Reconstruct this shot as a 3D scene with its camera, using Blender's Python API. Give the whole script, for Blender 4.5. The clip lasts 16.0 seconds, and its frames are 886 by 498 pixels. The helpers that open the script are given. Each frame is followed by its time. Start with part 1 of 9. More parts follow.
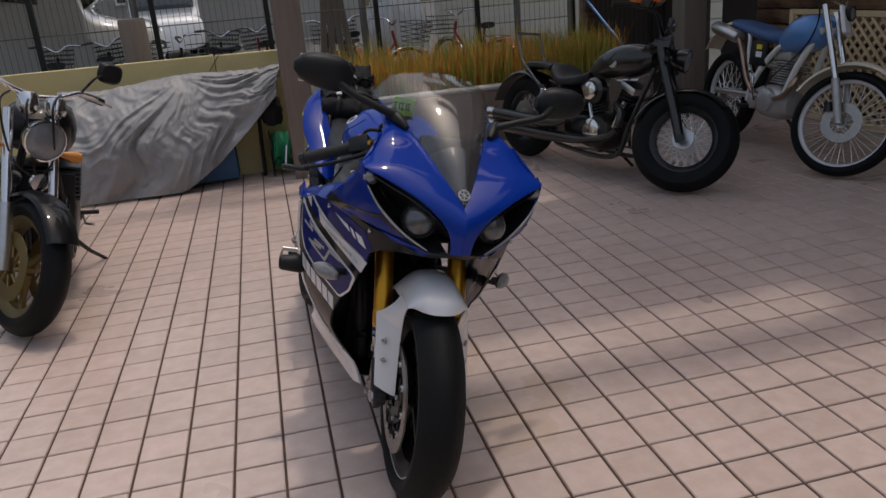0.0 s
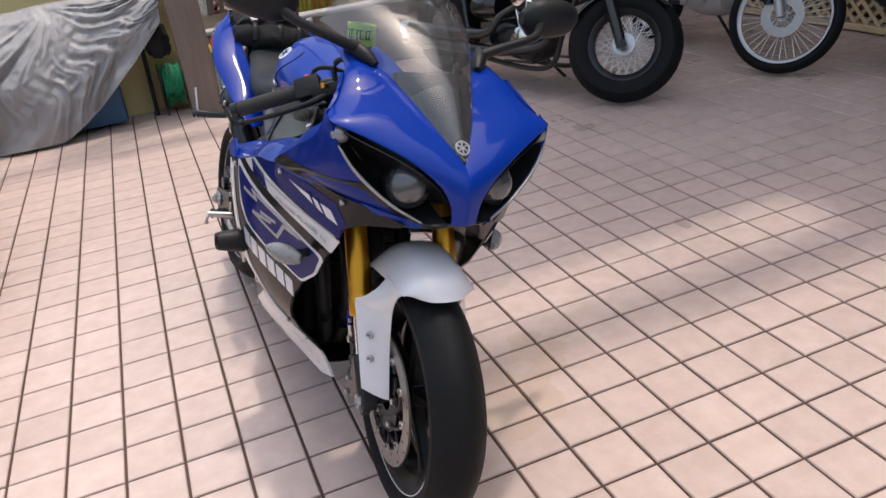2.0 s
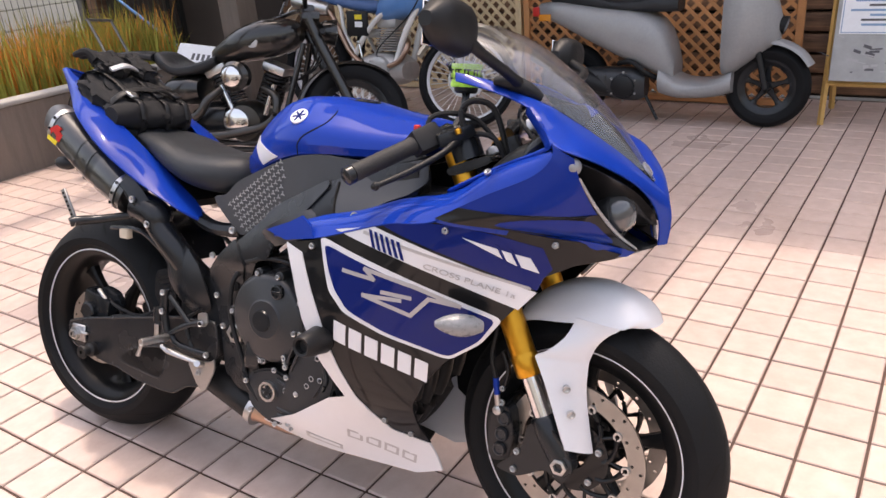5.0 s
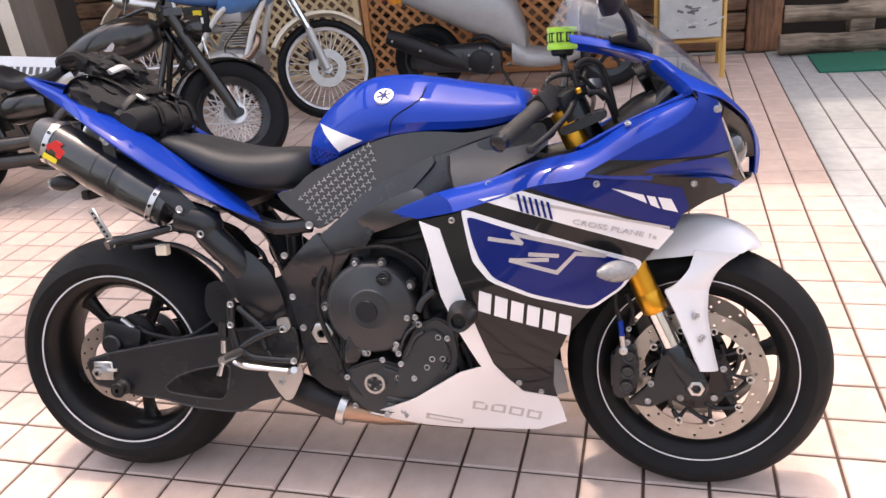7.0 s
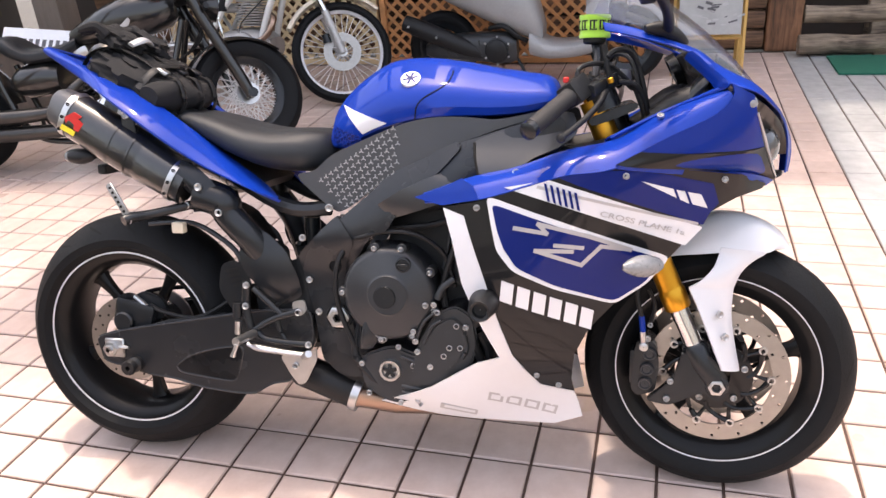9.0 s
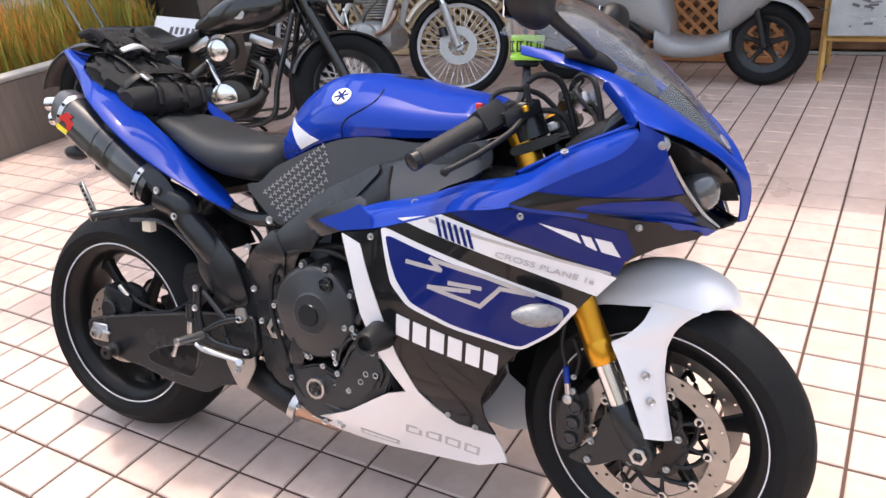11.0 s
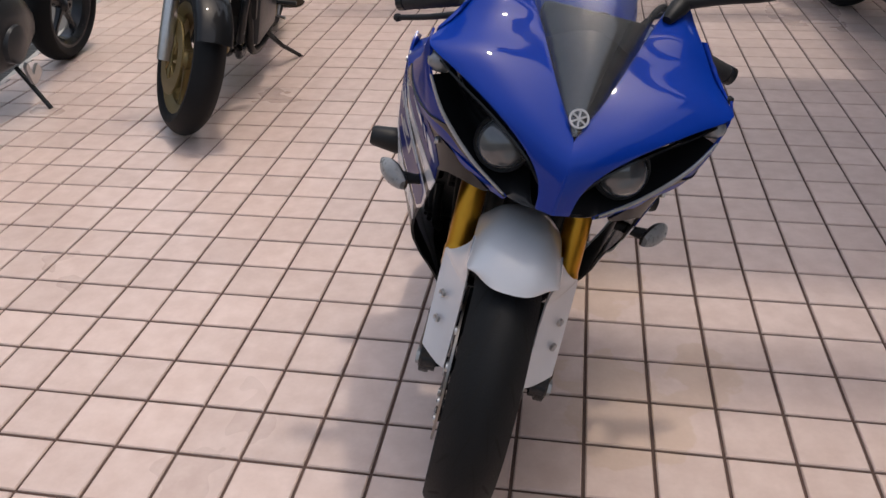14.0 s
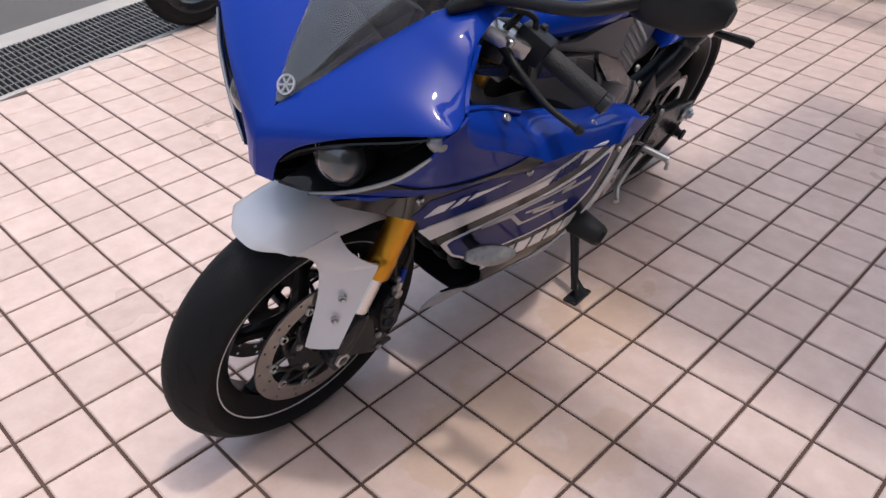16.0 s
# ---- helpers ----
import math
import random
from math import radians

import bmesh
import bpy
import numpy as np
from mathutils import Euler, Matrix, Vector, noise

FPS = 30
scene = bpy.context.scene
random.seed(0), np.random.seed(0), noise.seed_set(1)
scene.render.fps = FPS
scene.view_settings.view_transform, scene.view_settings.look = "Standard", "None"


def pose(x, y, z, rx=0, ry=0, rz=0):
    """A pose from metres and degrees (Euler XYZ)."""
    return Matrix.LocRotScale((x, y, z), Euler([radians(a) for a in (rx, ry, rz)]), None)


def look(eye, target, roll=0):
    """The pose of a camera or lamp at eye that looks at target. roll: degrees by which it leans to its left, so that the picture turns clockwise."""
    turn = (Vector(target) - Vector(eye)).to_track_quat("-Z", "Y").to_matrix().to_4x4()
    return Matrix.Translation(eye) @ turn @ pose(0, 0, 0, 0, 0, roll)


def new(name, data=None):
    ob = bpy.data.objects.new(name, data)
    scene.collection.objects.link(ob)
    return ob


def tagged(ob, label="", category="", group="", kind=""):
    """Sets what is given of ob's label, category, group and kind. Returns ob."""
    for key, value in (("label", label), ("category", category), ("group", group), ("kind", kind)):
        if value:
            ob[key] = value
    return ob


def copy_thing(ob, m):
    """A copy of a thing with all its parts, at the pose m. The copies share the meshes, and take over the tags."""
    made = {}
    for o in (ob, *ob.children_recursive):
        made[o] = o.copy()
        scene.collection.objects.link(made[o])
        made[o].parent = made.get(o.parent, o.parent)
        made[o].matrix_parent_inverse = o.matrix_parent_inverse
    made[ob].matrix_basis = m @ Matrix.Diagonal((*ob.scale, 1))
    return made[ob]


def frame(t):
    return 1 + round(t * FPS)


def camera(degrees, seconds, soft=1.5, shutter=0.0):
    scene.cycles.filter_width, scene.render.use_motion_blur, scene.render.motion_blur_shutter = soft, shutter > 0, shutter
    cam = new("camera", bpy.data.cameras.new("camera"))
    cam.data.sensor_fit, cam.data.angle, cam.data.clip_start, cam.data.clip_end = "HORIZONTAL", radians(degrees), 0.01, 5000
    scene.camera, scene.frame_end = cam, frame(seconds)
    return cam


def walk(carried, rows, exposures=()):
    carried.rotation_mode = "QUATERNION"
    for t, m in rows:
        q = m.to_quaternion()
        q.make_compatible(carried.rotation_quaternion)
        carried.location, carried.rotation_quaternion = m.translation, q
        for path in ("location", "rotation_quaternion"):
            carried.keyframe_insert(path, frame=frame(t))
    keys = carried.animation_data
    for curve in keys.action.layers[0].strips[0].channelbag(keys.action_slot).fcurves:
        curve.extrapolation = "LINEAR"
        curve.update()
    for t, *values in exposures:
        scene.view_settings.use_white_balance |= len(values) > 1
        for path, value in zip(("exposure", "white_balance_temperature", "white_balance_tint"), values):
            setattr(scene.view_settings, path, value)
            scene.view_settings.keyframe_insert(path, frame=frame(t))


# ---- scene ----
# the camera: carried by hand round the motorcycle
cam = camera(59.72, 16.0)
PATH = [
    (0.0, 0.109, -2.907, 1.371, 70.78, 4.61, -13.48),
    (0.5, 0.020, -2.715, 1.376, 72.96, 6.23, -20.39),
    (1.0, 0.052, -2.531, 1.371, 71.35, 7.12, -21.49),
    (1.5, 0.047, -2.462, 1.363, 67.24, 6.88, -20.65),
    (2.0, 0.030, -2.431, 1.354, 63.58, 6.61, -22.26),
    (2.5, -0.105, -2.365, 1.352, 64.37, 6.45, -26.09),
    (3.0, -0.321, -2.277, 1.357, 65.65, 5.44, -34.96),
    (3.2, -0.371, -2.233, 1.352, 66.38, 6.00, -37.10),
    (5.3, -0.919, -1.464, 1.343, 65.34, 4.43, -60.89),
    (5.5, -0.949, -1.392, 1.352, 64.14, 4.50, -63.31),
    (6.0, -1.037, -1.222, 1.347, 63.70, 4.52, -67.77),
    (6.5, -1.140, -1.033, 1.369, 64.61, 5.27, -72.67),
    (7.0, -1.193, -0.940, 1.371, 64.51, 5.86, -75.69),
    (7.5, -1.193, -0.910, 1.371, 64.50, 5.67, -75.03),
    (8.0, -1.185, -0.904, 1.370, 64.38, 5.65, -74.51),
    (8.5, -1.188, -0.906, 1.368, 63.99, 5.11, -74.86),
    (9.0, -1.182, -0.893, 1.358, 63.86, 4.03, -74.60),
    (9.5, -1.135, -0.896, 1.355, 61.69, 3.60, -74.89),
    (9.7, -1.131, -0.920, 1.360, 61.26, 3.21, -75.11),
    (11.8, -0.562, -1.760, 1.360, 64.07, 4.64, -40.81),
    (12.0, -0.477, -1.855, 1.349, 63.00, 3.77, -35.38),
    (12.5, -0.265, -2.010, 1.354, 59.84, 2.48, -23.18),
    (13.0, -0.004, -2.071, 1.335, 58.38, 0.26, -14.05),
    (13.5, 0.272, -2.143, 1.315, 58.03, 0.24, -3.77),
    (14.0, 0.547, -2.197, 1.320, 57.72, 1.90, 9.52),
    (14.5, 0.809, -2.095, 1.302, 54.74, 0.49, 14.87),
    (15.0, 1.039, -1.986, 1.301, 53.10, 1.24, 24.77),
    (15.5, 1.277, -1.888, 1.315, 54.33, 1.57, 36.58),
    (16.0, 1.445, -1.687, 1.307, 54.86, -0.24, 44.52),
]
walk(cam, [(r[0], pose(*r[1:])) for r in PATH],
     exposures=[(0.0, -0.26, 6900, 14), (0.5, 0.54, 6900, 14), (1.0, 1.05, 6900, 14), (1.6, 0.91, 6850, 14), (2.4, 0.60, 6800, 14), (3.0, 0.78, 6800, 14),
                (5.5, 1.42, 7550, 20), (9.5, 1.77, 7420, 18), (12.0, 1.12, 6800, 14), (13.0, 0.49, 6750, 14), (13.5, 0.35, 6850, 14),
                (14.5, 0.18, 6750, 14), (15.5, 0.48, 6550, 15), (16.0, 0.64, 6550, 15)])

# ---- world and sun ----
world = bpy.data.worlds.new("sky")
scene.world = world
world.use_nodes = True
wn = world.node_tree.nodes
sky = wn.new("ShaderNodeTexSky")
sky.sky_type = 'NISHITA'
sky.sun_disc = False
sky.sun_elevation = radians(76)
sky.sun_rotation = radians(65)
sky.altitude = 0
sky.air_density = 1.6
sky.dust_density = 4.0
sky.ozone_density = 1.0
wn["Background"].inputs["Strength"].default_value = 0.15
haze = wn.new("ShaderNodeHueSaturation")
haze.inputs["Saturation"].default_value = 0.8
world.node_tree.links.new(sky.outputs[0], haze.inputs["Color"])
world.node_tree.links.new(haze.outputs[0], wn["Background"].inputs["Color"])

sun_data = bpy.data.lights.new("sun", 'SUN')
sun_data.energy = 0.98
sun_data.angle = radians(2.2)
sun_data.color = (1.0, 0.955, 0.89)
sun = new("sun", sun_data)
sun.matrix_world = look((0.22, 0.10, 1.0), (0, 0, 0))

# ---- materials ----


def mat(name, color, rough=0.5, metal=0.0, var=0.12, scale=8.0, bump=0.0, bscale=60.0, coat=0.0, spec=0.5,
        fine=0.06, trans=0.0, ior=1.45, rand=0.0, stretch=(1, 1, 1), sheen=0.0):
    """Principled surface with variation at two scales, per-object variation, and fine relief."""
    m = bpy.data.materials.new(name)
    m.use_nodes = True
    nt = m.node_tree
    N, L = nt.nodes, nt.links
    b = N["Principled BSDF"]
    b.inputs["Roughness"].default_value = rough
    b.inputs["Metallic"].default_value = metal
    b.inputs["Specular IOR Level"].default_value = spec
    b.inputs["Coat Weight"].default_value = coat
    b.inputs["Coat Roughness"].default_value = 0.04
    b.inputs["Transmission Weight"].default_value = trans
    b.inputs["IOR"].default_value = ior
    b.inputs["Sheen Weight"].default_value = sheen
    tc = N.new("ShaderNodeTexCoord")
    mp = N.new("ShaderNodeMapping")
    mp.inputs["Scale"].default_value = stretch
    L.new(tc.outputs["Object"], mp.inputs["Vector"])
    n1 = N.new("ShaderNodeTexNoise")
    n1.inputs["Scale"].default_value = scale
    n1.inputs["Detail"].default_value = 4
    n2 = N.new("ShaderNodeTexNoise")
    n2.inputs["Scale"].default_value = bscale
    n2.inputs["Detail"].default_value = 3
    L.new(mp.outputs[0], n1.inputs["Vector"])
    L.new(mp.outputs[0], n2.inputs["Vector"])
    a = N.new("ShaderNodeMath")
    a.operation = 'MULTIPLY_ADD'
    a.inputs[1].default_value = var * 2
    a.inputs[2].default_value = 1 - var
    L.new(n1.outputs["Fac"], a.inputs[0])
    c = N.new("ShaderNodeMath")
    c.operation = 'MULTIPLY_ADD'
    c.inputs[1].default_value = fine * 2
    c.inputs[2].default_value = -fine
    L.new(n2.outputs["Fac"], c.inputs[0])
    s = N.new("ShaderNodeMath")
    L.new(a.outputs[0], s.inputs[0])
    L.new(c.outputs[0], s.inputs[1])
    last = s
    if rand:
        oi = N.new("ShaderNodeObjectInfo")
        r = N.new("ShaderNodeMath")
        r.operation = 'MULTIPLY_ADD'
        r.inputs[1].default_value = rand * 2
        r.inputs[2].default_value = 1 - rand
        L.new(oi.outputs["Random"], r.inputs[0])
        k = N.new("ShaderNodeMath")
        k.operation = 'MULTIPLY'
        L.new(s.outputs[0], k.inputs[0])
        L.new(r.outputs[0], k.inputs[1])
        last = k
    mx = N.new("ShaderNodeVectorMath")
    mx.operation = 'SCALE'
    mx.inputs[0].default_value = color
    L.new(last.outputs[0], mx.inputs["Scale"])
    L.new(mx.outputs[0], b.inputs["Base Color"])
    rr = N.new("ShaderNodeMath")
    rr.operation = 'MULTIPLY_ADD'
    rr.inputs[1].default_value = 0.25 * rough
    rr.inputs[2].default_value = rough * 0.875
    L.new(n1.outputs["Fac"], rr.inputs[0])
    L.new(rr.outputs[0], b.inputs["Roughness"])
    if bump:
        bp = N.new("ShaderNodeBump")
        bp.inputs["Strength"].default_value = bump
        bp.inputs["Distance"].default_value = 0.004
        L.new(n2.outputs["Fac"], bp.inputs["Height"])
        L.new(bp.outputs[0], b.inputs["Normal"])
    return m


def grained(name, dark, pale, rough, stretch, rand=0.15, bump=0.5):
    """Weathered timber: two tones drawn out along the grain, with cracks and knots."""
    m = mat(name, pale, rough, var=0.12, scale=4, bump=0, rand=rand)
    N, L = m.node_tree.nodes, m.node_tree.links
    b = N["Principled BSDF"]
    tone = b.inputs["Base Color"].links[0].from_socket
    tc = N.new("ShaderNodeTexCoord")
    mp = N.new("ShaderNodeMapping")
    mp.inputs["Scale"].default_value = stretch
    L.new(tc.outputs["Object"], mp.inputs["Vector"])
    grain = N.new("ShaderNodeTexNoise")
    grain.inputs["Scale"].default_value = 9
    grain.inputs["Detail"].default_value = 6
    grain.inputs["Roughness"].default_value = 0.65
    grain.inputs["Distortion"].default_value = 0.7
    L.new(mp.outputs[0], grain.inputs["Vector"])
    blotch = N.new("ShaderNodeTexNoise")
    blotch.inputs["Scale"].default_value = 3.5
    blotch.inputs["Detail"].default_value = 3
    L.new(tc.outputs["Object"], blotch.inputs["Vector"])
    both = N.new("ShaderNodeMath")
    L.new(grain.outputs["Fac"], both.inputs[0])
    L.new(blotch.outputs["Fac"], both.inputs[1])
    r = N.new("ShaderNodeMapRange")
    r.inputs["From Min"].default_value = 0.78
    r.inputs["From Max"].default_value = 1.22
    L.new(both.outputs[0], r.inputs["Value"])
    mix = N.new("ShaderNodeMix")
    mix.data_type = 'RGBA'
    mix.inputs["A"].default_value = (*dark, 1)
    L.new(tone, mix.inputs["B"])
    L.new(r.outputs[0], mix.inputs["Factor"])
    L.new(mix.outputs["Result"], b.inputs["Base Color"])
    bp = N.new("ShaderNodeBump")
    bp.inputs["Strength"].default_value = bump
    bp.inputs["Distance"].default_value = 0.006
    L.new(grain.outputs["Fac"], bp.inputs["Height"])
    L.new(bp.outputs[0], b.inputs["Normal"])
    return m


def tile_material(name, color, color2, rough, island=False):
    """Glazed floor tile: cloudy colour, dusty wear, small difference from tile to tile."""
    m = bpy.data.materials.new(name)
    m.use_nodes = True
    N, L = m.node_tree.nodes, m.node_tree.links
    b = N["Principled BSDF"]
    geo = N.new("ShaderNodeNewGeometry")
    n1 = N.new("ShaderNodeTexNoise")
    n1.inputs["Scale"].default_value = 16
    n1.inputs["Detail"].default_value = 5
    n2 = N.new("ShaderNodeTexNoise")
    n2.inputs["Scale"].default_value = 1.3
    n2.inputs["Detail"].default_value = 4
    n3 = N.new("ShaderNodeTexNoise")
    n3.inputs["Scale"].default_value = 90
    n3.inputs["Detail"].default_value = 3
    for n in (n1, n2, n3):
        L.new(geo.outputs["Position"], n.inputs["Vector"])
    mix = N.new("ShaderNodeMix")
    mix.data_type = 'RGBA'
    mix.inputs["A"].default_value = (*color, 1)
    mix.inputs["B"].default_value = (*color2, 1)
    ramp = N.new("ShaderNodeMapRange")
    ramp.inputs["From Min"].default_value = 0.35
    ramp.inputs["From Max"].default_value = 0.7
    L.new(n1.outputs["Fac"], ramp.inputs["Value"])
    L.new(ramp.outputs[0], mix.inputs["Factor"])
    rnd = geo if island else N.new("ShaderNodeObjectInfo")
    # tan patches with ragged edges
    n4 = N.new("ShaderNodeTexNoise")
    n4.inputs["Scale"].default_value = 7
    n4.inputs["Detail"].default_value = 6
    L.new(geo.outputs["Position"], n4.inputs["Vector"])
    total = None
    for sx, sy, sr in ((0.72, -0.80, 0.17), (0.66, -0.28, 0.15), (0.90, -0.62, 0.10)):
        d = N.new("ShaderNodeVectorMath")
        d.operation = 'DISTANCE'
        d.inputs[1].default_value = (sx, sy, 0)
        L.new(geo.outputs["Position"], d.inputs[0])
        w = N.new("ShaderNodeMath")
        w.operation = 'MULTIPLY_ADD'
        w.inputs[1].default_value = 0.40
        L.new(n4.outputs["Fac"], w.inputs[0])
        L.new(d.outputs["Value"], w.inputs[2])
        e = N.new("ShaderNodeMapRange")
        e.inputs["From Min"].default_value = sr + 0.20
        e.inputs["From Max"].default_value = sr + 0.185
        L.new(w.outputs[0], e.inputs["Value"])
        if total:
            mxm = N.new("ShaderNodeMath")
            mxm.operation = 'MAXIMUM'
            L.new(total.outputs[0], mxm.inputs[0])
            L.new(e.outputs[0], mxm.inputs[1])
            total = mxm
        else:
            total = e
    amount = N.new("ShaderNodeMath")
    amount.operation = 'MULTIPLY'
    amount.inputs[1].default_value = 0.42
    L.new(total.outputs[0], amount.inputs[0])
    tan_mix = N.new("ShaderNodeMix")
    tan_mix.data_type = 'RGBA'
    tan_mix.inputs["B"].default_value = (0.46, 0.33, 0.22, 1)
    L.new(amount.outputs[0], tan_mix.inputs["Factor"])
    L.new(mix.outputs["Result"], tan_mix.inputs["A"])
    k = N.new("ShaderNodeMath")
    k.operation = 'MULTIPLY_ADD'
    k.inputs[1].default_value = 0.12
    k.inputs[2].default_value = 0.79
    L.new(rnd.outputs["Random Per Island" if island else "Random"], k.inputs[0])
    k2 = N.new("ShaderNodeMath")
    k2.operation = 'MULTIPLY_ADD'
    k2.inputs[1].default_value = 0.32
    L.new(n2.outputs["Fac"], k2.inputs[0])
    L.new(k.outputs[0], k2.inputs[2])
    k3 = N.new("ShaderNodeMath")
    k3.operation = 'MULTIPLY_ADD'
    k3.inputs[1].default_value = 0.10
    L.new(n3.outputs["Fac"], k3.inputs[0])
    L.new(k2.outputs[0], k3.inputs[2])
    sc = N.new("ShaderNodeVectorMath")
    sc.operation = 'SCALE'
    L.new(tan_mix.outputs["Result"], sc.inputs[0])
    L.new(k3.outputs[0], sc.inputs["Scale"])
    L.new(sc.outputs[0], b.inputs["Base Color"])
    r = N.new("ShaderNodeMath")
    r.operation = 'MULTIPLY_ADD'
    r.inputs[1].default_value = 0.18
    r.inputs[2].default_value = rough - 0.09
    L.new(n2.outputs["Fac"], r.inputs[0])
    L.new(r.outputs[0], b.inputs["Roughness"])
    bp = N.new("ShaderNodeBump")
    bp.inputs["Strength"].default_value = 0.12
    bp.inputs["Distance"].default_value = 0.003
    L.new(n1.outputs["Fac"], bp.inputs["Height"])
    L.new(bp.outputs[0], b.inputs["Normal"])
    return m


M_TILE = tile_material("tile_terracotta", (0.50, 0.385, 0.335), (0.57, 0.455, 0.405), 0.30)
M_TILE_J = tile_material("tile_terracotta_far", (0.50, 0.385, 0.335), (0.57, 0.455, 0.405), 0.30, True)
M_GREY_J = tile_material("tile_grey", (0.31, 0.32, 0.32), (0.38, 0.39, 0.39), 0.5, True)
M_GROUT = mat("grout", (0.085, 0.052, 0.042), 0.9, var=0.3, scale=5, bump=0.4)
M_CONC = mat("concrete", (0.36, 0.35, 0.33), 0.85, var=0.2, scale=3, bump=0.4, bscale=90)
M_ASPH = mat("asphalt", (0.10, 0.099, 0.096), 0.9, var=0.25, scale=2, bump=0.9, bscale=160, fine=0.3)
M_GALV = mat("galvanised_grate", (0.20, 0.20, 0.195), 0.5, 0.7, var=0.25, scale=12)
M_BLUE = mat("blue_paint", (0.0006, 0.0305, 0.282), 0.5, 0.0, spec=0.05, var=0.03, scale=3, coat=0.48, fine=0.02, bscale=900)
M_BLUED = mat("dark_blue_paint", (0.002, 0.012, 0.125), 0.5, 0.0, spec=0.05, var=0.03, scale=3, coat=0.35, fine=0.02, bscale=900)
# the cowl's blue again, darkened for the shade on the cheeks
M_BLUE_SHADED = mat("shaded_blue_paint", (0.001, 0.021, 0.21), 0.5, 0.0, spec=0.05, var=0.03, scale=3, coat=0.4, fine=0.02, bscale=900)
M_SCOOP = mat("gloss_dark_plastic", (0.030, 0.032, 0.035), 0.32, 0.1, var=0.1, coat=0.25)
M_WHITE = mat("white_paint", (0.68, 0.69, 0.72), 0.3, 0.0, var=0.03, scale=4, coat=0.8, fine=0.02)
M_SILVER = mat("silver_grey_decal", (0.42, 0.42, 0.43), 0.4, 0.3, var=0.05)
M_GLOSSB = mat("gloss_black_paint", (0.0060, 0.0066, 0.0078), 0.5, 0.0, spec=0.1, var=0.1, coat=0.5)
M_BLACK = mat("matt_black_plastic", (0.0105, 0.0112, 0.0125), 0.45, spec=0.35, var=0.2, scale=20, bump=0.15, bscale=500)
M_SATIN = mat("satin_black_metal", (0.018, 0.0205, 0.0235), 0.26, 0.25, var=0.2, scale=12, bump=0.06, bscale=300)
M_FRAME = mat("satin_frame_paint", (0.024, 0.0265, 0.030), 0.27, 0.3, var=0.12, scale=9, bump=0.05, bscale=300)
M_ENGINE = mat("engine_magnesium_paint", (0.033, 0.0362, 0.0405), 0.32, 0.25, var=0.2, scale=14, bump=0.12, bscale=260)
M_RIM = mat("gloss_black_rim", (0.007, 0.0072, 0.0078), 0.4, 0.0, spec=0.15, var=0.1, coat=0.14)
M_RUBBER = mat("tyre_rubber", (0.0070, 0.0078, 0.0090), 0.62, spec=0.20, var=0.3, scale=10, bump=0.2, bscale=220, fine=0.1)
# near-black for seams, and for the shade inside grooves, slots and holes
M_RECESS = mat("recess_shade_black", (0.002, 0.002, 0.002), 0.9)
M_SEAT = mat("seat_vinyl", (0.0185, 0.0215, 0.0255), 0.44, spec=0.4, var=0.15, scale=10, bump=0.25, bscale=700)
M_GOLD = mat("gold_anodised", (0.62, 0.30, 0.03), 0.3, 0.9, var=0.08, scale=6)
M_CHROME = mat("chrome", (0.72, 0.72, 0.73), 0.12, 1.0, var=0.04)
M_ALU = mat("brushed_aluminium", (0.52, 0.52, 0.52), 0.34, 1.0, var=0.12, scale=30)
M_DISC = mat("brake_disc_steel", (0.35, 0.33, 0.31), 0.36, 1.0, var=0.15, scale=40)
M_TITAN = mat("heated_titanium", (0.38, 0.26, 0.20), 0.32, 1.0, var=0.2, scale=12)
M_CARBON = mat("carbon_fibre", (0.018, 0.0185, 0.0195), 0.3, 0.1, var=0.2, scale=60, coat=0.9)
M_RED = mat("red_decal", (0.55, 0.02, 0.015), 0.4, var=0.05)
M_YELLOW = mat("yellow_decal", (0.75, 0.60, 0.03), 0.4, var=0.05)
M_LIME = mat("lime_knit", (0.36, 0.70, 0.07), 0.9, var=0.1, scale=60, bump=0.6, bscale=500, sheen=0.3)
M_LENS = mat("clear_lens", (0.22, 0.23, 0.245), 0.18, 0.2, var=0.15, scale=60, coat=0.6)
M_CLOTH = mat("black_nylon", (0.014, 0.014, 0.015), 0.8, var=0.3, scale=18, bump=0.35, bscale=350, spec=0.3)
M_WOODP = mat("weathered_post_wood", (0.20, 0.165, 0.14), 0.85, var=0.3, scale=5, bump=0.5, bscale=45, stretch=(6, 6, 0.5), fine=0.15)
M_LOG = grained("stained_log_wood", (0.060, 0.030, 0.018), (0.30, 0.165, 0.095), 0.6, (1, 0.35, 6))
M_DPOST = grained("stained_post_wood", (0.055, 0.030, 0.020), (0.28, 0.135, 0.072), 0.6, (5, 5, 0.4))
M_GREYLOG = grained("weathered_log_wood", (0.070, 0.052, 0.040), (0.35, 0.275, 0.205), 0.8, (5, 0.5, 5), bump=0.8)
M_LATT = mat("pale_lattice_wood", (0.66, 0.51, 0.31), 0.75, var=0.2, scale=10, bump=0.3, rand=0.14)
M_LATTO = mat("orange_stained_lattice_wood", (0.60, 0.28, 0.115), 0.65, var=0.25, scale=10, bump=0.3, rand=0.12)
M_YPANEL = mat("mustard_painted_board", (0.56, 0.48, 0.24), 0.7, var=0.15, scale=3, bump=0.15)
# white underside, picked to bounce light in below the unseen canopy
M_SOFFIT = mat("bounce_white_soffit", (0.78, 0.77, 0.74), 0.7, var=0.06, scale=2, stretch=(1, 1, 6))
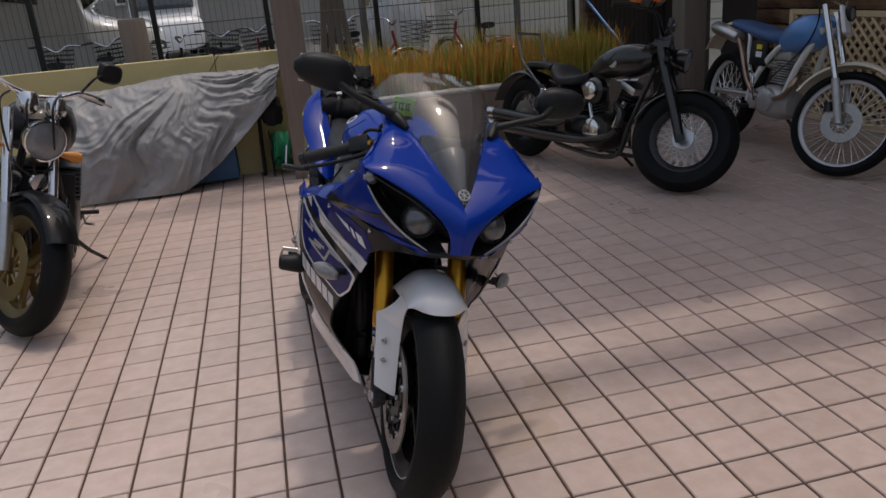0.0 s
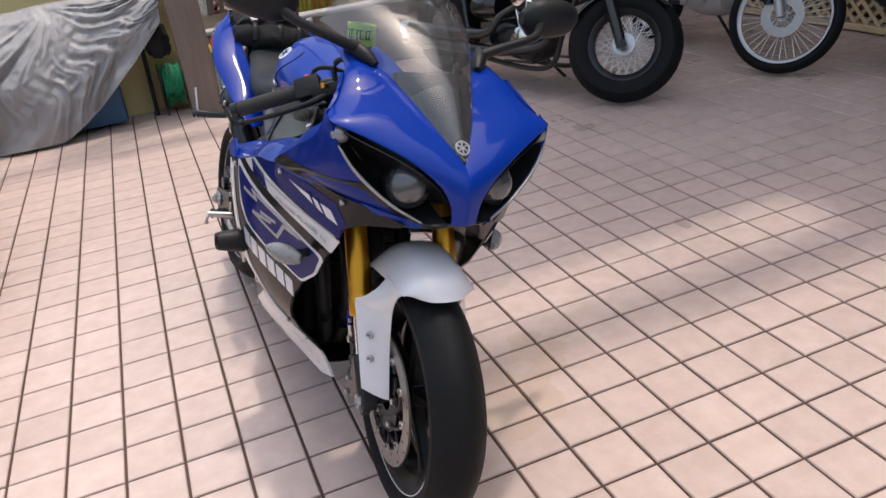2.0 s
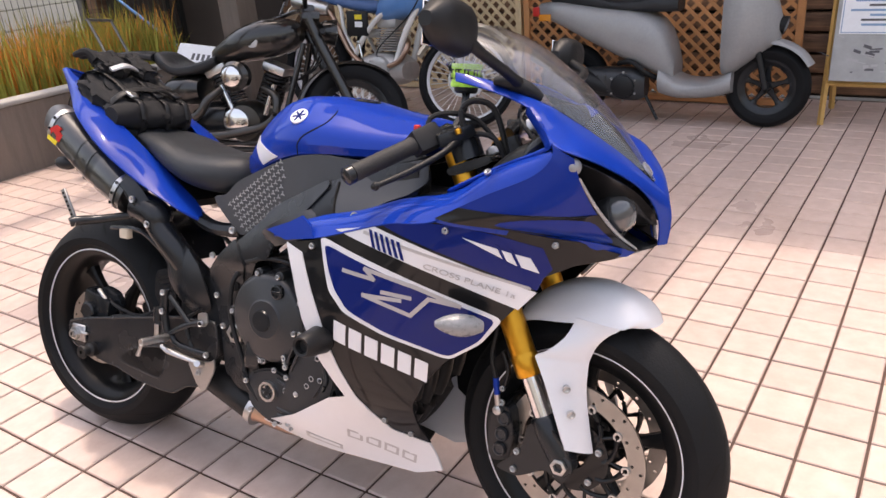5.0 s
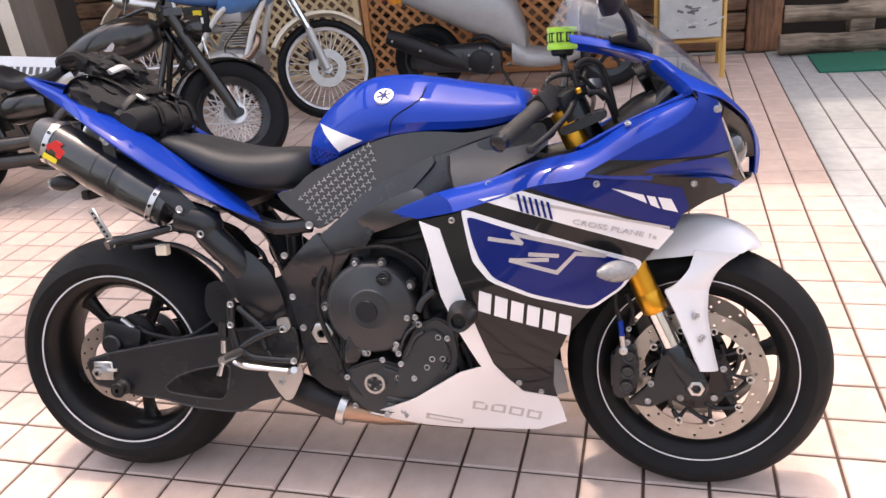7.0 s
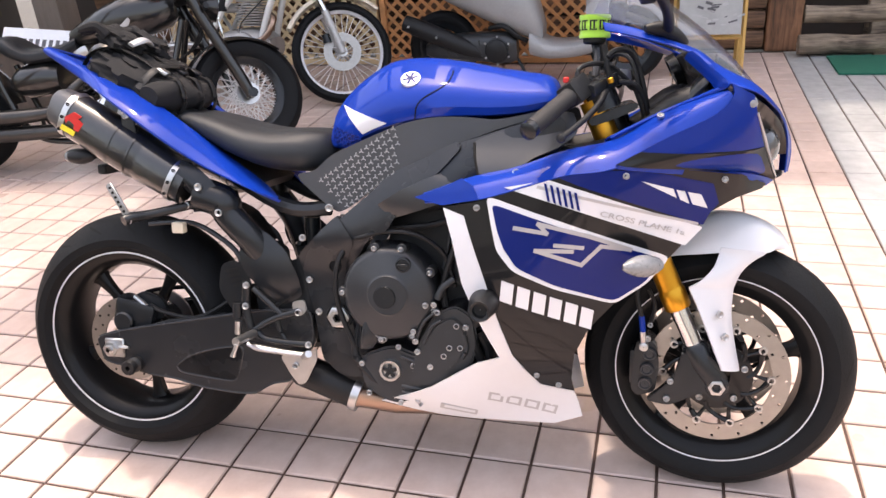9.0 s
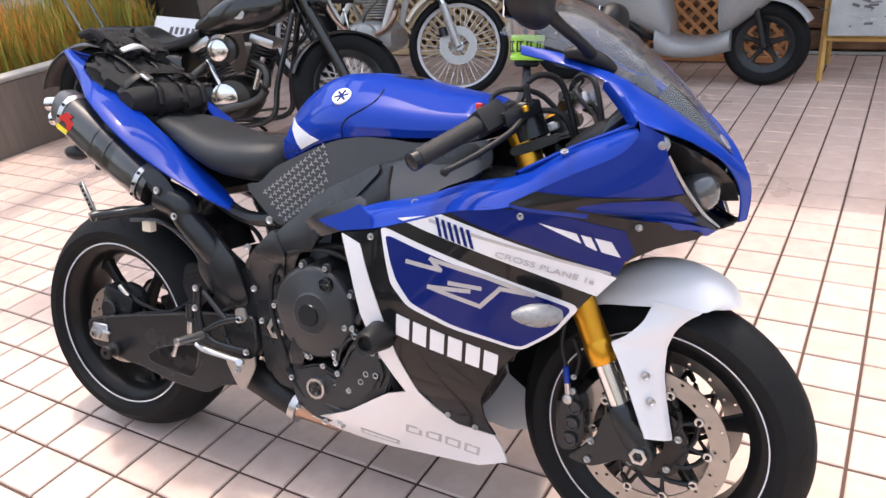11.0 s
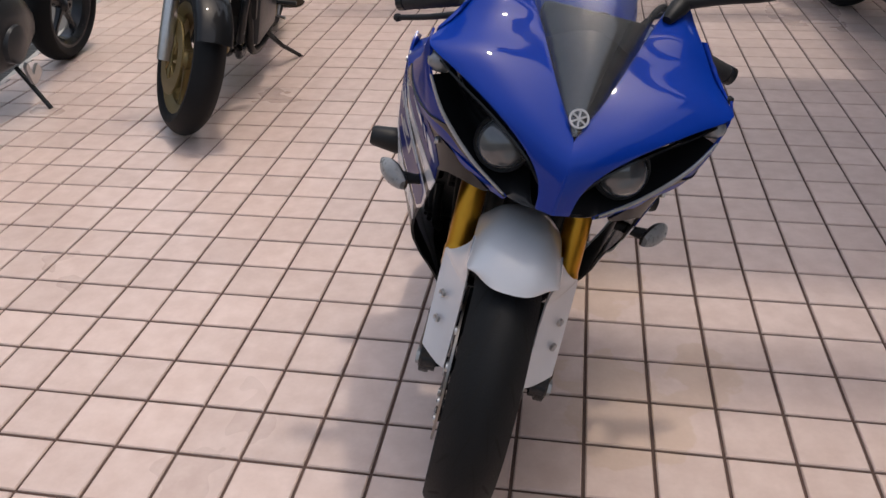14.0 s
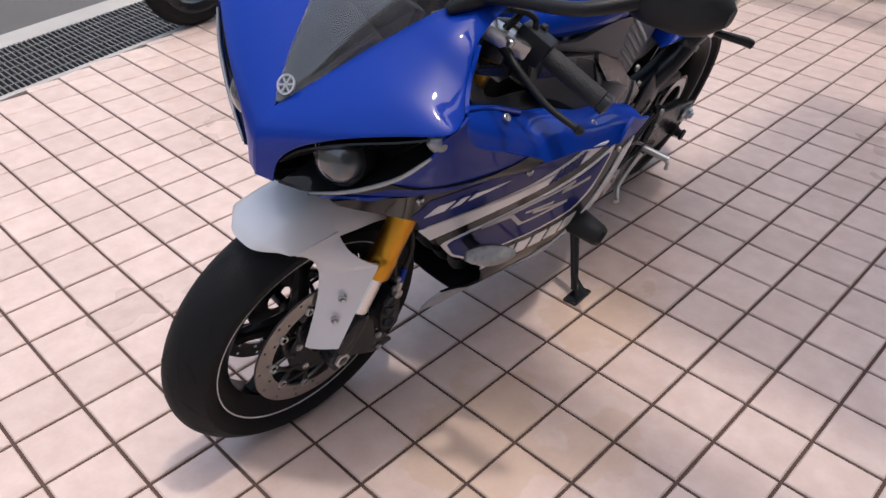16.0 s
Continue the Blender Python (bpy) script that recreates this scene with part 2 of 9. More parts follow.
M_TARP = mat("silver_tarpaulin", (0.29, 0.29, 0.295), 0.50, 0.08, var=0.12, scale=5, bump=0.35, bscale=120, fine=0.08)
M_FENCE = mat("black_fence_steel", (0.015, 0.016, 0.015), 0.5, 0.2, var=0.2)
M_FGREEN = mat("grey_green_fence_wire", (0.09, 0.10, 0.09), 0.6, 0.3, var=0.2)
M_GMAT = mat("green_door_mat", (0.012, 0.13, 0.085), 0.95, var=0.2, scale=30, bump=0.8, bscale=400)
M_PINE = mat("varnished_pine", (0.58, 0.36, 0.12), 0.5, var=0.2, scale=8, stretch=(4, 4, 0.6))
M_PAPER = mat("white_paper", (0.78, 0.80, 0.83), 0.6, var=0.05)
M_INKB = mat("blue_ink", (0.20, 0.33, 0.50), 0.6)
M_INKD = mat("dark_ink", (0.10, 0.10, 0.11), 0.6)
M_SLATE = mat("grey_board", (0.36, 0.37, 0.37), 0.6, var=0.25, scale=14)
M_SCOOT = mat("grey_scooter_paint", (0.30, 0.305, 0.31), 0.45, 0.15, var=0.14, scale=9, coat=0.25, fine=0.1, bscale=70)
M_SKYB = mat("light_blue_paint", (0.09, 0.26, 0.60), 0.35, 0.2, var=0.1, coat=0.8)
M_SKYSEAT = mat("blue_seat_vinyl", (0.05, 0.11, 0.26), 0.55, var=0.2, bump=0.2)
M_CREAM = mat("cream_plastic", (0.68, 0.60, 0.48), 0.5, var=0.1)
M_WFRAME = mat("white_frame_paint", (0.76, 0.75, 0.72), 0.4, var=0.15, scale=10)
M_ORANGE = mat("orange_helmet_paint", (0.72, 0.16, 0.015), 0.25, var=0.05, coat=1.0)
M_GOLDW = mat("gold_wheel_paint", (0.22, 0.165, 0.07), 0.4, 0.6, var=0.15)
M_HOSE = mat("green_hose", (0.01, 0.22, 0.10), 0.45, var=0.15)
M_TARPB = mat("blue_sheet", (0.04, 0.11, 0.22), 0.6, var=0.2)
M_SIDING = mat("pale_siding", (0.54, 0.52, 0.46), 0.8, var=0.12, scale=2, stretch=(1, 1, 6))
M_DARKW = mat("dark_wall_boards", (0.07, 0.055, 0.048), 0.8, var=0.3, scale=3)
M_ROOF = mat("grey_roof_sheet", (0.24, 0.245, 0.25), 0.7, var=0.15)
M_CARW = mat("white_car_paint", (0.72, 0.73, 0.74), 0.25, var=0.04, coat=1.0)
M_GLASSD = mat("dark_car_glass", (0.02, 0.025, 0.03), 0.08, var=0.05, coat=1.0)
M_REDP = mat("red_bicycle_paint", (0.36, 0.03, 0.03), 0.35, var=0.1, coat=0.6)
M_GRASS = mat("meadow_grass", (0.36, 0.34, 0.06), 0.8, var=0.4, scale=9, rand=0.2)
M_GRASSO = mat("rusty_orange_grass", (0.70, 0.31, 0.06), 0.8, var=0.4, scale=9, rand=0.2)
M_LEAF = mat("bush_leaves", (0.045, 0.075, 0.018), 0.7, var=0.4, scale=7)
M_SOIL = mat("soil", (0.06, 0.045, 0.03), 0.95, var=0.3)
M_PIPE = mat("dark_exhaust_pipe", (0.07, 0.068, 0.066), 0.3, 0.85, var=0.2, scale=9)
M_SPOKE = mat("polished_steel_spoke", (0.80, 0.80, 0.80), 0.3, 0.45, var=0.05)
M_LAMPGLASS = mat("headlamp_glass", (0.085, 0.09, 0.097), 0.10, 0.35, var=0.45, scale=26, coat=1.0)
M_STRIP = mat("ribbed_light_strip", (0.34, 0.35, 0.37), 0.25, 0.5, var=0.1, scale=40, coat=0.6)
M_CRUISER = mat("cruiser_black_paint", (0.006, 0.0065, 0.007), 0.4, 0.0, spec=0.3, var=0.1, coat=1.0)
M_CAST = mat("cast_aluminium", (0.46, 0.455, 0.445), 0.42, 0.45, var=0.25, scale=22, bump=0.15, bscale=200)
M_AMBER = mat("amber_lens", (0.6, 0.22, 0.02), 0.2, var=0.05, coat=1.0)


def clear_sheet(name, tint, ior, haze):
    """Clear plastic sheet: see-through, mirror gloss by Fresnel, a faint film of dust and scratches."""
    m = bpy.data.materials.new(name)
    m.use_nodes = True
    N, L = m.node_tree.nodes, m.node_tree.links
    b = N["Principled BSDF"]
    b.inputs["Base Color"].default_value = (0.45, 0.46, 0.47, 1)
    b.inputs["Roughness"].default_value = 0.4
    t = N.new("ShaderNodeBsdfTransparent")
    t.inputs["Color"].default_value = (*tint, 1)
    dust = N.new("ShaderNodeMixShader")
    n = N.new("ShaderNodeTexNoise")
    n.inputs["Scale"].default_value = 14
    n.inputs["Detail"].default_value = 5
    r = N.new("ShaderNodeMath")
    r.operation = 'MULTIPLY_ADD'
    r.inputs[1].default_value = haze * 1.2
    r.inputs[2].default_value = haze * 0.4
    L.new(n.outputs["Fac"], r.inputs[0])
    L.new(r.outputs[0], dust.inputs[0])
    L.new(t.outputs[0], dust.inputs[1])
    L.new(b.outputs[0], dust.inputs[2])
    g = N.new("ShaderNodeBsdfGlossy")
    g.inputs["Roughness"].default_value = 0.03
    lw = N.new("ShaderNodeLayerWeight")
    lw.inputs["Blend"].default_value = 0.5
    p5 = N.new("ShaderNodeMath")
    p5.operation = 'POWER'
    p5.inputs[1].default_value = 5.0
    L.new(lw.outputs["Facing"], p5.inputs[0])
    f0 = ((ior - 1) / (ior + 1)) ** 2
    f = N.new("ShaderNodeMath")
    f.operation = 'MULTIPLY_ADD'
    f.inputs[1].default_value = 1 - f0
    f.inputs[2].default_value = f0
    L.new(p5.outputs[0], f.inputs[0])
    mx = N.new("ShaderNodeMixShader")
    L.new(f.outputs[0], mx.inputs[0])
    L.new(dust.outputs[0], mx.inputs[1])
    L.new(g.outputs[0], mx.inputs[2])
    L.new(mx.outputs[0], N["Material Output"].inputs["Surface"])
    return m


M_SCREEN = clear_sheet("clear_windscreen", (0.92, 0.925, 0.93), 1.6, 0.05)

# ---- building helpers ----


def cubic(xs, ys, x):
    """Smooth curve through the nodes (xs, ys)."""
    x = min(max(x, xs[0]), xs[-1])
    k = 0
    while k < len(xs) - 2 and x > xs[k + 1]:
        k += 1
    h = xs[k + 1] - xs[k]
    s = (x - xs[k]) / h

    def slope(i):
        a, b = max(i - 1, 0), min(i + 1, len(xs) - 1)
        return (ys[b] - ys[a]) / (xs[b] - xs[a])
    return ((2 * s**3 - 3 * s * s + 1) * ys[k] + (s**3 - 2 * s * s + s) * slope(k) * h
            + (-2 * s**3 + 3 * s * s) * ys[k + 1] + (s**3 - s * s) * slope(k + 1) * h)


def curve_points(pts, n, closed=False):
    """n points evenly by parameter on a smooth curve through pts."""
    pts = [Vector(p) for p in pts]
    m = len(pts)
    if m == 2 and not closed:
        return [pts[0].lerp(pts[1], i / (n - 1)) for i in range(n)]
    out = []
    for i in range(n):
        s = i * m / n if closed else i * (m - 1) / (n - 1)
        k = min(int(s), m - 1 if closed else m - 2)
        f = s - k
        g = (lambda j: pts[j % m]) if closed else (lambda j: pts[min(max(j, 0), m - 1)])
        p0, p1, p2, p3 = g(k - 1), g(k), g(k + 1), g(k + 2)
        out.append(0.5 * (2 * p1 + (p2 - p0) * f + (2 * p0 - 5 * p1 + 4 * p2 - p3) * f * f
                          + (3 * p1 - p0 - 3 * p2 + p3) * f**3))
    return out


def part(name, bm, material, parent=None, label="", smooth=38, at=None):
    """Link a bmesh as one mesh object, under a thing or a part."""
    bmesh.ops.remove_doubles(bm, verts=bm.verts, dist=1e-5)
    bmesh.ops.recalc_face_normals(bm, faces=bm.faces)
    me = bpy.data.meshes.new(name)
    bm.to_mesh(me)
    bm.free()
    me.materials.append(material)
    if smooth:
        me.polygons.foreach_set("use_smooth", [True] * len(me.polygons))
        me.set_sharp_from_angle(angle=radians(smooth))
    ob = new(name, me)
    if parent:
        ob.parent = parent
    if at is not None:
        ob.matrix_basis = at
    if label:
        tagged(ob, label)
    return ob


def thing(name, m, label, category, group="", kind=""):
    ob = new(name)
    ob.empty_display_size = 0.1
    ob.matrix_basis = m
    return tagged(ob, label, category, group, kind)


def bm_box(bm, lo, hi, bevel=0.0, m=None, seg=1):
    lo, hi = Vector(lo), Vector(hi)
    r = bmesh.ops.create_cube(bm, size=1.0)
    vs = r["verts"]
    for v in vs:
        v.co = Vector([lo[i] + (v.co[i] + 0.5) * (hi[i] - lo[i]) for i in range(3)])
    if bevel:
        es = list({e for v in vs for e in v.link_edges})
        r = bmesh.ops.bevel(bm, geom=es, offset=bevel, segments=seg, affect='EDGES', profile=0.6)
        vs = list({v for f in r["faces"] for v in f.verts} | {v for v in vs if v.is_valid})
    if m is not None:
        bmesh.ops.transform(bm, matrix=m, verts=vs)
    return vs


def bm_rings(bm, rings, closed_ring=True, cap=True, loop=False):
    """Skin a list of rings of points."""
    R = [[bm.verts.new(p) for p in ring] for ring in rings]
    n = len(R[0])
    pairs = list(zip(R, R[1:])) + ([(R[-1], R[0])] if loop else [])
    for a, b in pairs:
        for i in range(n if closed_ring else n - 1):
            j = (i + 1) % n
            bm.faces.new((a[i], a[j], b[j], b[i]))
    if cap and closed_ring and not loop:
        bm.faces.new(R[0][::-1])
        bm.faces.new(R[-1])
    return R


def bm_tube(bm, pts, r, n=10, smooth=0, closed=False, cap=True, flat=1.0):
    """Sweep a round section along pts; r is one radius or one a point."""
    pts = curve_points(pts, smooth, closed) if smooth else [Vector(p) for p in pts]
    rs = r if isinstance(r, (list, tuple)) else [r] * 2
    m = len(pts)
    up = Vector((0, 0, 1))
    rings = []
    for i, p in enumerate(pts):
        a = pts[(i - 1) % m] if closed or i else p
        b = pts[(i + 1) % m] if closed or i < m - 1 else p
        d = (b - a).normalized()
        if abs(d.dot(up)) > 0.98:
            side = Vector((0, 1, 0)) if i == 0 else side
        else:
            side = d.cross(up).normalized() if i == 0 or abs(d.dot(up)) < 0.9 else (side - d * side.dot(d)).normalized()
        top = side.cross(d).normalized()
        s = i / max(m - 1, 1) * (len(rs) - 1)
        k = min(int(s), len(rs) - 2)
        rad = rs[k] + (rs[k + 1] - rs[k]) * (s - k)
        rings.append([p + rad * (math.cos(q) * side + flat * math.sin(q) * top)
                      for q in (2 * math.pi * j / n for j in range(n))])
    bm_rings(bm, rings, cap=cap, loop=closed)


def bm_lathe(bm, profile, center=(0, 0, 0), n=48, axis='y', loop=False, m=None):
    """Turn a profile of (along, radius) about an axis through center."""
    rings = []
    for k in range(n):
        q = 2 * math.pi * k / n
        ring = []
        for a, r in profile:
            c, s = r * math.cos(q), r * math.sin(q)
            p = {'y': (c, a, s), 'x': (a, c, s), 'z': (c, s, a)}[axis]
            p = Vector(p) + Vector(center)
            ring.append(m @ p if m is not None else p)
        rings.append(ring)
    R = [[bm.verts.new(p) for p in ring] for ring in rings]
    k = len(profile)
    for i in range(n):
        a, b = R[i], R[(i + 1) % n]
        for j in range(k if loop else k - 1):
            jj = (j + 1) % k
            bm.faces.new((a[j], a[jj], b[jj], b[j]))
    return R


def bm_disc_rod(bm, c0, c1, r, n=14, chamfer=0.0):
    """A round bar between two points, with chamfered ends."""
    c0, c1 = Vector(c0), Vector(c1)
    d = (c1 - c0).normalized()
    if chamfer:
        bm_tube(bm, [c0, c0 + d * chamfer, c1 - d * chamfer, c1], [r - chamfer, r, r, r - chamfer], n)
    else:
        bm_tube(bm, [c0, c1], r, n)


def bm_patch(bm, curves, nu=16, nv=10, thick=0.003, inward=None):
    """A smooth sheet through a few curves, with thickness."""
    rows = [curve_points(c, nu) for c in curves]
    cols = [curve_points([r[i] for r in rows], nv) for i in range(nu)]
    P = [[cols[i][j] for i in range(nu)] for j in range(nv)]
    nrm = [[None] * nu for _ in range(nv)]
    for j in range(nv):
        for i in range(nu):
            a = P[j][min(i + 1, nu - 1)] - P[j][max(i - 1, 0)]
            b = P[min(j + 1, nv - 1)][i] - P[max(j - 1, 0)][i]
            n = a.cross(b)
            nrm[j][i] = n.normalized() if n.length > 1e-9 else Vector((0, 0, 0))
    ref = Vector(inward) if inward else None
    sg = 1
    if ref is not None:
        tot = sum((nrm[j][i].dot(ref) for j in range(nv) for i in range(nu)))
        sg = 1 if tot > 0 else -1
    A = [[bm.verts.new(P[j][i]) for i in range(nu)] for j in range(nv)]
    B = [[bm.verts.new(P[j][i] + sg * thick * nrm[j][i]) for i in range(nu)] for j in range(nv)]
    for j in range(nv - 1):
        for i in range(nu - 1):
            bm.faces.new((A[j][i], A[j][i + 1], A[j + 1][i + 1], A[j + 1][i]))
            bm.faces.new((B[j][i], B[j + 1][i], B[j + 1][i + 1], B[j][i + 1]))
    for j in range(nv - 1):
        bm.faces.new((A[j][0], A[j + 1][0], B[j + 1][0], B[j][0]))
        bm.faces.new((A[j][-1], B[j][-1], B[j + 1][-1], A[j + 1][-1]))
    for i in range(nu - 1):
        bm.faces.new((A[0][i], B[0][i], B[0][i + 1], A[0][i + 1]))
        bm.faces.new((A[-1][i], A[-1][i + 1], B[-1][i + 1], B[-1][i]))


def bm_skin(bm, outline, g, off=0.0, thick=0.003, side=-1, step=0.04):
    """A sheet with an outline in side view (x, z) that lies on the curved side y = side * g(x, z)."""
    t = bmesh.new()
    vs = [t.verts.new((x, 0, z)) for x, z in outline]
    t.faces.new(vs)
    for ax, no in ((0, (1, 0, 0)), (2, (0, 0, 1))):
        lo, hi = min(v.co[ax] for v in t.verts), max(v.co[ax] for v in t.verts)
        k = math.ceil(lo / step)
        while k * step < hi:
            co = Vector((0, 0, 0))
            co[ax] = k * step
            bmesh.ops.bisect_plane(t, geom=t.verts[:] + t.edges[:] + t.faces[:], dist=1e-5, plane_co=co, plane_no=no)
            k += 1
    bmesh.ops.triangulate(t, faces=[f for f in t.faces if len(f.verts) > 4])
    out, inn = {}, {}
    for v in t.verts:
        w = g(v.co.x, v.co.z)
        out[v] = bm.verts.new((v.co.x, side * (w + off), v.co.z))
        inn[v] = bm.verts.new((v.co.x, side * (w + off - thick), v.co.z))
    for f in t.faces:
        bm.faces.new([out[v] for v in f.verts])
        bm.faces.new([inn[v] for v in reversed(f.verts)])
    for e in t.edges:
        if len(e.link_faces) == 1:
            a, b = e.verts
            bm.faces.new((out[a], out[b], inn[b], inn[a]))
    t.free()


def bm_plate(bm, outline, y0, y1, bevel=0.0, m=None):
    """A plate with an outline in side view (x, z), from y0 to y1."""
    a = [bm.verts.new((x, y0, z)) for x, z in outline]
    f = bm.faces.new(a)
    r = bmesh.ops.extrude_face_region(bm, geom=[f])
    vs = [v for v in r["geom"] if isinstance(v, bmesh.types.BMVert)]
    for v in vs:
        v.co.y = y1
    allv = a + vs
    if bevel:
        es = list({e for v in allv for e in v.link_edges})
        r = bmesh.ops.bevel(bm, geom=es, offset=bevel, segments=2, affect='EDGES', clamp_overlap=True)
        allv = list({v for q in r["faces"] for v in q.verts} | {v for v in allv if v.is_valid})
    if m is not None:
        bmesh.ops.transform(bm, matrix=m, verts=allv)


def rounded(pts, n=4, r=0.3):
    """Cut the corners of an outline round."""
    out = []
    m = len(pts)
    for i in range(m):
        a, p, b = (Vector(pts[(i + k) % m]) for k in (-1, 0, 1))
        s, e = p.lerp(a, r), p.lerp(b, r)
        for k in range(n):
            q = k / (n - 1)
            c = s.lerp(p, q).lerp(p.lerp(e, q), q)
            out.append((c.x, c.y))
    return out


def side_m(x, y, z, sd):
    return Matrix.Translation((x, sd * y, z)) @ pose(0, 0, 0, 90 if sd < 0 else -90, 0, 0)


def bolts(parent, places, r=0.006, depth=0.006, direction=(0, -1, 0), material=None, name="bolt"):
    """Socket-head bolts that share one mesh."""
    bm = bmesh.new()
    bm_lathe(bm, [(0, 0.0), (0, r * 0.45), (depth * 0.5, r * 0.5), (depth * 0.55, r * 0.62), (depth, r * 0.85), (depth * 0.9, r), (0, r)][1:], axis='z', n=10)
    bmesh.ops.holes_fill(bm, edges=bm.edges[:])
    me = None
    q = Vector((0, 0, 1)).rotation_difference(Vector(direction)).to_matrix().to_4x4()
    for p in places:
        if me is None:
            ob = part(name, bm, material or M_ALU, parent)
            me = ob.data
        else:
            ob = new(name, me)
            ob.parent = parent
        ob.matrix_basis = Matrix.Translation(p) @ q

# ---- ground ----
P, PY = 0.1534, 0.1534          # tile pitch, joint to joint
GAP = 0.0082


def drain_x(y):
    """Edge of the terrace along the road."""
    return -2.06 - 0.243 * y


bm = bmesh.new()
bm_box(bm, (-60, -60, -0.5), (60, 60, -0.075))
ground = tagged(part("ground", bm, M_ASPH, smooth=0), "dark asphalt of the road and the lot behind", "ground", kind="structure")

bm = bmesh.new()
q = [(drain_x(-6), -6), (4.95, -6), (4.95, 3.54), (drain_x(3.54), 3.54)]
a = [bm.verts.new((x, y, -0.006)) for x, y in q]
b = [bm.verts.new((x, y, -0.2)) for x, y in q]
bm.faces.new(a)
bm.faces.new(b[::-1])
for i in range(4):
    bm.faces.new((a[i], b[i], b[(i + 1) % 4], a[(i + 1) % 4]))
terrace = tagged(part("terrace_floor", bm, M_GROUT, smooth=0), "terracotta tiled forecourt with dark recessed joints", "floor", kind="structure")


def tile_verts(x0, y0, x1, y1, z, e=0.003):
    """Top and chamfer of one tile."""
    o = [(x0, y0, -0.008), (x1, y0, -0.008), (x1, y1, -0.008), (x0, y1, -0.008)]
    c = [(x0, y0, z - e), (x1, y0, z - e), (x1, y1, z - e), (x0, y1, z - e)]
    t = [(x0 + e, y0 + e, z), (x1 - e, y0 + e, z), (x1 - e, y1 - e, z), (x0 + e, y1 - e, z)]
    return o + c + t


TILE_FACES = [(8, 9, 10, 11)] + [(k, (k + 1) % 4, 4 + (k + 1) % 4, 4 + k) for k in range(4)] + \
    [(4 + k, 4 + (k + 1) % 4, 8 + (k + 1) % 4, 8 + k) for k in range(4)]


def tile_mesh(name, cells, material):
    vs, fs = [], []
    for x0, y0, x1, y1, z in cells:
        n = len(vs)
        vs += tile_verts(x0, y0, x1, y1, z)
        fs += [tuple(n + i for i in f) for f in TILE_FACES]
    me = bpy.data.meshes.new(name)
    me.from_pydata(vs, [], fs)
    me.materials.append(material)
    return me


far, near, grey = [], [], []
rt = random.Random(4)
for i in range(-20, 33):
    for j in range(-39, 24):
        x0, y0 = i * P + GAP / 2, j * PY + GAP / 2
        x1, y1 = x0 + P - GAP, y0 + PY - GAP
        if y0 < -11 * PY:
            if x0 > 0.6 and i % 2 == 0 and y0 > -26 * PY:
                grey.append((x0, y0, x0 + 2 * P - GAP * 0.7, y1, rt.uniform(-0.0006, 0.0006)))
            if x0 > 0.6 and y0 > -26 * PY:
                continue
        if x1 > 4.95 or y1 > 3.54:
            continue
        d = drain_x(y1) + 0.012
        if x1 < d + 0.03:
            continue
        x0 = max(x0, d)
        z = rt.uniform(-0.0008, 0.0008)
        whole = x1 - x0 > P - GAP - 1e-4
        (near if whole and -6 <= i < 12 and -11 <= j < 5 else far).append((x0, y0, x1, y1, z))

tagged(new("tile_field", tile_mesh("tile_field", far, M_TILE_J)), "pale terracotta floor tiles, dusty and glazed", kind="stuff").parent = terrace
tagged(new("grey_tile_field", tile_mesh("grey_tile_field", grey, M_GREY_J)), "grey stone-look path tiles to the steps", kind="stuff").parent = terrace

# drain channel and kerb along the road
bm = bmesh.new()
for y0, y1, a0, a1, z in ((-6, 3.54, 0.0, 0.035, 0.0), (-6, 3.54, 0.57, 0.74, -0.012)):
    vs = bm_box(bm, (0, 0, -0.16), (1, 1, z), 0)
    for v in vs:
        y = y0 + v.co.y * (y1 - y0)
        v.co.x, v.co.y = drain_x(y) - (a0 + v.co.x * (a1 - a0)), y
tagged(part("kerb", bm, M_CONC, smooth=0), "weathered concrete border on both sides of the drain", "kerb", kind="structure")
drain = thing("drain_grating", pose(0, 0, 0), "galvanised steel grating over the roadside drain channel", "drain cover")
bm = bmesh.new()
ys = -1.6
while ys < 2.0:
    bm_box(bm, (drain_x(ys) - 0.56, ys, -0.035), (drain_x(ys) - 0.04, ys + 0.007, -0.006))
    ys += 0.026
part("grating_bar_field", bm, M_GALV, drain, smooth=0)["kind"] = "stuff"
for k, a0 in enumerate((0.04, 0.125, 0.21, 0.295, 0.38, 0.465, 0.55)):
    bm = bmesh.new()
    vs = bm_box(bm, (0, 0, -0.03), (1, 1, -0.009))
    for v in vs:
        y = -1.6 + 3.6 * v.co.y
        v.co.x, v.co.y = drain_x(y) - a0 - 0.01 * v.co.x, y
    part("cross_bar", bm, M_GALV, drain, smooth=0)

# ---- the blue sport motorcycle ----
LEAN, HEAD = -14.34, -85.63
BIKE = Matrix.Translation((0.3287, -1.032, 0.002)) @ pose(0, 0, 0, LEAN, 0.5, HEAD)
bike = thing("sport_motorcycle", BIKE, "blue, white and black sport motorcycle leaning on its side stand", "motorcycle")


def tyre_profile(R, w, rim, crown):
    """Outline of a tyre's cross-section: (across, radius)."""
    pts = []
    for k in range(-18, 19):
        s = k / 18
        pts.append((w * s, R - crown * abs(s) ** 2.1))
    return [(-w * 0.72, rim), (-w * 0.86, rim + 0.012), (-w * 0.98, rim + (R - crown - rim) * 0.55)] + pts + \
        [(w * 0.98, rim + (R - crown - rim) * 0.55), (w * 0.86, rim + 0.012), (w * 0.72, rim)]


